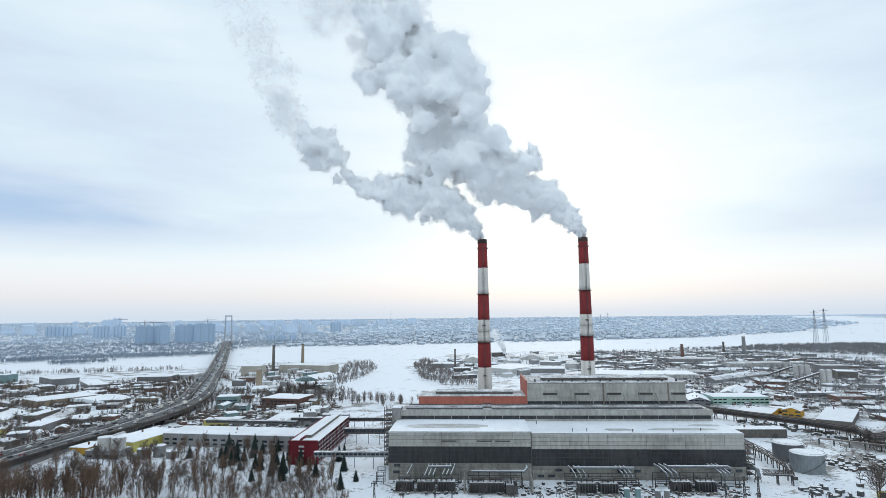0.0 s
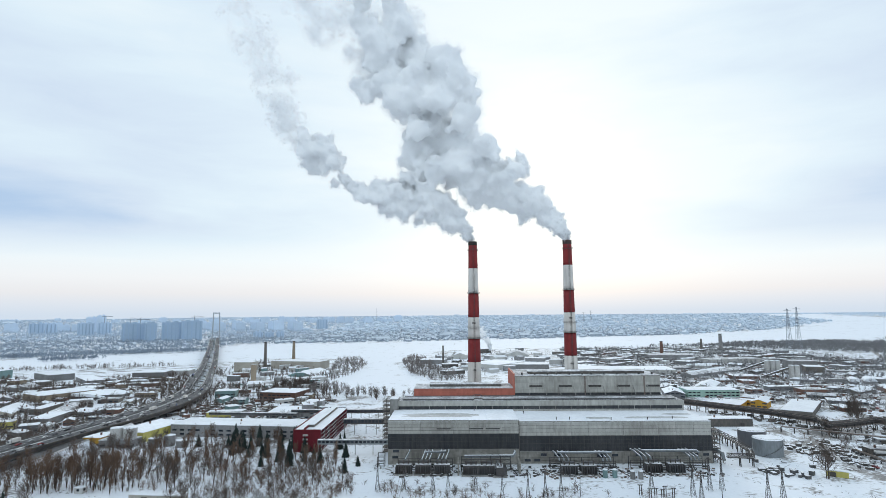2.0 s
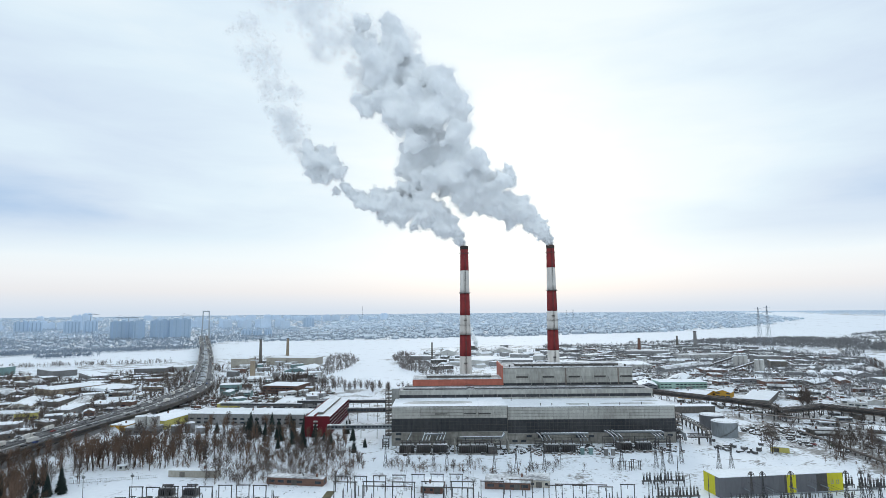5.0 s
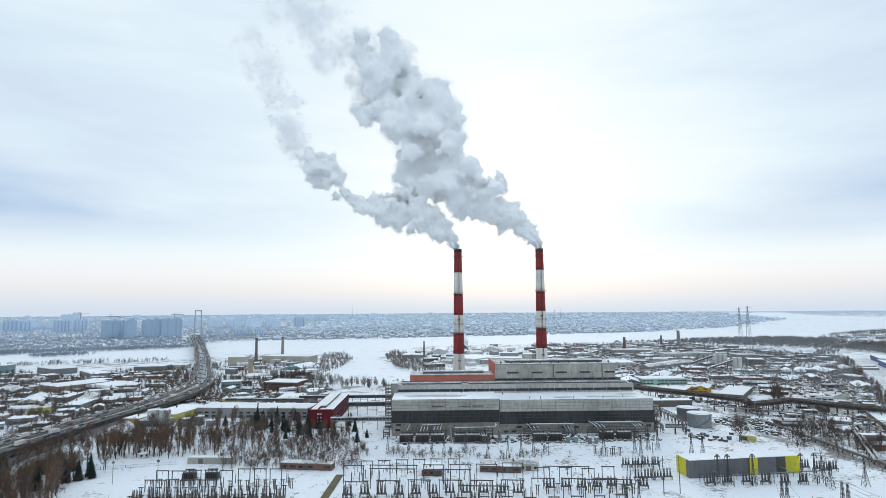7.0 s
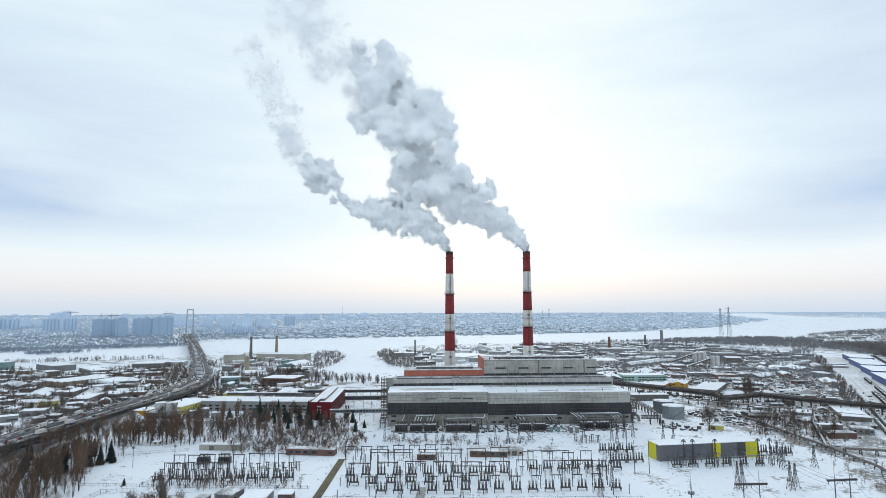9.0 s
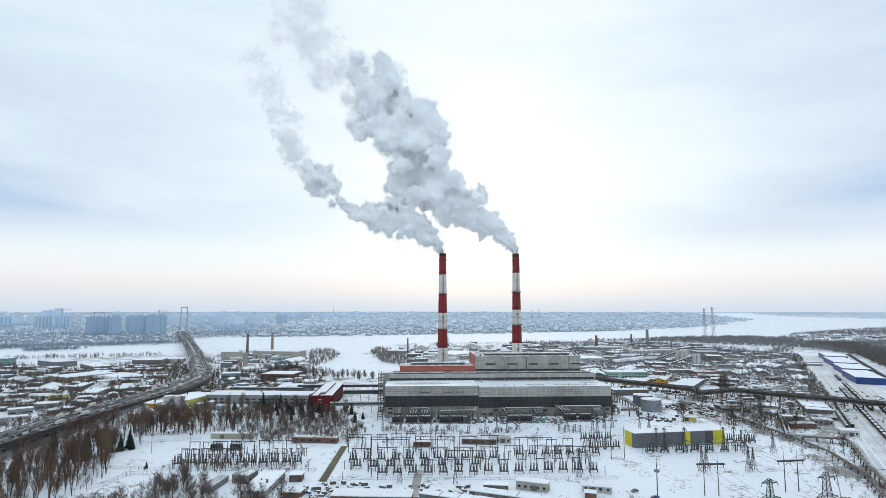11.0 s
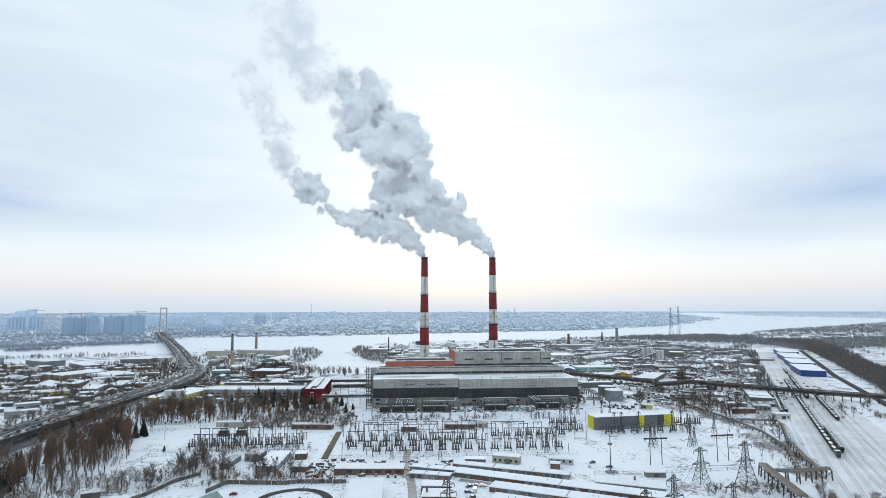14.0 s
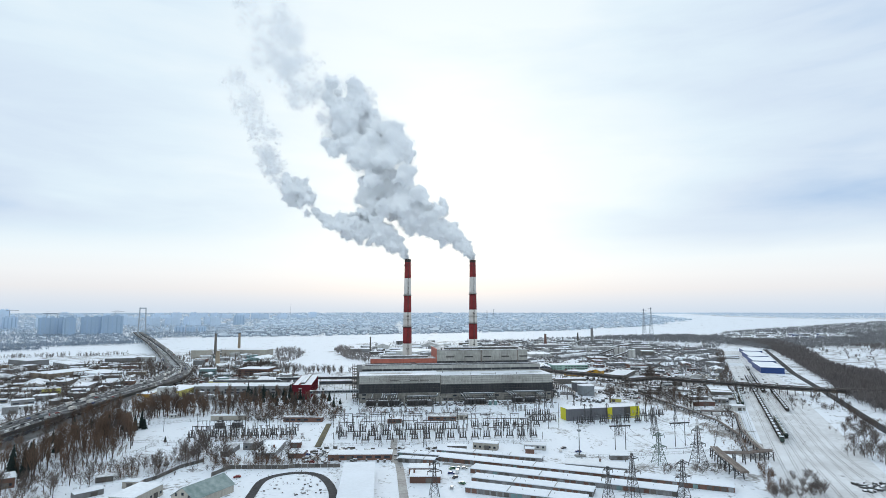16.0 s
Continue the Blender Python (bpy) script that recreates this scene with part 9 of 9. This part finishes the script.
# ---- fences ----
def fence(pts, h, step, panel_material, label, solid=True, name="fence"):
    f = thing(name, label, "fence", (0, 0, 0))
    pm = mesh("panel", Geo().box(0.08, step - 0.08, -0.06, 0.06, 0.05, h), panel_material) if solid else mesh("panel", (lambda g: [g.box(0, step, -0.03, 0.03, z, z + 0.07) for z in (0.3, h - 0.15)] and [g.box(0.25 * i * step / 1.25, 0.25 * i * step / 1.25 + 0.05, -0.02, 0.02, 0.1, h) for i in range(1, 6)] and g)(Geo()), panel_material)
    post = mesh("post", Geo().box(-0.1, 0.1, -0.1, 0.1, -0.3, h + 0.12), CONCRETE if solid else DARK_STEEL)
    for (ax, ay), (bx, by) in zip(pts, pts[1:]):
        L = math.hypot(bx - ax, by - ay)
        n = max(1, round(L / step))
        a = math.degrees(math.atan2(by - ay, bx - ax))
        for k in range(n):
            x, y = ax + (bx - ax) * k / n, ay + (by - ay) * k / n
            put("panel", pm, f, (x, y, 0), a, size=(L / n / step, 1, 1))
            if k % 3 == 0:
                put("post", post, f, (x, y, 0), a)
    return f


fence([(-86, -258), (-79, -242), (-45, -247), (-38, -245), (-9, -248)], 2.4, 4, DARK, "dark concrete slab fence")
fence([(-123, -268), (-117, -258), (-111, -237), (-100, -222)], 2.2, 4, DARK, "dark concrete slab fence")
fence([(-160, -200), (-153, -195), (-150.5, -174), (-132, -172)], 2.6, 4, STEEL, "thin metal picket fence", False)
fence([(-150, -230), (-121, -231)], 2.6, 4, STEEL, "thin metal picket fence", False)
fence([(143, -246), (174, -248.5), (206, -248), (254, -245)], 2.0, 4, STEEL, "low metal fence at the yard's edge", False)
fence([(-214, -156), (-150, -160), (-100, -166), (-35, -171)], 1.8, 5, DARK_STEEL, "low dark switchyard fence", False)
fence([(-200, -92), (-166, -84), (-140, -78)], 2.0, 5, STEEL, "thin wire fence round the switchyard", False)
fence([(-26, -189), (40, -194), (90, -196), (150, -198)], 1.8, 5, STEEL, "thin wire fence round the switchyard", False)
fence([(254, -245), (283, -205), (312, -164), (317, -119), (320, -60), (316, -18), (317, 31)], 2.2, 5, STEEL, "thin metal fence along the yard's eastern edge", False)
single("cable_trench", Geo().box(-2.2, 2.2, -42, 42, -0.2, 0.5), mat("mossy_concrete", (0.17, 0.15, 0.085), (0.08, 0.075, 0.06), 0.9, 0.4, 0.05, 0.8), "raised concrete cable trench across the switchyard", "trench", (-26.5, -150, 0), -2)
